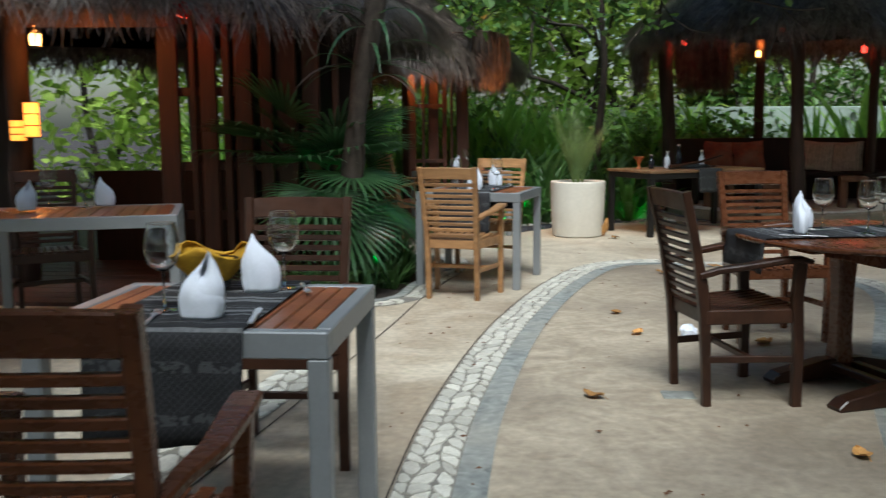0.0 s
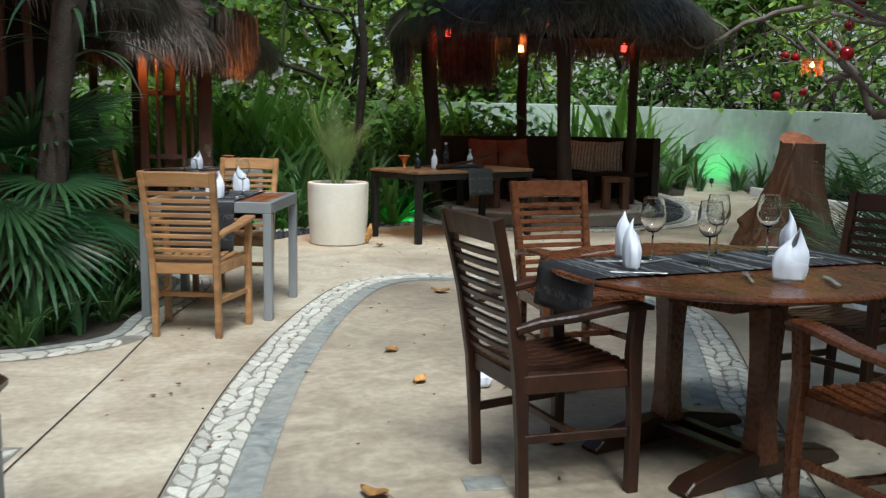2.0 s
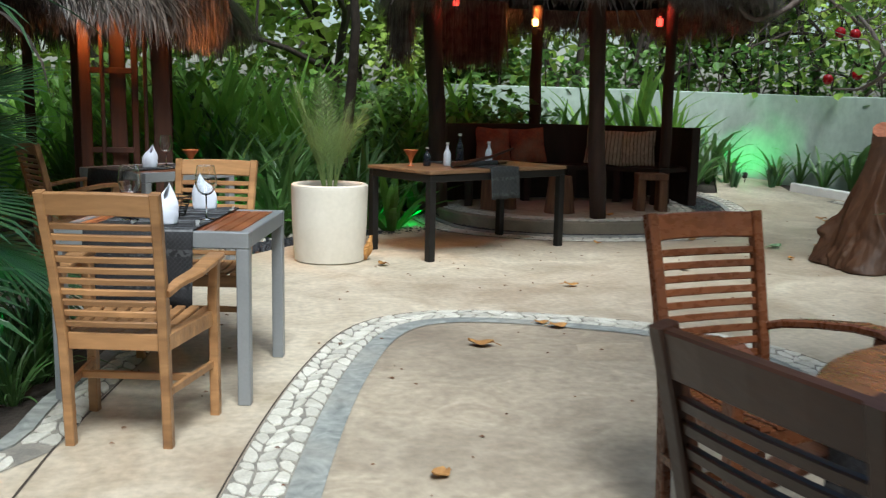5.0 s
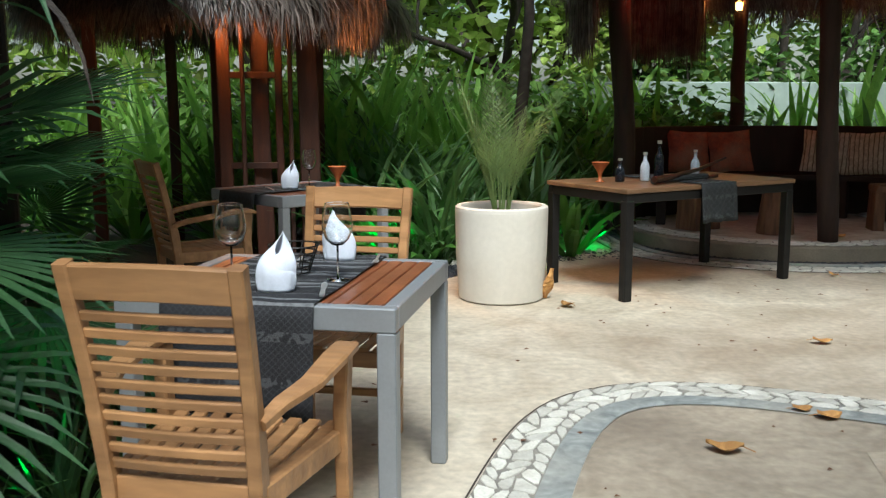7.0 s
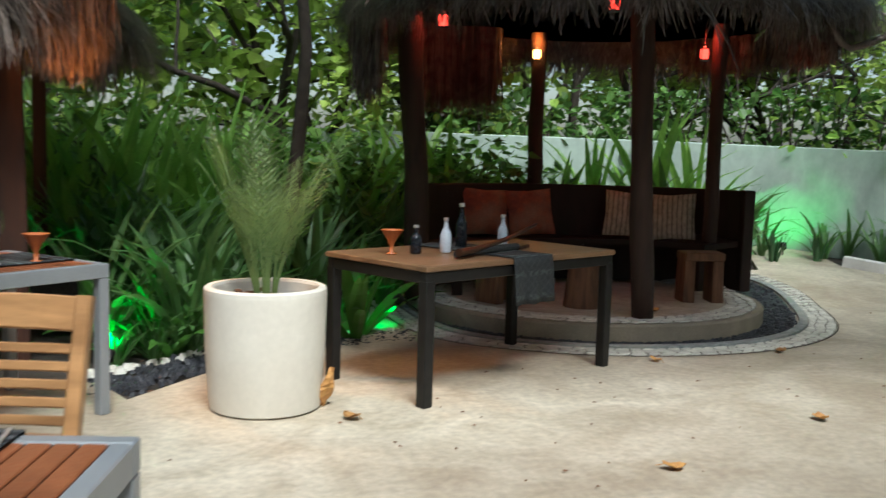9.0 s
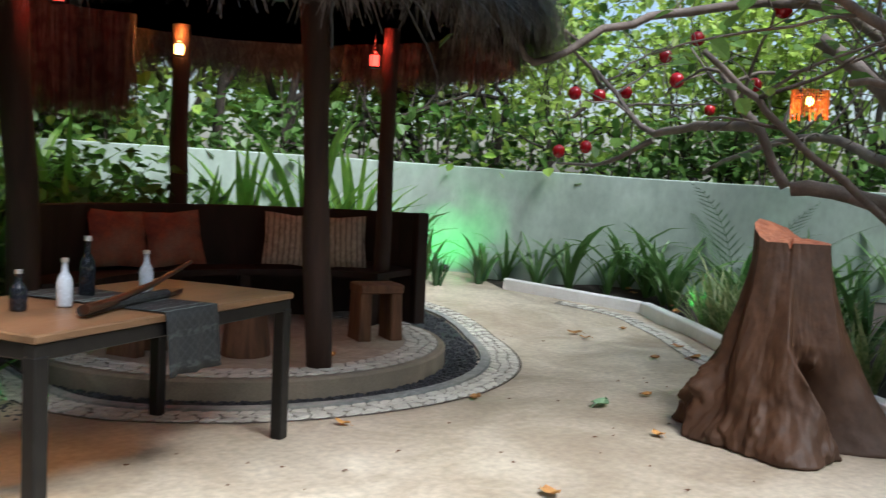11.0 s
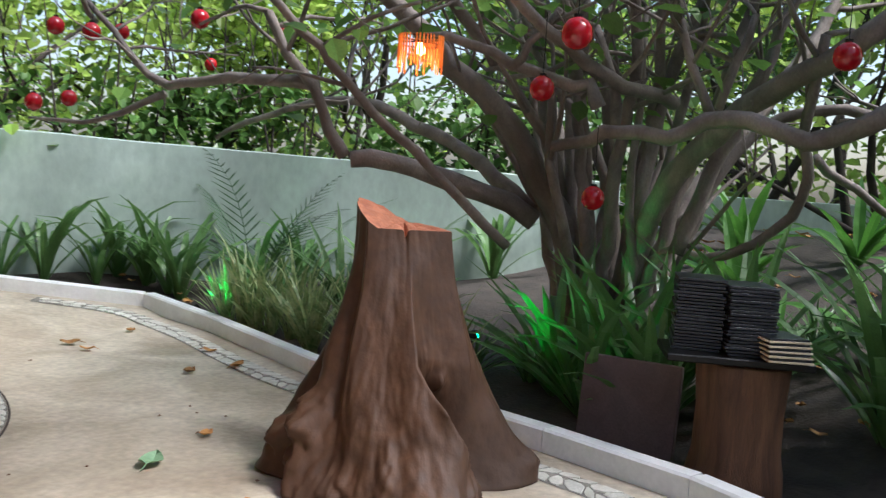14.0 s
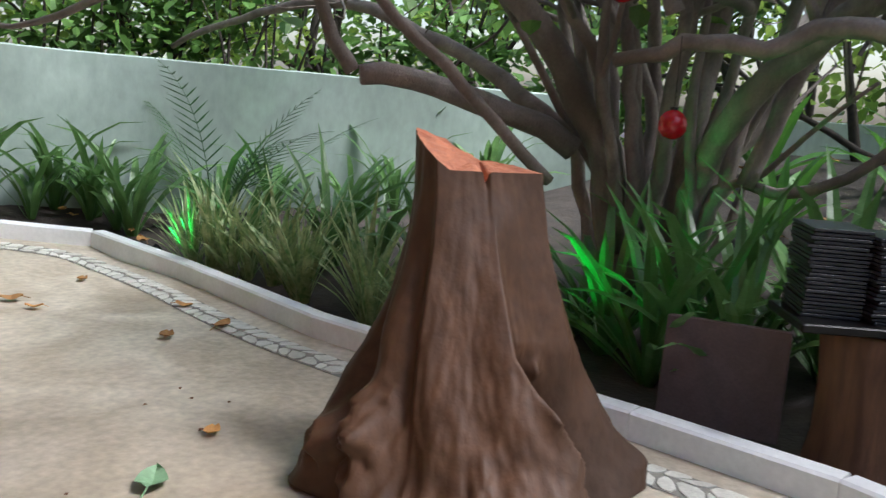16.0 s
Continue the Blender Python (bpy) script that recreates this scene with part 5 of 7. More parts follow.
scatter(grassy, along([(8.0, 9.9), (8.4, 9.2), (8.6, 8.2), (8.0, 7.6)], 14, 0.4, 11) + along([(0.6, 11.9), (1.2, 12.3), (2.0, 12.8)], 14, 0.2, 12) + along([(-1.4, 6.7), (-0.7, 6.8), (-0.5, 7.6), (-0.5, 8.3)], 12, 0.18, 13), 14)
snake = clump("snake_plant", 5, 16, 0.45, 0.05, (1.25, 1.54), (0.0, 0.3), M_PALM, "upright dark sword-leaved plant in the bed")
scatter(snake, [(-0.55, 6.9), (-0.75, 6.75), (-0.5, 7.3), (-0.62, 7.7), (-0.95, 6.65), (7.35, 15.0), (7.95, 15.0), (-0.42, 8.0)], 15)
# Lit version of the strap leaf: the light is in its colour.
bright = clump("birds_nest_plant", 6, 15, 0.85, 0.10, (0.55, 1.35), (0.4, 1.1), mat("lit_strap_leaf", (0.10, 0.26, 0.04), (0.07, 0.19, 0.03), 4, 0.4, 0.0, per_island=0.2, translucent=0.35), "broad bright green strap-leaved plant behind the planter")
scatter(bright, [(0.78, 12.05), (1.0, 12.35), (0.35, 12.7), (-2.6, 13.3), (-2.0, 13.5), (-3.2, 13.3), (-3.9, 13.4), (-2.9, 13.8), (2.05, 12.35), (8.05, 8.35), (8.3, 7.6), (9.8, 8.6), (10.3, 7.7), (9.2, 7.2), (11.0, 8.6), (9.4, 9.4), (11.4, 7.2), (-1.0, 12.9), (0.46, 12.2), (0.62, 12.45), (1.45, 12.7), (2.5, 13.6)], 16, smin=0.85, smax=1.15)

# Sunlight on these tall leaves is put into their bright colour.
ginger = clump("ginger_plant", 7, 24, 1.75, 0.11, (1.0, 1.52), (0.3, 1.4), mat("sunlit_strap_leaf", (0.30, 0.50, 0.10), (0.18, 0.36, 0.07), 4, 0.4, 0.0, per_island=0.35, translucent=0.6), "tall bright strap-leaved plant at the back of the bed")
scatter(ginger, along([(-4.4, 15.2), (-3.4, 15.0), (-2.4, 15.2), (-1.5, 15.4)], 12, 0.22, 44) + along([(-0.9, 14.5), (-0.6, 14.4), (0.4, 14.3), (1.6, 14.6)], 17, 0.3, 41) + along([(2.6, 15.6), (4.2, 16.0), (5.8, 15.9), (6.8, 15.8)], 9, 0.2, 42), 43, smin=0.8, smax=1.2)


def fan_palm(m, seed, leaves, size, trunk, label, droop=0.25):
    """A fan palm: a fibrous trunk, stalks, and round leaves of pleated fingers."""
    rng = random.Random(seed)
    t = thing("fan_palm", m, label, "palm", "fan palms")
    if trunk > 0.05:
        pts = [(0.05 * math.sin(i * 0.7), 0.04 * i / 6, trunk * i / 8 - 0.05) for i in range(9)]
        part("trunk", Mesh().tube(pts, [0.085 * rng.uniform(0.85, 1.12) for _ in pts], 10), M_TRUNK, t, smooth=True)
    for k in range(leaves):
        a, lift = rng.uniform(0, 6.283), rng.uniform(-0.25, 1.25)
        stalk = size * rng.uniform(0.5, 0.9)
        f = Vector((math.cos(a), math.sin(a), 0))
        d = f * math.cos(lift) + Vector((0, 0, math.sin(lift)))
        base = Vector((0.04 * f.x, 0.04 * f.y + 0.04, trunk * rng.uniform(0.92, 1.0)))
        hub = base + d * stalk
        lm = Mesh()
        lm.tube([base, base.lerp(hub, 0.5) + Vector((0, 0, 0.02)), hub], [0.012, 0.009, 0.007], 5)
        s = Vector((-f.y, f.x, 0))
        fold = (d - Vector((0, 0, 0.55))).normalized()
        nrm = s.cross(fold)
        count = 32
        for i in range(count):
            b = math.radians(-125 + 250 * i / (count - 1))
            e = (fold * math.cos(b) + s * math.sin(b)).normalized()
            L = size * (0.72 - 0.16 * abs(b) / 2.2) * rng.uniform(0.9, 1.08)
            side = e.cross(nrm).normalized()
            w = L * 0.030
            p1, p2 = hub + e * L * 0.5 + nrm * 0.012, hub + e * L * 0.8 + Vector((0, 0, -droop * L * 0.12))
            tip = hub + e * L + Vector((0, 0, -droop * L * rng.uniform(0.2, 0.6)))
            lm.add([hub, p1 - side * w - nrm * w * 0.5, p1, p1 + side * w - nrm * w * 0.5, p2 - side * w * 0.7, p2 + side * w * 0.7, tip],
                   [(0, 2, 1), (0, 3, 2), (1, 2, 4), (2, 5, 4), (2, 3, 5), (4, 5, 6)])
        part("leaf", lm, M_PALM, t)
    return t


fan_palm(pose(-1.08, 7.5, -0.04), 31, 24, 0.84, 0.75, "green fan palm with pleated leaves in the planting bed")
fan_palm(pose(-0.95, 8.05, -0.04), 32, 16, 0.62, 0.5, "green fan palm with pleated leaves in the planting bed")


def tall_palm(m):
    t = thing("tall_palm", m, "slim palm trunk with ragged dry leaf bases beside the hut", "palm")
    rng = random.Random(9)
    pts = [(0.056 * i + 0.025 * math.sin(i), 0.1 * i / 10, 0.36 * i - 0.06) for i in range(12)]
    part("trunk", Mesh().tube(pts, [0.085 * rng.uniform(0.82, 1.15) for _ in pts], 10), M_TRUNK, t, smooth=True)
    for i in range(34):
        a = rng.uniform(0, 6.28)
        dry = Mesh()
        z = rng.uniform(1.6, 2.6)
        dry.blade((0.155 * z + 0.06 * math.cos(a), 0.06 + 0.06 * math.sin(a), z), a, rng.uniform(0.4, 0.9), 0.03, rng.uniform(-0.2, 0.6), rng.uniform(1.0, 2.2), 6)
        part("dry_leaf", dry, M_PALM if rng.random() < 0.5 else M_TRUNK, t)
    for i in range(16):
        a = 6.283 * i / 16
        frond(t, (0.61, 0.1, 3.9), a, rng.uniform(1.4, 2.0), rng.uniform(0.2, 1.0), rng.uniform(1.2, 2.2), rng, M_PALM, 0.4, 0.022, 22)
    return t


tall_palm(pose(-0.86, 7.0, -0.04))


def areca(m, seed, n, size, label):
    t = thing("feather_palm", m, label, "palm", "feather palms")
    rng = random.Random(seed)
    for i in range(n):
        a = rng.uniform(0, 6.283)
        frond(t, (0.08 * math.cos(a), 0.08 * math.sin(a), 0), a, size * rng.uniform(0.7, 1.1), rng.uniform(0.9, 1.45), rng.uniform(0.5, 1.5), rng, M_PALM, 0.3, 0.016, 20)
    return t


areca(pose(4.98, 6.92, -0.04), 41, 24, 1.5, "bushy dark feather palm behind the stump")
areca(pose(11.0, 13.0, -0.04), 42, 8, 1.0, "small feather palm against the garden wall")
areca(pose(10.1, 13.05, 0.05), 43, 11, 1.75, "small feather palm against the garden wall")


# ---- trees ----
def leaves_mesh(points, size, rng, m=None, flat=0.5, roundness=0.42):
    """Folded leaves at the points, as one mesh."""
    n = len(points)
    pts = np.array(points)
    a = rng.uniform(0, 2 * np.pi, n)
    tilt = rng.normal(-0.35, 0.55, n)
    d = np.stack([np.cos(a) * np.cos(tilt), np.sin(a) * np.cos(tilt), np.sin(tilt)], 1)
    s = np.stack([-np.sin(a), np.cos(a), rng.normal(0, 0.35, n)], 1)
    s /= np.linalg.norm(s, axis=1)[:, None]
    nn = np.cross(d, s)
    L = size * rng.uniform(0.6, 1.3, n)[:, None]
    w = L * roundness
    v = np.stack([pts, pts + d * L * 0.3 - s * w * 0.85 + nn * w * 0.3, pts + d * L * 0.7 - s * w * 0.75 + nn * w * 0.25, pts + d * L,
                  pts + d * L * 0.7 + s * w * 0.75 + nn * w * 0.25, pts + d * L * 0.3 + s * w * 0.85 + nn * w * 0.3], 1)
    i = np.arange(n)[:, None] * 6
    f = np.concatenate([i + np.array([0, 1, 2, 3]), i + np.array([0, 3, 4, 5])])
    m = m or Mesh()
    m.v, m.f = v.reshape(-1, 3).tolist(), f.tolist()
    return m


def grow(rng, base, direction, length, radius, depth, tubes, tips, wiggle=0.25, split=3, up=0.15, shrink=0.68):
    """A limb that wavers, tapers and forks."""
    p, d = Vector(base), Vector(direction).normalized()
    n = 6
    pts, rad = [p.copy()], [radius]
    for i in range(n):
        d = (d + Vector((rng.gauss(0, wiggle), rng.gauss(0, wiggle), rng.gauss(0, wiggle) + up)) * 0.5).normalized()
        p = p + d * (length / n)
        pts.append(p.copy())
        rad.append(radius * (1 - 0.5 * (i + 1) / n))
        if depth <= 1:
            tips.append(p.copy())
    tubes.append((pts, rad))
    if depth > 0:
        for k in range(split):
            i = rng.randrange(3, n + 1)
            nd = (d + Vector((rng.gauss(0, 0.75), rng.gauss(0, 0.75), rng.gauss(0.1, 0.5)))).normalized()
            grow(rng, pts[i], nd, length * rng.uniform(0.55, 0.8), rad[i] * shrink, depth - 1, tubes, tips, wiggle, split, up, shrink)


def forest_tree(seed, height, leafcount, leaf, label, material):
    rng = random.Random(seed)
    nrng = np.random.default_rng(seed)
    t = thing("tree", pose(0, 0, 0), label, "tree", "background trees")
    tubes, tips = [], []
    stems = rng.randint(2, 4)
    for _ in range(stems):
        a = rng.uniform(0, 6.28)
        grow(rng, (0.15 * math.cos(a), 0.15 * math.sin(a), -0.1), (0.35 * math.cos(a), 0.35 * math.sin(a), 1), height * 0.55, 0.09, 3, tubes, tips, 0.3, 3, 0.1)
    m = Mesh()
    for pts, rad in tubes:
        m.tube(pts, rad, 6 if rad[0] > 0.02 else 4, caps=False)
    part("trunk", m, M_TRUNK, t, smooth=True)
    tips = [p for p in tips if p.z > 0.5]
    idx = nrng.integers(0, len(tips), leafcount)
    pts = np.array([tips[i] for i in idx]) + nrng.normal(0, 0.24, (leafcount, 3))
    pts[:, 2] = np.maximum(pts[:, 2], 0.1)
    part("crown", leaves_mesh(pts, leaf, nrng), material, t)["kind"] = "stuff"
    return t


def shrub(seed, height, leafcount, leaf, label, material):
    rng = random.Random(seed)
    nrng = np.random.default_rng(seed)
    t = thing("shrub", pose(0, 0, 0), label, "shrub", "background shrubs")
    tubes, tips = [], []
    for _ in range(9):
        a = rng.uniform(0, 6.28)
        grow(rng, (0.2 * math.cos(a), 0.2 * math.sin(a), -0.1), (0.5 * math.cos(a), 0.5 * math.sin(a), 1), height * 0.6, 0.022, 1, tubes, tips, 0.3, 3, 0.1)
    m = Mesh()
    for pts, rad in tubes:
        m.tube(pts, rad, 4, caps=False)
    part("stem", m, M_TRUNK, t)["kind"] = "stuff"
    idx = nrng.integers(0, len(tips), leafcount)
    pts = np.array([tips[i] for i in idx]) + nrng.normal(0, 0.16, (leafcount, 3))
    pts[:, 2] = np.maximum(pts[:, 2], 0.03)
    part("foliage", leaves_mesh(pts, leaf, nrng), material, t)["kind"] = "stuff"
    return t


def place_all(proto, places):
    for i, (x, y, r, s) in enumerate(places):
        m = pose(x, y, -0.05, 0, 0, r) @ Matrix.Scale(s, 4)
        if i == 0:
            proto.matrix_world = m
        else:
            copy_thing(proto, m).matrix_world = m


# tree_b keeps the dark leaf; the others have sunlight put into theirs.
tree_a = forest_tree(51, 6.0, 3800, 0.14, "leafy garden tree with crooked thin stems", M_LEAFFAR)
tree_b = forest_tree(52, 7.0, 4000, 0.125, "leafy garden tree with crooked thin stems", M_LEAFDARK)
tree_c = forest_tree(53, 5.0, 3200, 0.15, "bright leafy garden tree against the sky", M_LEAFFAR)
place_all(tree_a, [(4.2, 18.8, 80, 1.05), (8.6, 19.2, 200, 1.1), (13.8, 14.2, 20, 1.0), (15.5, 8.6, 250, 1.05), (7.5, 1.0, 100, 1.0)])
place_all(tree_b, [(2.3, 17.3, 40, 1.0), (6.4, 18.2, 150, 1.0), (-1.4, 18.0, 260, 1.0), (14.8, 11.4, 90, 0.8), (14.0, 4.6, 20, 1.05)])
# Unseen trees, added only to cast shade on the tables and chairs.
shade = forest_tree(55, 7.0, 9000, 0.20, "unseen broad tree added to shade the terrace", M_LEAFDARK)
place_all(shade, [(5.9, 2.4, 30, 1.0), (3.6, -1.6, 200, 1.0), (0.4, -3.6, 100, 1.0), (-3.8, -3.2, 300, 1.0), (4.5, 0.3, 60, 0.8), (-1.7, -1.3, 140, 0.85), (-3.5, 1.5, 20, 0.85)])
place_all(tree_c, [(3.2, 18.6, 205, 0.9), (9.8, 17.6, 295, 1.0), (12.6, 15.6, 75, 0.8), (13.6, 7.0, 140, 0.9)])
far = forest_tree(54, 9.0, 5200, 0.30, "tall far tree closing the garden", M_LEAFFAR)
# Copies at negative y are unseen, added to enclose and shade the terrace.
place_all(far, [(-9, 21, 0, 1.1), (-3, 24, 50, 1.2), (2, 25, 120, 1.2), (7, 25.5, 10, 1.1), (12, 23, 230, 1.2), (21, 8, 100, 1.1), (20, 2, 160, 1.2), (-12, 14, 210, 1.1), (-13, 6, 280, 1.2), (-12, -3, 30, 1.1), (15, -4, 80, 1.2), (-5, -11, 120, 1.2), (3, -12, 170, 1.1), (10, -10, 250, 1.2)])
bush_a = shrub(61, 1.6, 900, 0.16, "dark leafy shrub under the trees", M_LEAFDARK)
bush_b = shrub(62, 1.9, 900, 0.14, "green leafy shrub under the trees", M_LEAF)
place_all(bush_a, [(x, y, i * 47 % 360, 0.85 + (i * 37 % 40) / 100) for i, (x, y) in enumerate(along([(-3.6, 17.0), (-1.2, 16.6), (0.4, 15.6), (1.8, 16.0), (3.4, 16.0), (5.4, 16.1)], 7, 0.35, 71) + [(6.6, 6.0), (5.9, 5.2)])])
place_all(bush_b, [(x, y, i * 67 % 360, 0.85 + (i * 29 % 40) / 100) for i, (x, y) in enumerate(along([(-3.8, 16.4), (-1.2, 16.2), (0.8, 15.2), (2.6, 16.2), (5.0, 17.2)], 11, 0.4, 72))])


def hedge():
    """Dense foliage standing over the garden wall."""
    nrng = np.random.default_rng(77)
    pts = []
    L = smooth_line([(4.0, 17.8), (6.5, 17.0), (8.6, 16.1), (10.8, 14.0), (12.5, 11.0), (13.0, 9.4)], 0.1)
    for _ in range(16000):
        p = L[nrng.integers(0, len(L))]
        h = 0.7 + 1.55 * nrng.random() ** 1.5
        lump = 0.55 + 0.45 * math.sin(p.x * 2.3 + p.y * 1.7) * math.sin(h * 3.1 + p.y * 2.6)
        if nrng.random() < lump:
            pts.append((p.x + nrng.normal(0, 0.22), p.y + nrng.normal(0, 0.22), h))
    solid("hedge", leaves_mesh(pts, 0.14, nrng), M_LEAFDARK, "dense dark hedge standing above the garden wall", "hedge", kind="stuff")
    far_pts = []
    for line, count in (([(-13, 9), (-9, 15.5), (-4, 18.8), (2, 20.6), (8, 21.2), (13, 19), (17, 14), (18.5, 8), (18, 1), (15, -5)], 33000), ([(-6.5, 16.0), (-2.6, 17.2), (1.5, 17.8), (5.5, 19.0)], 11000)):
        W = smooth_line(line, 0.15)
        for _ in range(count):
            p = W[nrng.integers(0, len(W))]
            h = 6.2 * nrng.random() ** 1.25
            if nrng.random() < 0.62 + 0.5 * math.sin(p.x * 1.9 + h * 1.3) * math.sin(h * 2.4 + p.y * 1.4):
                far_pts.append((p.x + nrng.normal(0, 0.5), p.y + nrng.normal(0, 0.5), h))
    solid("far_woods", leaves_mesh(far_pts, 0.26, nrng, roundness=0.4), M_LEAFFAR, "light green woods behind the garden, coloured as if sunlit", "woods", kind="stuff")
    m = Mesh()
    rng = random.Random(5)
    for i in range(70):
        p = rng.choice(L)
        m.tube([(p.x, p.y, -0.1), (p.x + rng.gauss(0, 0.1), p.y + rng.gauss(0, 0.1), 1.4), (p.x + rng.gauss(0, 0.25), p.y + rng.gauss(0, 0.25), 2.9)], [0.02, 0.016, 0.006], 5)
    solid("hedge_stems", m, M_TRUNK, "thin dark stems inside the hedge", "hedge", kind="stuff")


hedge()


def garden_tree():
    """The low many-stemmed tree hung with red globes."""
    t = thing("garden_tree", pose(0, 0, 0), "low many-stemmed grey tree hung with red glass globes", "tree")
    rng = random.Random(12)
    nrng = np.random.default_rng(12)
    base = Vector((8.45, 9.25, 0.1))
    tubes, tips = [], []

    def limb(pts, r0, r1):
        if pts[0][2] < 1.05 and pts[0][0] > 8.25:
            pts = [(8.5 + (pts[0][0] - 8.5) * 0.4, 9.42 + (pts[0][1] - 9.42) * 0.4, -0.1)] + pts
        line = smooth_line(pts, 0.15)
        n = len(line)
        line = [p + Vector((rng.gauss(0, 0.010), rng.gauss(0, 0.010), rng.gauss(0, 0.010))) for p in line]
        tubes.append((line, [(r0 + (r1 - r0) * k / (n - 1)) * rng.uniform(0.93, 1.08) for k in range(n)]))
        tips.extend(p for p in line[n // 2:] if p.z > 2.0)
        if r1 < 0.045:
            for _ in range(4):
                q = line[rng.randrange(n // 2, n)]
                if q.z > 1.75:
                    grow(rng, q, (rng.gauss(0, 1), rng.gauss(0, 1), 0.45), rng.uniform(0.7, 1.3), r1 * 0.6, 1, tubes, tips, 0.35, 2, 0.08)

    limb([(8.40, 9.68, 0.91), (8.35, 9.80, 1.20), (8.25, 10.08, 1.66), (8.15, 10.34, 1.93), (8.10, 10.52, 2.09), (8.00, 10.69, 2.29), (7.80, 10.97, 2.56)], 0.120, 0.060)
    limb([(8.25, 9.89, 1.10), (8.05, 10.23, 1.25), (7.85, 10.47, 1.33), (7.65, 10.70, 1.40), (7.50, 10.95, 1.40)], 0.070, 0.055)
    limb([(7.50, 10.97, 1.42), (7.50, 11.10, 1.56), (7.45, 11.18, 1.82), (7.40, 11.35, 2.04), (7.30, 11.46, 2.28)], 0.042, 0.028)
    limb([(7.45, 11.18, 1.84), (7.60, 11.60, 1.89), (7.80, 12.13, 1.90), (8.00, 12.74, 1.87), (8.00, 12.93, 2.02), (8.00, 13.16, 2.25), (7.90, 13.37, 2.46)], 0.045, 0.022)
    limb([(7.80, 9.96, 0.92), (7.60, 10.24, 1.21), (7.40, 10.47, 1.47), (7.25, 10.70, 1.69), (7.05, 10.89, 1.94), (6.95, 11.02, 2.10), (6.80, 11.25, 2.36)], 0.034, 0.026)
    limb([(8.40, 9.96, 1.15), (8.50, 10.28, 1.36), (8.70, 10.67, 1.58), (8.80, 11.15, 1.77), (8.90, 11.56, 1.89), (9.00, 12.08, 1.83), (9.10, 12.52, 1.71), (9.20, 12.99, 1.54)], 0.060, 0.020)
    limb([(8.00, 12.69, 1.80), (8.05, 13.10, 1.65), (8.10, 13.52, 1.57), (8.20, 14.11, 1.58)], 0.030, 0.012)
    limb([(8.35, 9.52, 0.89), (8.35, 9.60, 1.43), (8.30, 9.64, 1.82), (8.20, 9.75, 2.33), (8.10, 9.83, 2.73)], 0.055, 0.035)
    limb([(8.30, 9.41, 0.94), (8.20, 9.38, 1.48), (8.10, 9.29, 1.99), (8.00, 9.29, 2.31), (7.90, 9.34, 2.71)], 0.060, 0.035)
    limb([(8.45, 9.31, 0.90), (8.40, 9.23, 1.31), (8.40, 9.14, 1.92), (8.40, 9.00, 2.38), (8.40, 8.87, 2.79)], 0.065, 0.040)
    limb([(8.30, 9.22, 0.86), (8.00, 9.00, 1.42), (7.80, 8.76, 1.69), (7.60, 8.49, 1.93), (7.40, 8.19, 2.05), (7.20, 7.93, 2.27)], 0.085, 0.060)
    limb([(7.60, 9.66, 1.56), (7.50, 9.45, 1.59), (7.45, 9.26, 1.66), (7.40, 8.99, 1.64), (7.35, 8.79, 1.73), (7.30, 8.57, 1.74), (7.20, 8.30, 1.63), (7.15, 8.18, 1.65), (7.00, 7.92, 1.78)], 0.035, 0.055)
    limb([(8.30, 9.12, 0.90), (8.10, 8.80, 0.93), (7.90, 8.49, 1.05), (7.80, 8.30, 1.24), (7.70, 8.24, 1.46), (7.60, 8.28, 1.67), (7.50, 8.27, 1.89), (7.40, 8.23, 2.22)], 0.035, 0.028)
    limb([(8.70, 9.18, 0.78), (8.80, 8.92, 1.21), (8.90, 8.66, 1.61), (9.00, 8.39, 1.90), (9.00, 8.00, 1.95), (9.00, 7.58, 1.89)], 0.055, 0.035)
    limb([(7.20, 10.37, 2.14), (7.30, 10.14, 2.11), (7.40, 9.90, 2.00), (7.50, 9.70, 1.94), (7.50, 9.47, 1.90), (7.50, 9.41, 1.79)], 0.025, 0.045)
    limb([(7.40, 9.90, 1.98), (7.35, 9.78, 2.13), (7.30, 9.62, 2.30)], 0.030, 0.020)
    limb([(7.50, 8.78, 1.76), (7.50, 8.91, 2.05), (7.50, 9.00, 2.29)], 0.030, 0.020)
    limb([(7.80, 8.75, 1.85), (7.80, 8.68, 2.10), (7.80, 8.61, 2.38)], 0.030, 0.025)
    limb([(7.90, 9.36, 1.67), (7.80, 9.36, 1.95), (7.80, 9.50, 2.30)], 0.035, 0.025)
    limb([(8.00, 8.23, 1.60), (8.20, 7.94, 1.42), (8.40, 7.62, 1.24)], 0.030, 0.020)
    limb([(8.20, 9.74, 1.28), (8.10, 9.76, 1.49), (8.00, 9.92, 1.79), (7.90, 10.05, 1.98)], 0.050, 0.030)
    limb([(8.50, 9.51, 0.92), (8.60, 9.47, 1.22), (8.60, 9.61, 1.62), (8.60, 10.04, 2.21), (8.60, 10.18, 2.55)], 0.050, 0.030)
    limb([(8.6, 9.2, 0.1), (9.0, 9.1, 0.9), (9.5, 8.8, 1.6), (10.0, 8.3, 2.4), (10.3, 7.9, 3.2)], 0.10, 0.04)
    limb([(8.6, 9.4, 0.1), (8.9, 9.7, 1.0), (9.2, 10.1, 2.0), (9.3, 10.6, 3.0)], 0.09, 0.04)
    limb([(8.1, 10.2, 2.1), (7.4, 10.7, 2.7), (6.4, 11.6, 2.55), (5.9, 11.9, 2.25), (5.6, 11.85, 2.22), (5.45, 11.8, 2.4)], 0.045, 0.022)
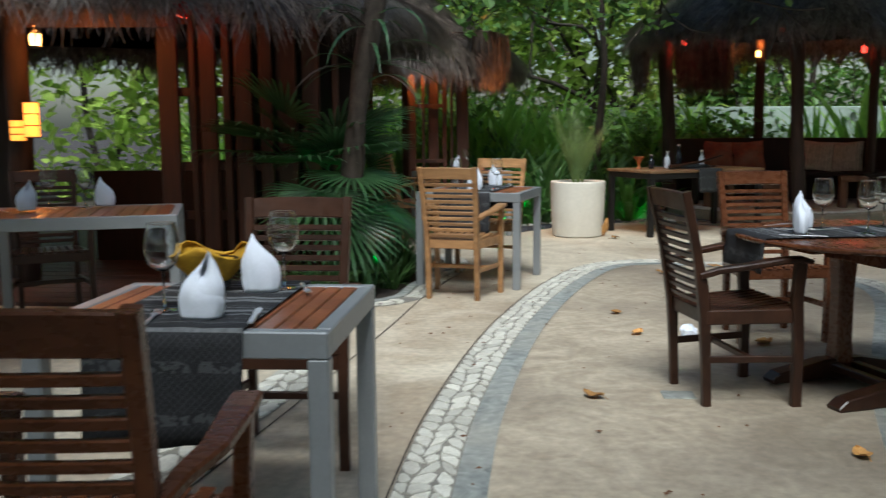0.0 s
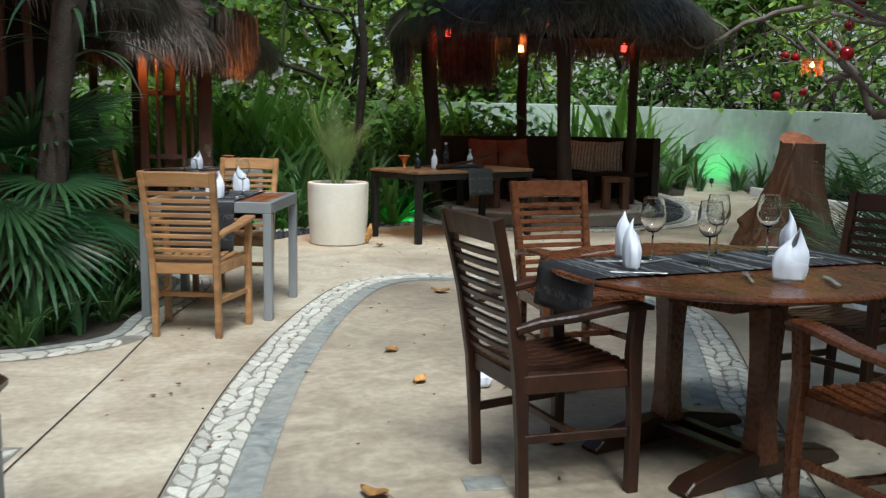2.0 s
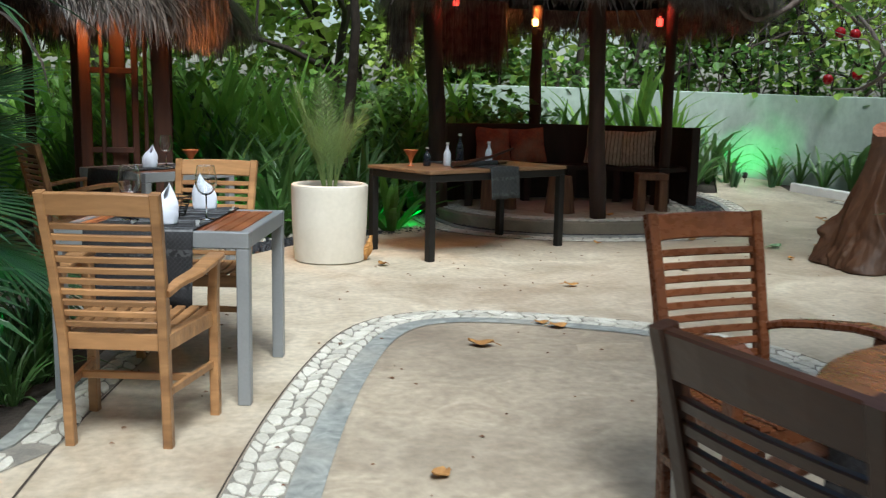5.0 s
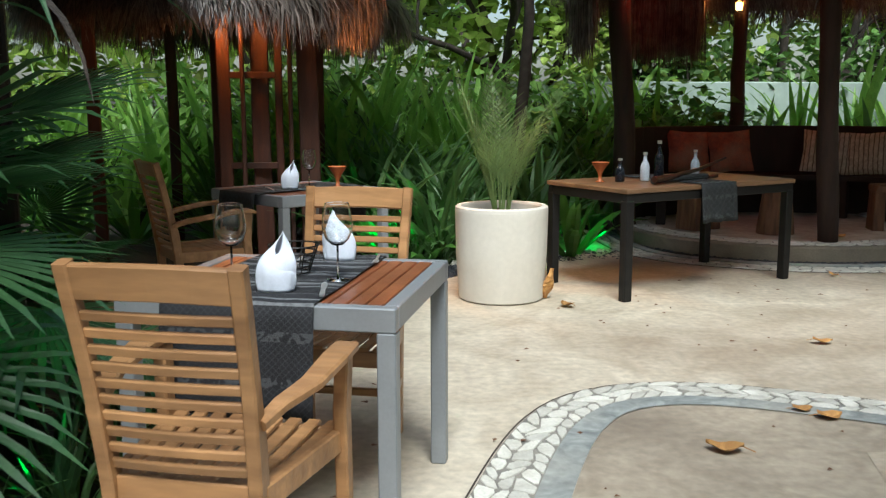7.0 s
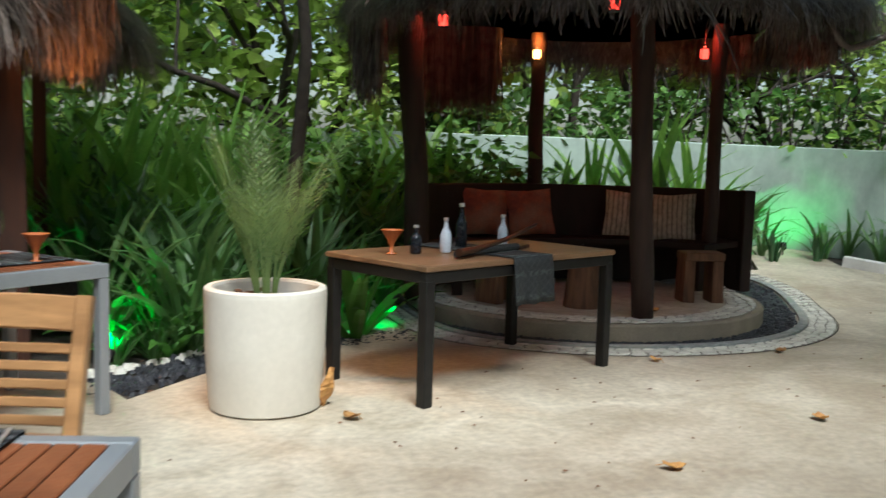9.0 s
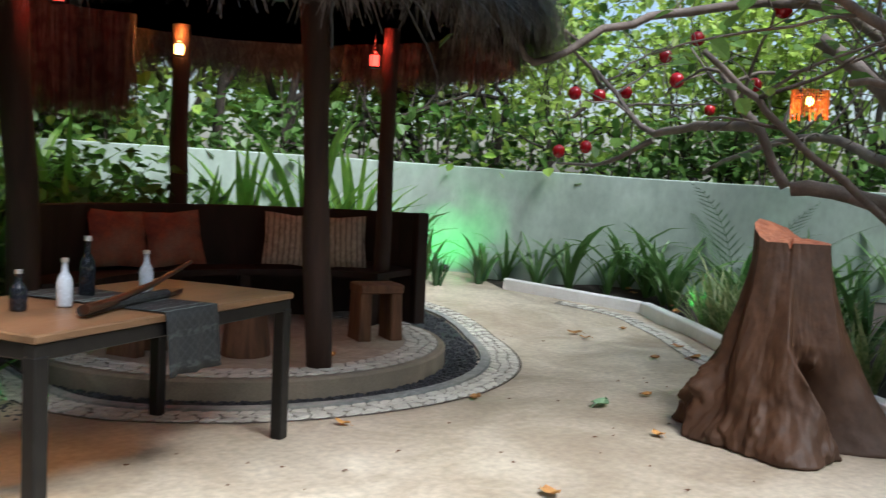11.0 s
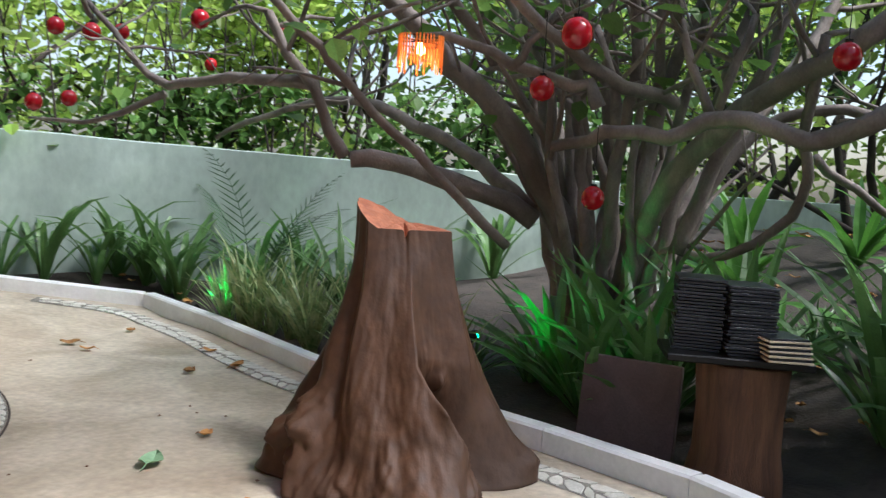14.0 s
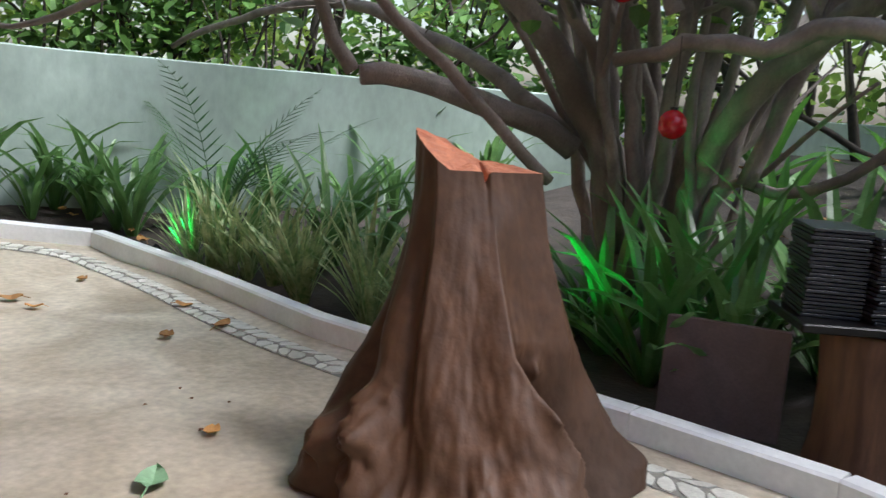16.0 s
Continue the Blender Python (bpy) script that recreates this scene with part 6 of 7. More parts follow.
    limb([(8.0, 9.0, 2.3), (7.3, 9.1, 2.45), (6.5, 9.3, 2.25), (5.9, 9.4, 2.35)], 0.045, 0.018)
    limb([(8.2, 9.05, 1.9), (7.6, 9.4, 1.98), (7.0, 9.75, 2.25), (6.4, 10.2, 2.6), (5.8, 10.9, 2.85)], 0.045, 0.02)
    limb([(8.0, 13.3, 2.3), (7.5, 13.2, 2.55), (6.9, 13.0, 2.9)], 0.025, 0.012)
    limb([(7.3, 7.5, 2.5), (6.7, 7.8, 2.5), (5.9, 8.2, 2.45)], 0.035, 0.015)
    # High limbs out of view, added to carry leaves that only cast shade.
    limb([(8.2, 9.8, 2.7), (8.6, 10.5, 3.3), (9.0, 11.2, 3.7), (9.3, 11.9, 3.9)], 0.05, 0.02)
    limb([(8.0, 9.6, 2.7), (7.0, 9.5, 3.4), (5.8, 9.4, 4.0), (4.0, 9.2, 4.2)], 0.05, 0.02)
    limb([(8.0, 10.0, 2.7), (7.0, 10.2, 3.3), (5.8, 10.5, 3.8), (4.2, 11.0, 4.1)], 0.05, 0.02)
    limb([(8.4, 9.6, 2.7), (9.0, 9.9, 3.4), (9.6, 10.3, 3.8), (10.2, 10.8, 4.0)], 0.05, 0.02)
    limb([(8.2, 10.4, 2.8), (8.3, 11.2, 3.4), (8.4, 12.0, 3.8), (8.3, 12.9, 4.0)], 0.05, 0.02)
    for k in range(9):
        x, y = 8.15 + 0.11 * (k % 5) + 0.03 * k, 8.95 + 0.12 * k
        dx, dy = rng.gauss(0, 0.25), (k - 4) * 0.13 + rng.gauss(0, 0.12)
        limb([(x, y, 0.95), (x + dx * 0.3, y + dy * 0.3, 1.45), (x + dx * 0.6 + rng.gauss(0, 0.04), y + dy * 0.7, 2.05), (x + dx, y + dy + rng.gauss(0, 0.05), 2.85), (x + dx * 1.5, y + dy * 1.4, 3.5)], rng.uniform(0.04, 0.062), 0.026)
    for _ in range(6):
        a = rng.uniform(0, 6.28)
        grow(rng, (8.5 + 0.25 * math.cos(a), 9.42 + 0.25 * math.sin(a), rng.uniform(0.2, 0.9)), (0.45 * math.cos(a) - 0.1, 0.6 * math.sin(a), 1), rng.uniform(1.4, 2.0), rng.uniform(0.03, 0.05), 2, tubes, tips, 0.22, 2, 0.12)
    for pts, rad in tubes:
        part("branch" if rad[0] < 0.09 else "trunk", Mesh().tube(pts, rad, 10 if rad[0] > 0.04 else 6), M_BARK, t, smooth=True)
    tips = [p for p in tips if p.z > 2.0]
    n = 950
    idx = nrng.integers(0, len(tips), n)
    pts = np.array([tips[i] for i in idx]) + nrng.normal(0, 0.22, (n, 3)) + np.array([0, 0, 0.12])
    part("crown", leaves_mesh(pts, 0.15, nrng, roundness=0.5), M_LEAF, t, "round green leaves")
    # Unseen high leaves, added to shade the wall and the pavilion.
    high = [p for p in tips if p.z > 3.2 and (p.y > 10.6 or p.x > 9)]
    idx = nrng.integers(0, len(high), 700)
    pts = np.array([high[i] for i in idx]) + nrng.normal(0, 0.42, (700, 3)) + np.array([0, 0, 0.75])
    over = np.stack([nrng.uniform(2.4, 5.5, 4800), nrng.uniform(8.6, 11.8, 4800), 4.3 + 0.3 * nrng.normal(0, 1, 4800)], 1)
    gap = np.sin(over[:, 0] * 3.1) * np.sin(over[:, 1] * 2.7 + 1)
    pts = np.concatenate([pts, over[gap > -0.45]])
    pts = pts[pts[:, 2] > 3.3]
    part("crown", leaves_mesh(pts, 0.2, nrng, roundness=0.5), M_LEAF, t, "round green leaves")
    return t


garden_tree()


def overhang():
    """A leafy limb reaching over the pavilion from the trees."""
    t = thing("overhanging_tree", pose(0, 0, 0), "leafy tree reaching over the pavilion roof", "tree")
    nrng, rng = np.random.default_rng(91), random.Random(91)
    tubes, tips = [], []
    grow(rng, (1.6, 13.6, -0.1), (0.1, -0.2, 1), 3.4, 0.075, 0, tubes, [], 0.12, 3, 0.1)
    top = tubes[0][0][-1]
    for d in ((0.8, -0.7, 0.15), (0.3, -1, 0.1), (1, -0.2, 0.25), (-0.5, -0.8, 0.2), (-0.9, 0.2, 0.3), (0.9, -1.0, -0.05)):
        grow(rng, top, d, 2.0, 0.06, 2, tubes, tips, 0.3, 3, 0.02)
    for pts, rad in tubes:
        part("branch", Mesh().tube(pts, rad, 6), M_TRUNK, t, smooth=True)
    n = 3800
    idx = nrng.integers(0, len(tips), n)
    pts = np.array([tips[i] for i in idx]) + nrng.normal(0, 0.2, (n, 3))
    pts = pts[(pts[:, 2] > 2.3) & ((pts[:, 2] > 3.1) | (np.hypot(pts[:, 0] - 4.3, pts[:, 1] - 13.3) > 3.3))]
    part("crown", leaves_mesh(pts, 0.14, nrng, roundness=0.5), M_LEAFDARK, t)


overhang()


# ---- lights in the beds ----
GREEN = (0.02, 1.0, 0.13)


def garden_spot(eye, target, energy, angle=90):
    t = thing("garden_spotlight", look(eye, target), "small green garden spotlight in the bed", "spotlight", "green spotlights")
    part("housing", Mesh().lathe([(0.02, 0.06), (0.035, 0.05), (0.04, -0.01), (0.036, -0.012)], 14), M_BLACK, t)
    part("lens", Mesh().lathe([(0.036, -0.006), (0.02, -0.012), (0.0001, -0.014)], 14), M_GREENLENS, t)
    part("stake", Mesh().tube([(0, 0, 0.04), (0, -0.05, 0.06), (0, -0.2, 0.1)], 0.006, 5), M_BLACK, t)
    lamp("green_light", "SPOT", look(Vector(eye) + (Vector(target) - Vector(eye)).normalized() * 0.03, target), energy, GREEN, 0.03, angle)


garden_spot((7.70, 15.30, 0.36), (8.0, 15.76, 1.0), 17, 140)
garden_spot((8.83, 12.86, 0.10), (9.2, 12.6, 0.5), 10)
garden_spot((7.55, 10.05, 0.38), (7.62, 9.55, 0.62), 14, 80)
garden_spot((2.40, 12.55, 0.22), (2.2, 12.7, 0.0), 14, 130)
garden_spot((0.42, 11.78, 0.05), (0.48, 12.15, 0.5), 26, 120)
garden_spot((-0.55, 7.15, 0.12), (-0.65, 7.4, 0.6), 9, 100)
garden_spot((-0.3, 12.6, 0.2), (0.2, 12.9, 0.9), 10)


# ---- things on the tables ----
def napkin(m, group="folded napkins"):
    """A linen napkin rolled into a flat cone: overlapping wraps, a slanting edge and a loose peak."""
    ms = Mesh()

    def sheet(nu, nv, at):
        k = len(ms.v)
        for j in range(nv + 1):
            for i in range(nu + 1):
                ms.v.append(tuple(at(i / nu, j / nv)))
        ms.f += [(k + j * (nu + 1) + i, k + j * (nu + 1) + i + 1, k + (j + 1) * (nu + 1) + i + 1, k + (j + 1) * (nu + 1) + i) for j in range(nv) for i in range(nu)]

    def wrap(u, v):
        a = -1.9 + 8.6 * u
        h = 0.120 + 0.052 * math.exp(-((u - 0.34) / 0.17) ** 2) + 0.010 * math.sin(a * 0.9) - 0.035 * max(0, u - 0.7) / 0.3
        z = h * v
        q = z / 0.2
        g = (0.86 + 0.10 * u) * (0.86 + 0.62 * q - 1.28 * q * q * q)
        g *= (1 - 0.82 * v ** 5) * (1 + 0.035 * math.sin(a * 4 + 5 * v) + 0.02 * math.sin(a * 9 + 2))
        lean = 0.030 * q * q
        return Vector((0.064 * g * math.cos(a) + lean, 0.036 * g * math.sin(a) - 0.4 * lean, z))

    sheet(64, 12, wrap)
    ob = solid("napkin", ms, M_CLOTH, "white linen napkin rolled to stand with a loose peak", "napkin", group, smooth=True, m=m)
    sm = ob.modifiers.new("thickness", "SOLIDIFY")
    sm.thickness = 0.0022
    return ob


def wine_glass(m):
    t = thing("wine_glass", m, "clear stemmed wine glass", "wine glass", "wine glasses")
    part("bowl", Mesh().lathe([(0.0035, 0.108), (0.018, 0.111), (0.036, 0.128), (0.047, 0.155), (0.0485, 0.172), (0.045, 0.205), (0.0384, 0.2395), (0.038, 0.2414), (0.0376, 0.2418), (0.0372, 0.2414), (0.0376, 0.2395), (0.0442, 0.205), (0.0477, 0.172), (0.0462, 0.156), (0.0352, 0.130), (0.017, 0.1135), (0.0001, 0.112)], 28), M_GLASS, t, smooth=True)
    part("stem", Mesh().lathe([(0.0045, 0.004), (0.0032, 0.05), (0.0035, 0.108)], 10), M_GLASS, t, smooth=True)
    part("foot", Mesh().lathe([(0.037, 0), (0.037, 0.002), (0.006, 0.005), (0.0001, 0.005)], 24), M_GLASS, t, smooth=True)
    return t


def knife(m):
    ms = Mesh().sweep([(0, -0.10, 0.003), (0, -0.09, 0.004), (0, 0.01, 0.004), (0, 0.02, 0.003), (0, 0.09, 0.0025), (0, 0.11, 0.002)], [(0.006, 0.002, 0.001), (0.008, 0.003, 0.001), (0.006, 0.003, 0.001), (0.009, 0.001, 0.0005), (0.010, 0.001, 0.0005), (0.003, 0.001, 0.0005)], side=(1, 0, 0))
    return solid("knife", ms, M_STEEL, "steel table knife laid on the runner", "knife", "cutlery", m=m)


def fork(m):
    ms = Mesh().sweep([(0, -0.10, 0.003), (0, 0.02, 0.004), (0, 0.04, 0.006), (0, 0.06, 0.004)], [(0.006, 0.0018, 0.001), (0.004, 0.002, 0.001), (0.01, 0.0015, 0.0008), (0.012, 0.0012, 0.0006)], side=(1, 0, 0))
    for x in (-0.009, -0.003, 0.003, 0.009):
        ms.sweep([(x, 0.06, 0.004), (x, 0.10, 0.007)], (0.0014, 0.0008, 0.0003), side=(1, 0, 0))
    return solid("fork", ms, M_STEEL, "steel table fork laid on the runner", "fork", "cutlery", m=m)


ZT = 0.760


class Set:
    """Repeats of the small table things: built once, then copied."""
    made = {}

    @classmethod
    def put(cls, kind, builder, m):
        if kind not in cls.made:
            cls.made[kind] = builder(m)
        else:
            copy_thing(cls.made[kind], m)


def cover(table, x, y, turn, glass=(0.1, 0.12), cutlery=True):
    """One place laid on a table: napkin, glass, knife and fork."""
    base = table @ pose(x, y, ZT, 0, 0, turn)
    Set.put("napkin", napkin, base)
    if glass:
        Set.put("glass", wine_glass, base @ pose(glass[0], glass[1], 0))
    if cutlery:
        Set.put("knife", knife, base @ pose(0.14, 0.0, 0))
        Set.put("fork", fork, base @ pose(-0.13, 0.0, 0))


cover(T1, 0.024, -0.27, 15, (-0.15, 0.17))
cover(T1, 0.054, 0.29, 190, None)
Set.put("glass", wine_glass, T1 @ pose(0.155, -0.07, ZT))
cover(T0, 0.04, -0.24, 10, (-0.12, 0.12))
cover(T0, 0.09, 0.16, 200, (-0.07, -0.04))
cover(T2, -0.32, 0.05, 30, (0.18, 0.12))
cover(T2, 0.10, 0.22, 180, (0.1, 0.1), False)
cover(T3, -0.12, -0.06, -20, (0.16, 0.10))
RTO = pose(0, 0, 0)
cover(RTO, 1.89, 4.22, 80, None)
cover(RTO, 1.97, 4.46, 120, (-0.10, -0.02))
cover(RTO, 2.34, 3.93, -20, None)
cover(RTO, 2.70, 4.55, 250, (0.05, -0.09))
Set.put("glass", wine_glass, pose(2.19, 4.22, ZT))
Set.put("glass", wine_glass, pose(2.37, 4.52, ZT))


def wire_basket(m):
    t = thing("wire_basket", m, "dark coiled wire bread basket on the table", "basket")
    for k in range(5):
        a = [2 * math.pi * i / 24 for i in range(25)]
        r = 0.05 + 0.008 * k
        part("ring", Mesh().tube([(r * math.cos(x), r * math.sin(x), 0.005 + 0.022 * k) for x in a], 0.003, 5, caps=False), M_BLACK, t)
    for k in range(8):
        a = 2 * math.pi * k / 8
        part("strut", Mesh().tube([(0.05 * math.cos(a), 0.05 * math.sin(a), 0.004), (0.082 * math.cos(a), 0.082 * math.sin(a), 0.095)], 0.0025, 5), M_BLACK, t)
    return t


wire_basket(T1 @ pose(-0.02, 0.02, ZT))
bb = wire_basket(T0 @ pose(-0.08, 0.20, ZT))
bb["label"] = "dark wire basket holding a yellow cloth"
cloth = Mesh()
for j in range(13):
    for i in range(24):
        a, v = 2 * math.pi * i / 24, j / 12
        r = 0.045 + 0.075 * math.sin(v * 2.2) * (1 + 0.16 * math.sin(5 * a + 1) + 0.08 * math.sin(11 * a))
        cloth.v.append((r * math.cos(a), r * math.sin(a), 0.02 + 0.10 * math.sin(min(v, 0.8) * 1.9) + 0.025 * math.sin(3 * a) * v))
cloth.f = [(j * 24 + i, j * 24 + (i + 1) % 24, j * 24 + 24 + (i + 1) % 24, j * 24 + 24 + i) for j in range(12) for i in range(24)]
cl = solid("bread_cloth", cloth, M_YELLOW, "crumpled mustard yellow cloth in the wire basket", "cloth", smooth=True, m=T0 @ pose(-0.08, 0.20, ZT))
cm = cl.modifiers.new("thickness", "SOLIDIFY")
cm.thickness = 0.004


def cup(m):
    return solid("sauce_cup", Mesh().lathe([(0.03, 0), (0.03, 0.006), (0.012, 0.012), (0.012, 0.05), (0.03, 0.09), (0.06, 0.135), (0.064, 0.14), (0.058, 0.138), (0.026, 0.09), (0.0001, 0.07)], 20, wob=lambda a, z: 1 + 0.08 * math.sin(5 * a) * (z > 0.1)), M_TERRACOTTA,
                 "flared orange terracotta cup on a stem", "cup", "terracotta cups", smooth=True, m=m)


Set.put("cup", cup, pose(0.18, 10.64, 0.752))
Set.put("cup", cup, TB @ pose(-0.60, 0.10, 0.752))


def bottle(m, glass, label, h=0.22, r=0.032):
    t = thing("bottle", m, label, "bottle", "bottles on the display table")
    part("body", Mesh().lathe([(r * 0.9, 0), (r, 0.006), (r, h * 0.5), (r * 0.85, h * 0.6), (r * 0.4, h * 0.74), (r * 0.36, h * 0.95), (r * 0.45, h * 0.96), (r * 0.42, h), (0.0001, h)], 18), glass, t, smooth=True)
    part("cap", Mesh().lathe([(r * 0.47, h * 0.93), (r * 0.47, h + 0.004), (0.0001, h + 0.005)], 14), M_STEEL, t)
    return t


bottle(TB @ pose(-0.46, 0.05, 0.752), M_DARKGLASS, "small dark glass bottle on the display table", 0.16, 0.034)
bottle(TB @ pose(-0.27, 0.00, 0.752), M_PALEGLASS, "pale frosted bottle on the display table", 0.2, 0.033)
bottle(TB @ pose(0.02, 0.16, 0.752), M_DARKGLASS, "dark wine bottle with a pale label", 0.27, 0.036)
bottle(TB @ pose(0.28, 0.05, 0.752), M_PALEGLASS, "pale frosted bottle on the display table", 0.2, 0.033)
solid("rolled_mat", Mesh().tube([(-0.32, 0, 0), (0, 0.004, 0.002), (0.32, 0, 0)], [0.022, 0.024, 0.022], 12), M_RUNNERX, "dark rolled place mat on the display table", "place mat", m=TB @ pose(-0.12, -0.20, 0.776, 0, 0, 10))
solid("wooden_staff", Mesh().tube([(-0.5, 0, 0), (-0.3, 0, 0.004), (0.1, 0, 0.035), (0.55, 0.01, 0.10)], [0.022, 0.018, 0.014, 0.010], 10), M_BROWN, "dark carved wooden staff lying on the display table", "staff", m=TB @ pose(0.02, -0.16, 0.79, 0, 0, 16))
solid("leaflet_pile", Mesh().box((0, 0, 0.012), (0.16, 0.11, 0.02), b=0.002), M_BROWN, "small dark box on the display table", "box", m=TB @ pose(0.30, -0.05, 0.754, 0, 0, 20))

# ---- log with menus, slab ----
log = thing("log_pedestal", pose(6.74, 8.48, 0.025), "upright barked log carrying a tray of menus", "log")
part("bark", Mesh().lathe([(0.228, -0.12), (0.222, 0.0), (0.203, 0.1), (0.200, 0.3), (0.212, 0.46), (0.217, 0.525), (0.208, 0.535), (0.190, 0.536)], 48,
     wob=lambda a, z: 1 + 0.035 * math.sin(5 * a) + 0.025 * math.sin(9 * a + z * 3) + 0.02 * noise.noise((math.cos(a) * 6, math.sin(a) * 6, z * 5)) + 0.012 * noise.noise((math.cos(a) * 17, math.sin(a) * 17, z * 4))), M_LOG, log, smooth=True)
part("cut_top", Mesh().lathe([(0.192, 0.533), (0.186, 0.541), (0.09, 0.5415), (0.0001, 0.542)], 48, wob=lambda a, z: 1 + 0.035 * math.sin(5 * a) + 0.025 * math.sin(9 * a + 1.6)), M_CUT, log, "sawn pale top")
solid("menu_tray", Mesh().box((0, 0, 0.02), (0.42, 0.66, 0.035), b=0.006), M_BLACK, "black tray on the log", "tray", m=pose(6.71, 8.54, 0.567, 0, 0, 12))
rngm = random.Random(3)
for bx, by, turn, count in ((0.02, 0.16, 8, 22), (0.0, -0.06, 14, 21)):
    pile = thing("menu_pile", pose(6.71, 8.56, 0.6045) @ pose(bx, by, 0, 0, 0, turn), "stack of black leatherette menus", "menu pile", "stacked menus")
    for k in range(count):
        part("menu", Mesh().box((rngm.gauss(0, 0.004), rngm.gauss(0, 0.004), 0.008 + k * 0.0155), (0.30, 0.22, 0.0125), pose(0, 0, 0, 0, 0, rngm.gauss(0, 1.2)).to_3x3(), b=0.002), M_MENU, pile)
boards = thing("board_pile", pose(6.71, 8.56, 0.6045) @ pose(-0.09, -0.235, 0, 0, 0, 20), "fanned stack of pale wooden clipboards", "clipboards")
for k in range(5):
    part("board", Mesh().box((0.004 * k, 0.006 * k, 0.012 + k * 0.022), (0.27, 0.2, 0.009), pose(0, 0, 0, 0, 0, 2 * k - 4).to_3x3(), b=0.001), M_BOARD, boards)
    part("cover", Mesh().box((0.004 * k, 0.006 * k, 0.0215 + k * 0.022), (0.255, 0.185, 0.010), pose(0, 0, 0, 0, 0, 2 * k - 4).to_3x3(), b=0.001), M_MENU, boards)
part("clip", Mesh().tube([(0.06, 0.07, 0.12), (0.06, 0.07, 0.15)], 0.014, 10), M_STEEL, boards)
solid("stone_slab", Mesh().box((0, 0, 0.22), (0.055, 0.52, 0.48), b=0.006), M_SLABRED, "dark red-brown slab standing on edge in the bed", "slab", m=pose(6.96, 9.04, -0.005, 0, 8, -10))


# ---- hanging globes and the stick lantern ----
def globe(m, r=0.066):
    t = thing("glass_globe", m, "ribbed red glass globe hanging from the tree", "globe", "hanging red globes")
    part("glass", Mesh().lathe([(r * 0.25, -r), (r * 0.7, -r * 0.78), (r * 0.97, -r * 0.35), (r, 0), (r * 0.95, r * 0.4), (r * 0.68, r * 0.78), (r * 0.35, r), (0.0001, r * 1.02)], 20, wob=lambda a, z: 1 + 0.02 * math.cos(10 * a)), M_REDGLASS, t, smooth=True)
    part("collar", Mesh().lathe([(r * 0.3, r * 0.97), (r * 0.3, r * 1.2), (0.0001, r * 1.22)], 12), M_BLACK, t)
    part("cord", Mesh().tube([(0, 0, r * 1.2), (0.01, 0, r * 3), (0, 0, r * 6)], 0.003, 4), M_BLACK, t)
    return t


GLOBES = [(6.0, 9.26, 1.96), (6.98, 9.62, 1.83), (7.30, 9.36, 1.27), (7.74, 12.24, 2.30), (8.26, 12.45, 2.74), (8.44, 12.95, 2.64), (10.6, 14.0, 2.33), (7.86, 13.57, 2.26), (7.8, 13.19, 2.21), (8.55, 13.52, 2.33),
          (7.87, 13.76, 1.69), (8.34, 13.84, 1.76), (7.22, 10.92, 2.68), (6.84, 8.16, 2.01), (8.86, 12.22, 2.37), (6.92, 8.88, 2.57)]
for k, p in enumerate(GLOBES):
    Set.put("globe", globe, pose(*p))
Set.put("globe", globe, pose(-1.77, 6.43, 2.12) @ Matrix.Scale(1.25, 4))


def stick_lantern(m):
    t = thing("stick_lantern", m, "hanging orange lantern of thin bamboo sticks", "lantern")
    rng = random.Random(8)
    n = 40
    for k in range(n):
        if k % 7 == 6:
            continue
        a = 2 * math.pi * k / n
        r = 0.125
        z = -0.05 - 0.075 * rng.random() * (1 if k % 3 else 1.5)
        part("stick", Mesh().tube([(r * math.cos(a), r * math.sin(a), 0.08), (r * math.cos(a), r * math.sin(a), z)], 0.0045, 5), M_LANTERN, t)
    for z in (0.07, 0.03):
        part("hoop", Mesh().tube([(0.118 * math.cos(2 * math.pi * i / 24), 0.118 * math.sin(2 * math.pi * i / 24), z) for i in range(25)], 0.004, 5, caps=False), M_HUTWOOD, t)
    part("bulb", Mesh().lathe([(0.0001, -0.03), (0.024, -0.015), (0.028, 0.005), (0.016, 0.03), (0.014, 0.045)], 14), M_BULB, t)
    part("cord", Mesh().tube([(0, 0, 0.04), (0, 0.01, 0.25), (0, 0, 0.5)], 0.003, 4), M_BLACK, t)
    lamp("lantern_light", "POINT", m @ pose(0, 0, -0.06), 3, ORANGE, 0.03)


stick_lantern(pose(6.09, 9.98, 1.89) @ Matrix.Scale(0.8, 4))


# ---- fallen leaves and a dropped napkin ----
def fallen_leaf(m, material=None, big=1.0, label="curled yellow-brown leaf fallen on the floor"):
    ms = Mesh()
    n = 9
    for i in range(n):
        u = i / (n - 1)
        w = 0.036 * math.sin(math.pi * min(1, 0.08 + u * 0.92)) ** 0.7
        for s in (-1, 0, 1):
            ms.v.append(((u - 0.5) * 0.105, s * w, 0.004 + 0.010 * abs(s) + 0.012 * (2 * u - 1) ** 2 + 0.003 * math.sin(u * 9 + s)))
    ms.f = [(i * 3 + k, i * 3 + 3 + k, i * 3 + 4 + k, i * 3 + 1 + k) for i in range(n - 1) for k in range(2)]
    ms.sweep([(-0.052, 0, 0.016), (-0.085, 0.006, 0.006)], (0.0015, 0.0015, 0.0005), side=(0, 1, 0))
    return solid("fallen_leaf", ms, material or M_DRYLEAF, label, "leaf", "fallen leaves", m=m)


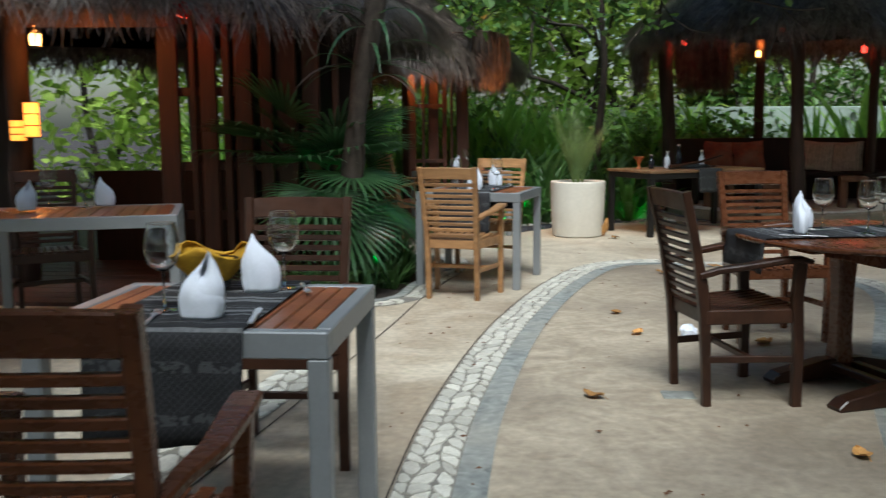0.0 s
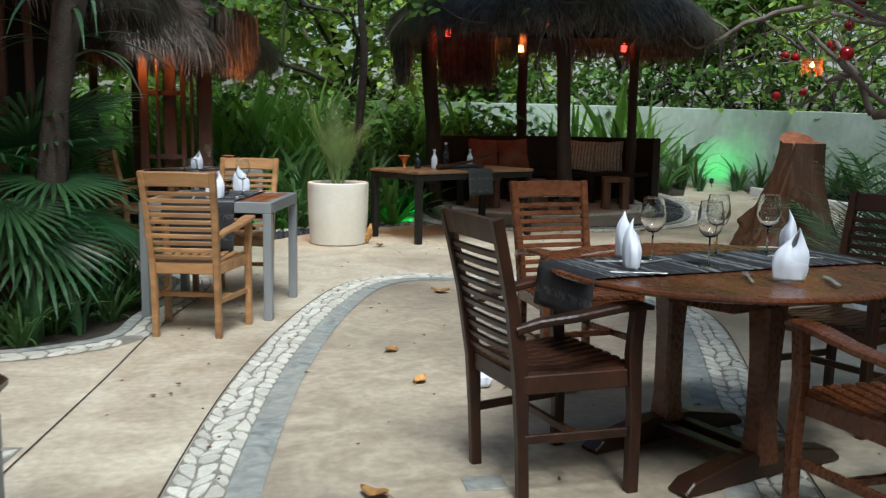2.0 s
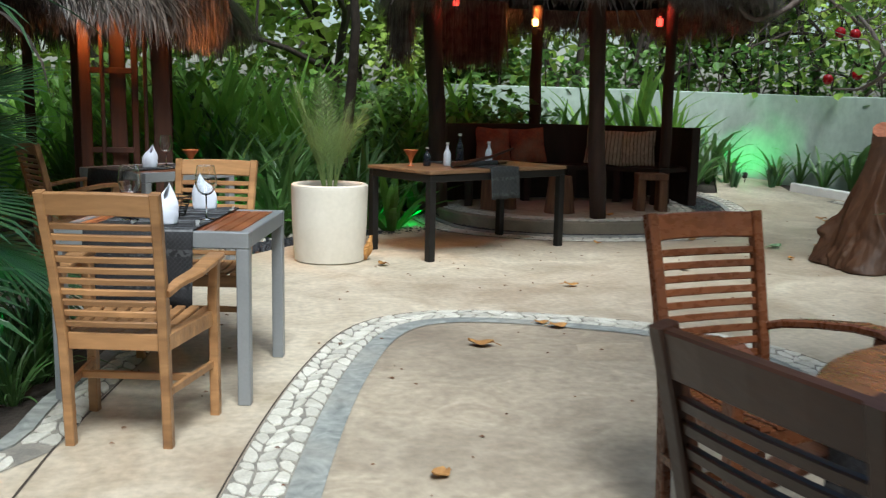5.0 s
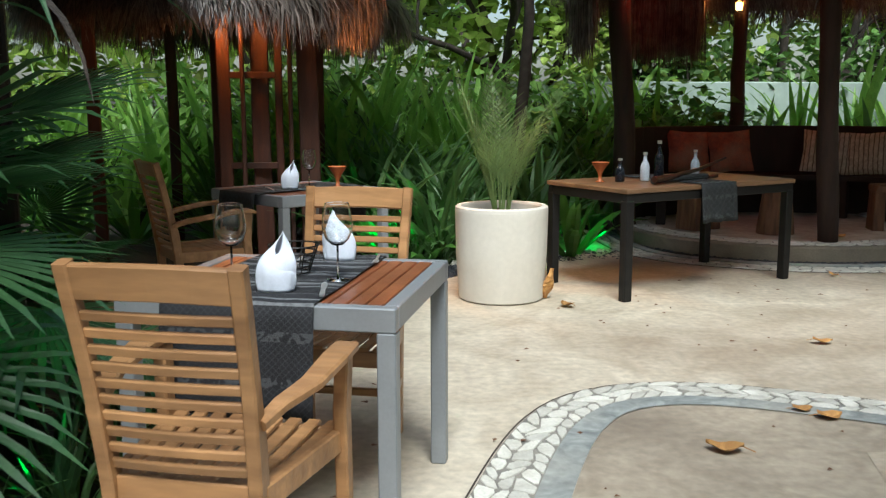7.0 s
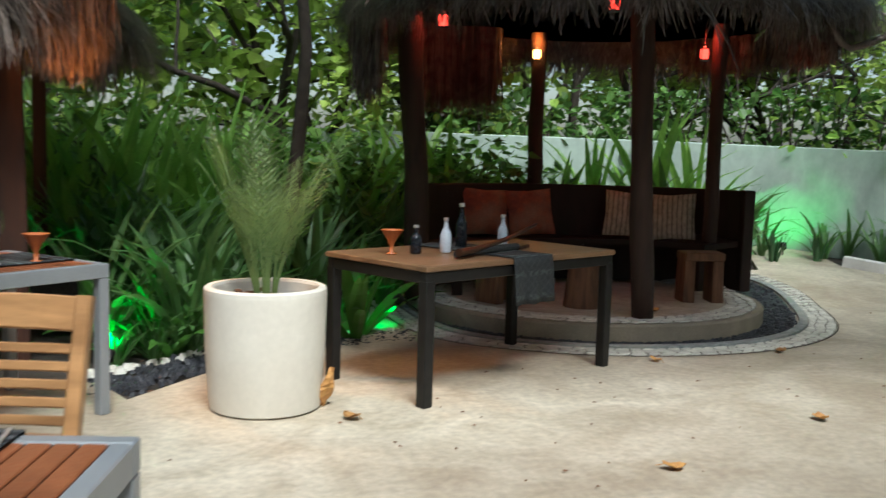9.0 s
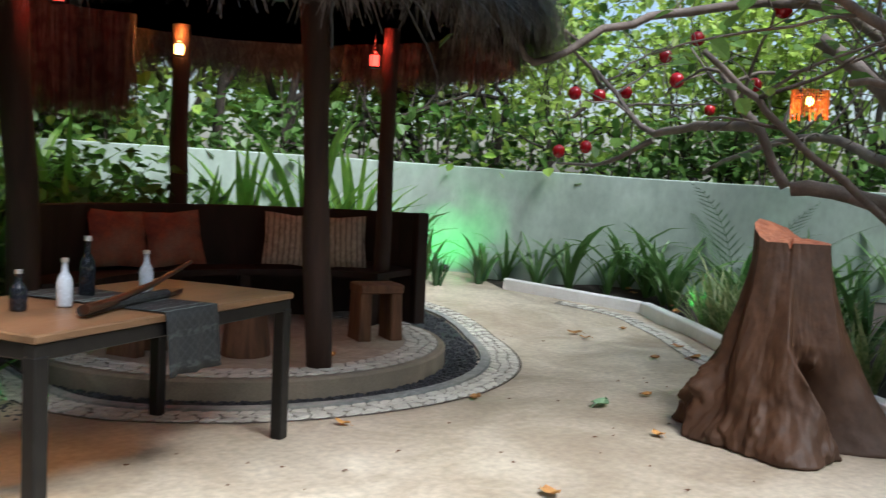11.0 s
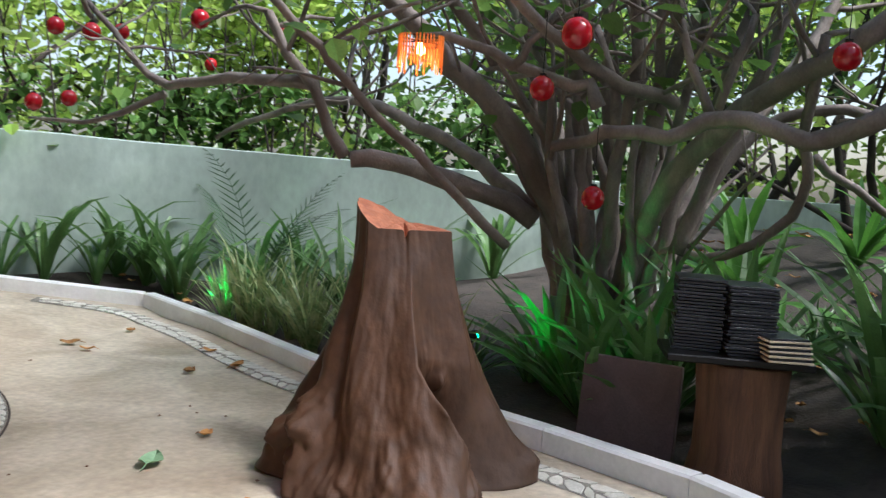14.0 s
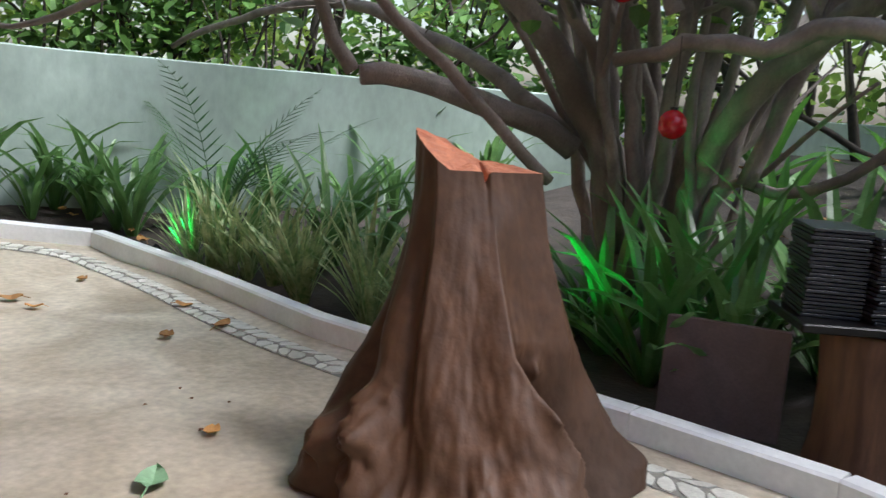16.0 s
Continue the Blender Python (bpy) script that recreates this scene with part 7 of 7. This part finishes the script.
LEAVES = [(1.246, 6.052), (1.317, 5.44), (0.945, 4.086), (1.829, 7.755), (3.86, 11.25), (4.06, 9.84), (1.669, 10.288), (4.9, 11.37), (7.26, 12.68), (5.98, 10.92), (7.7, 12.01), (7.08, 11.76), (7.4, 11.61), (5.27, 10.24),
          (8.34, 14.44), (2.317, 8.197), (2.389, 8.10), (2.0, 5.2), (4.4, 12.3), (1.90, 3.36), (2.9, 9.3), (7.35, 12.9), (6.75, 9.2), (8.0, 12.9)]
rngl = random.Random(17)
proto = None
litter_bed = [(rngl.uniform(9.3, 12.6), rngl.uniform(6.9, 9.0)) for _ in range(34)] + [(rngl.uniform(7.0, 8.2), rngl.uniform(7.2, 8.6)) for _ in range(9)] + [(rngl.uniform(8.6, 9.6), rngl.uniform(12.6, 14.2)) for _ in range(8)]
for k, (x, y) in enumerate(LEAVES + [(x, y) for x, y in litter_bed]):
    z = 0.009 + rise(x, y) + (0.135 if (x, y) == (4.4, 12.3) else 0)
    m = pose(x, y, z, rngl.uniform(-6, 6), rngl.uniform(-6, 6), rngl.uniform(0, 360)) @ Matrix.Scale(rngl.uniform(0.75, 1.35), 4)
    if proto is None:
        proto = fallen_leaf(m)
    else:
        copy_thing(proto, m).matrix_world = m
fallen_leaf(pose(5.50, 10.88, 0.006, 0, 0, 20) @ Matrix.Scale(1.5, 4), M_GREENLEAF, label="flat green leaf fallen on the floor")


def litter():
    """Specks of leaf and soil on the concrete."""
    rng = random.Random(44)
    m = Mesh()
    for _ in range(420):
        x, y = rng.uniform(-0.2, 8), rng.uniform(2.5, 13)
        if x > 5.4 + 0.25 * (y - 7) or (x - PC.x) ** 2 + (y - PC.y) ** 2 < 4.6:
            continue
        r = rng.uniform(0.004, 0.016)
        a = rng.uniform(0, 6.28)
        m.add([(x + r * math.cos(a + 2.1 * k) * (1 if k else 1.8), y + r * math.sin(a + 2.1 * k), 0.010 + rise(x, y)) for k in range(3)] + [(x, y, 0.016 + rise(x, y))], [(0, 1, 3), (1, 2, 3), (2, 0, 3)])
    solid("floor_litter", m, M_LOG, "dark specks of leaf litter on the concrete", "litter", kind="stuff")


litter()
crumple = Mesh()
for j in range(9):
    for i in range(14):
        a, v = 2 * math.pi * i / 14, j / 8 * math.pi
        r = 0.05 * (1 + 0.35 * noise.noise((math.cos(a) * 2.2, math.sin(a) * 2.2, v * 2)))
        crumple.v.append((r * math.sin(v) * math.cos(a), r * math.sin(v) * math.sin(a), 0.042 + 0.9 * r * math.cos(v)))
crumple.f = [(j * 14 + i, j * 14 + (i + 1) % 14, j * 14 + 14 + (i + 1) % 14, j * 14 + 14 + i) for j in range(8) for i in range(14)]
solid("crumpled_napkin", crumple, M_CLOTH, "crumpled white paper napkin on the floor", "napkin", m=pose(1.60, 5.32, 0.004))


# a large dry leaf leaning on the planter
big = Mesh()
for j in range(9):
    v = j / 8
    for i in range(5):
        u = i / 2 - 1
        w = 0.055 * math.sin(math.pi * (0.08 + 0.9 * v)) * (1 + 0.2 * math.sin(11 * v + 2 * u))
        big.v.append((u * w, 0.03 * u * u + 0.06 * (1 - v) ** 2 + 0.012 * math.sin(9 * v + 3 * u), 0.21 * v))
big.f = [(j * 5 + i, j * 5 + i + 1, j * 5 + 6 + i, j * 5 + 5 + i) for j in range(8) for i in range(4)]
solid("dry_leaf", big, M_DRYLEAF, "large curled brown leaf leaning on the planter", "leaf", m=pose(1.61, 10.50, 0.006, 0, 0, 40))
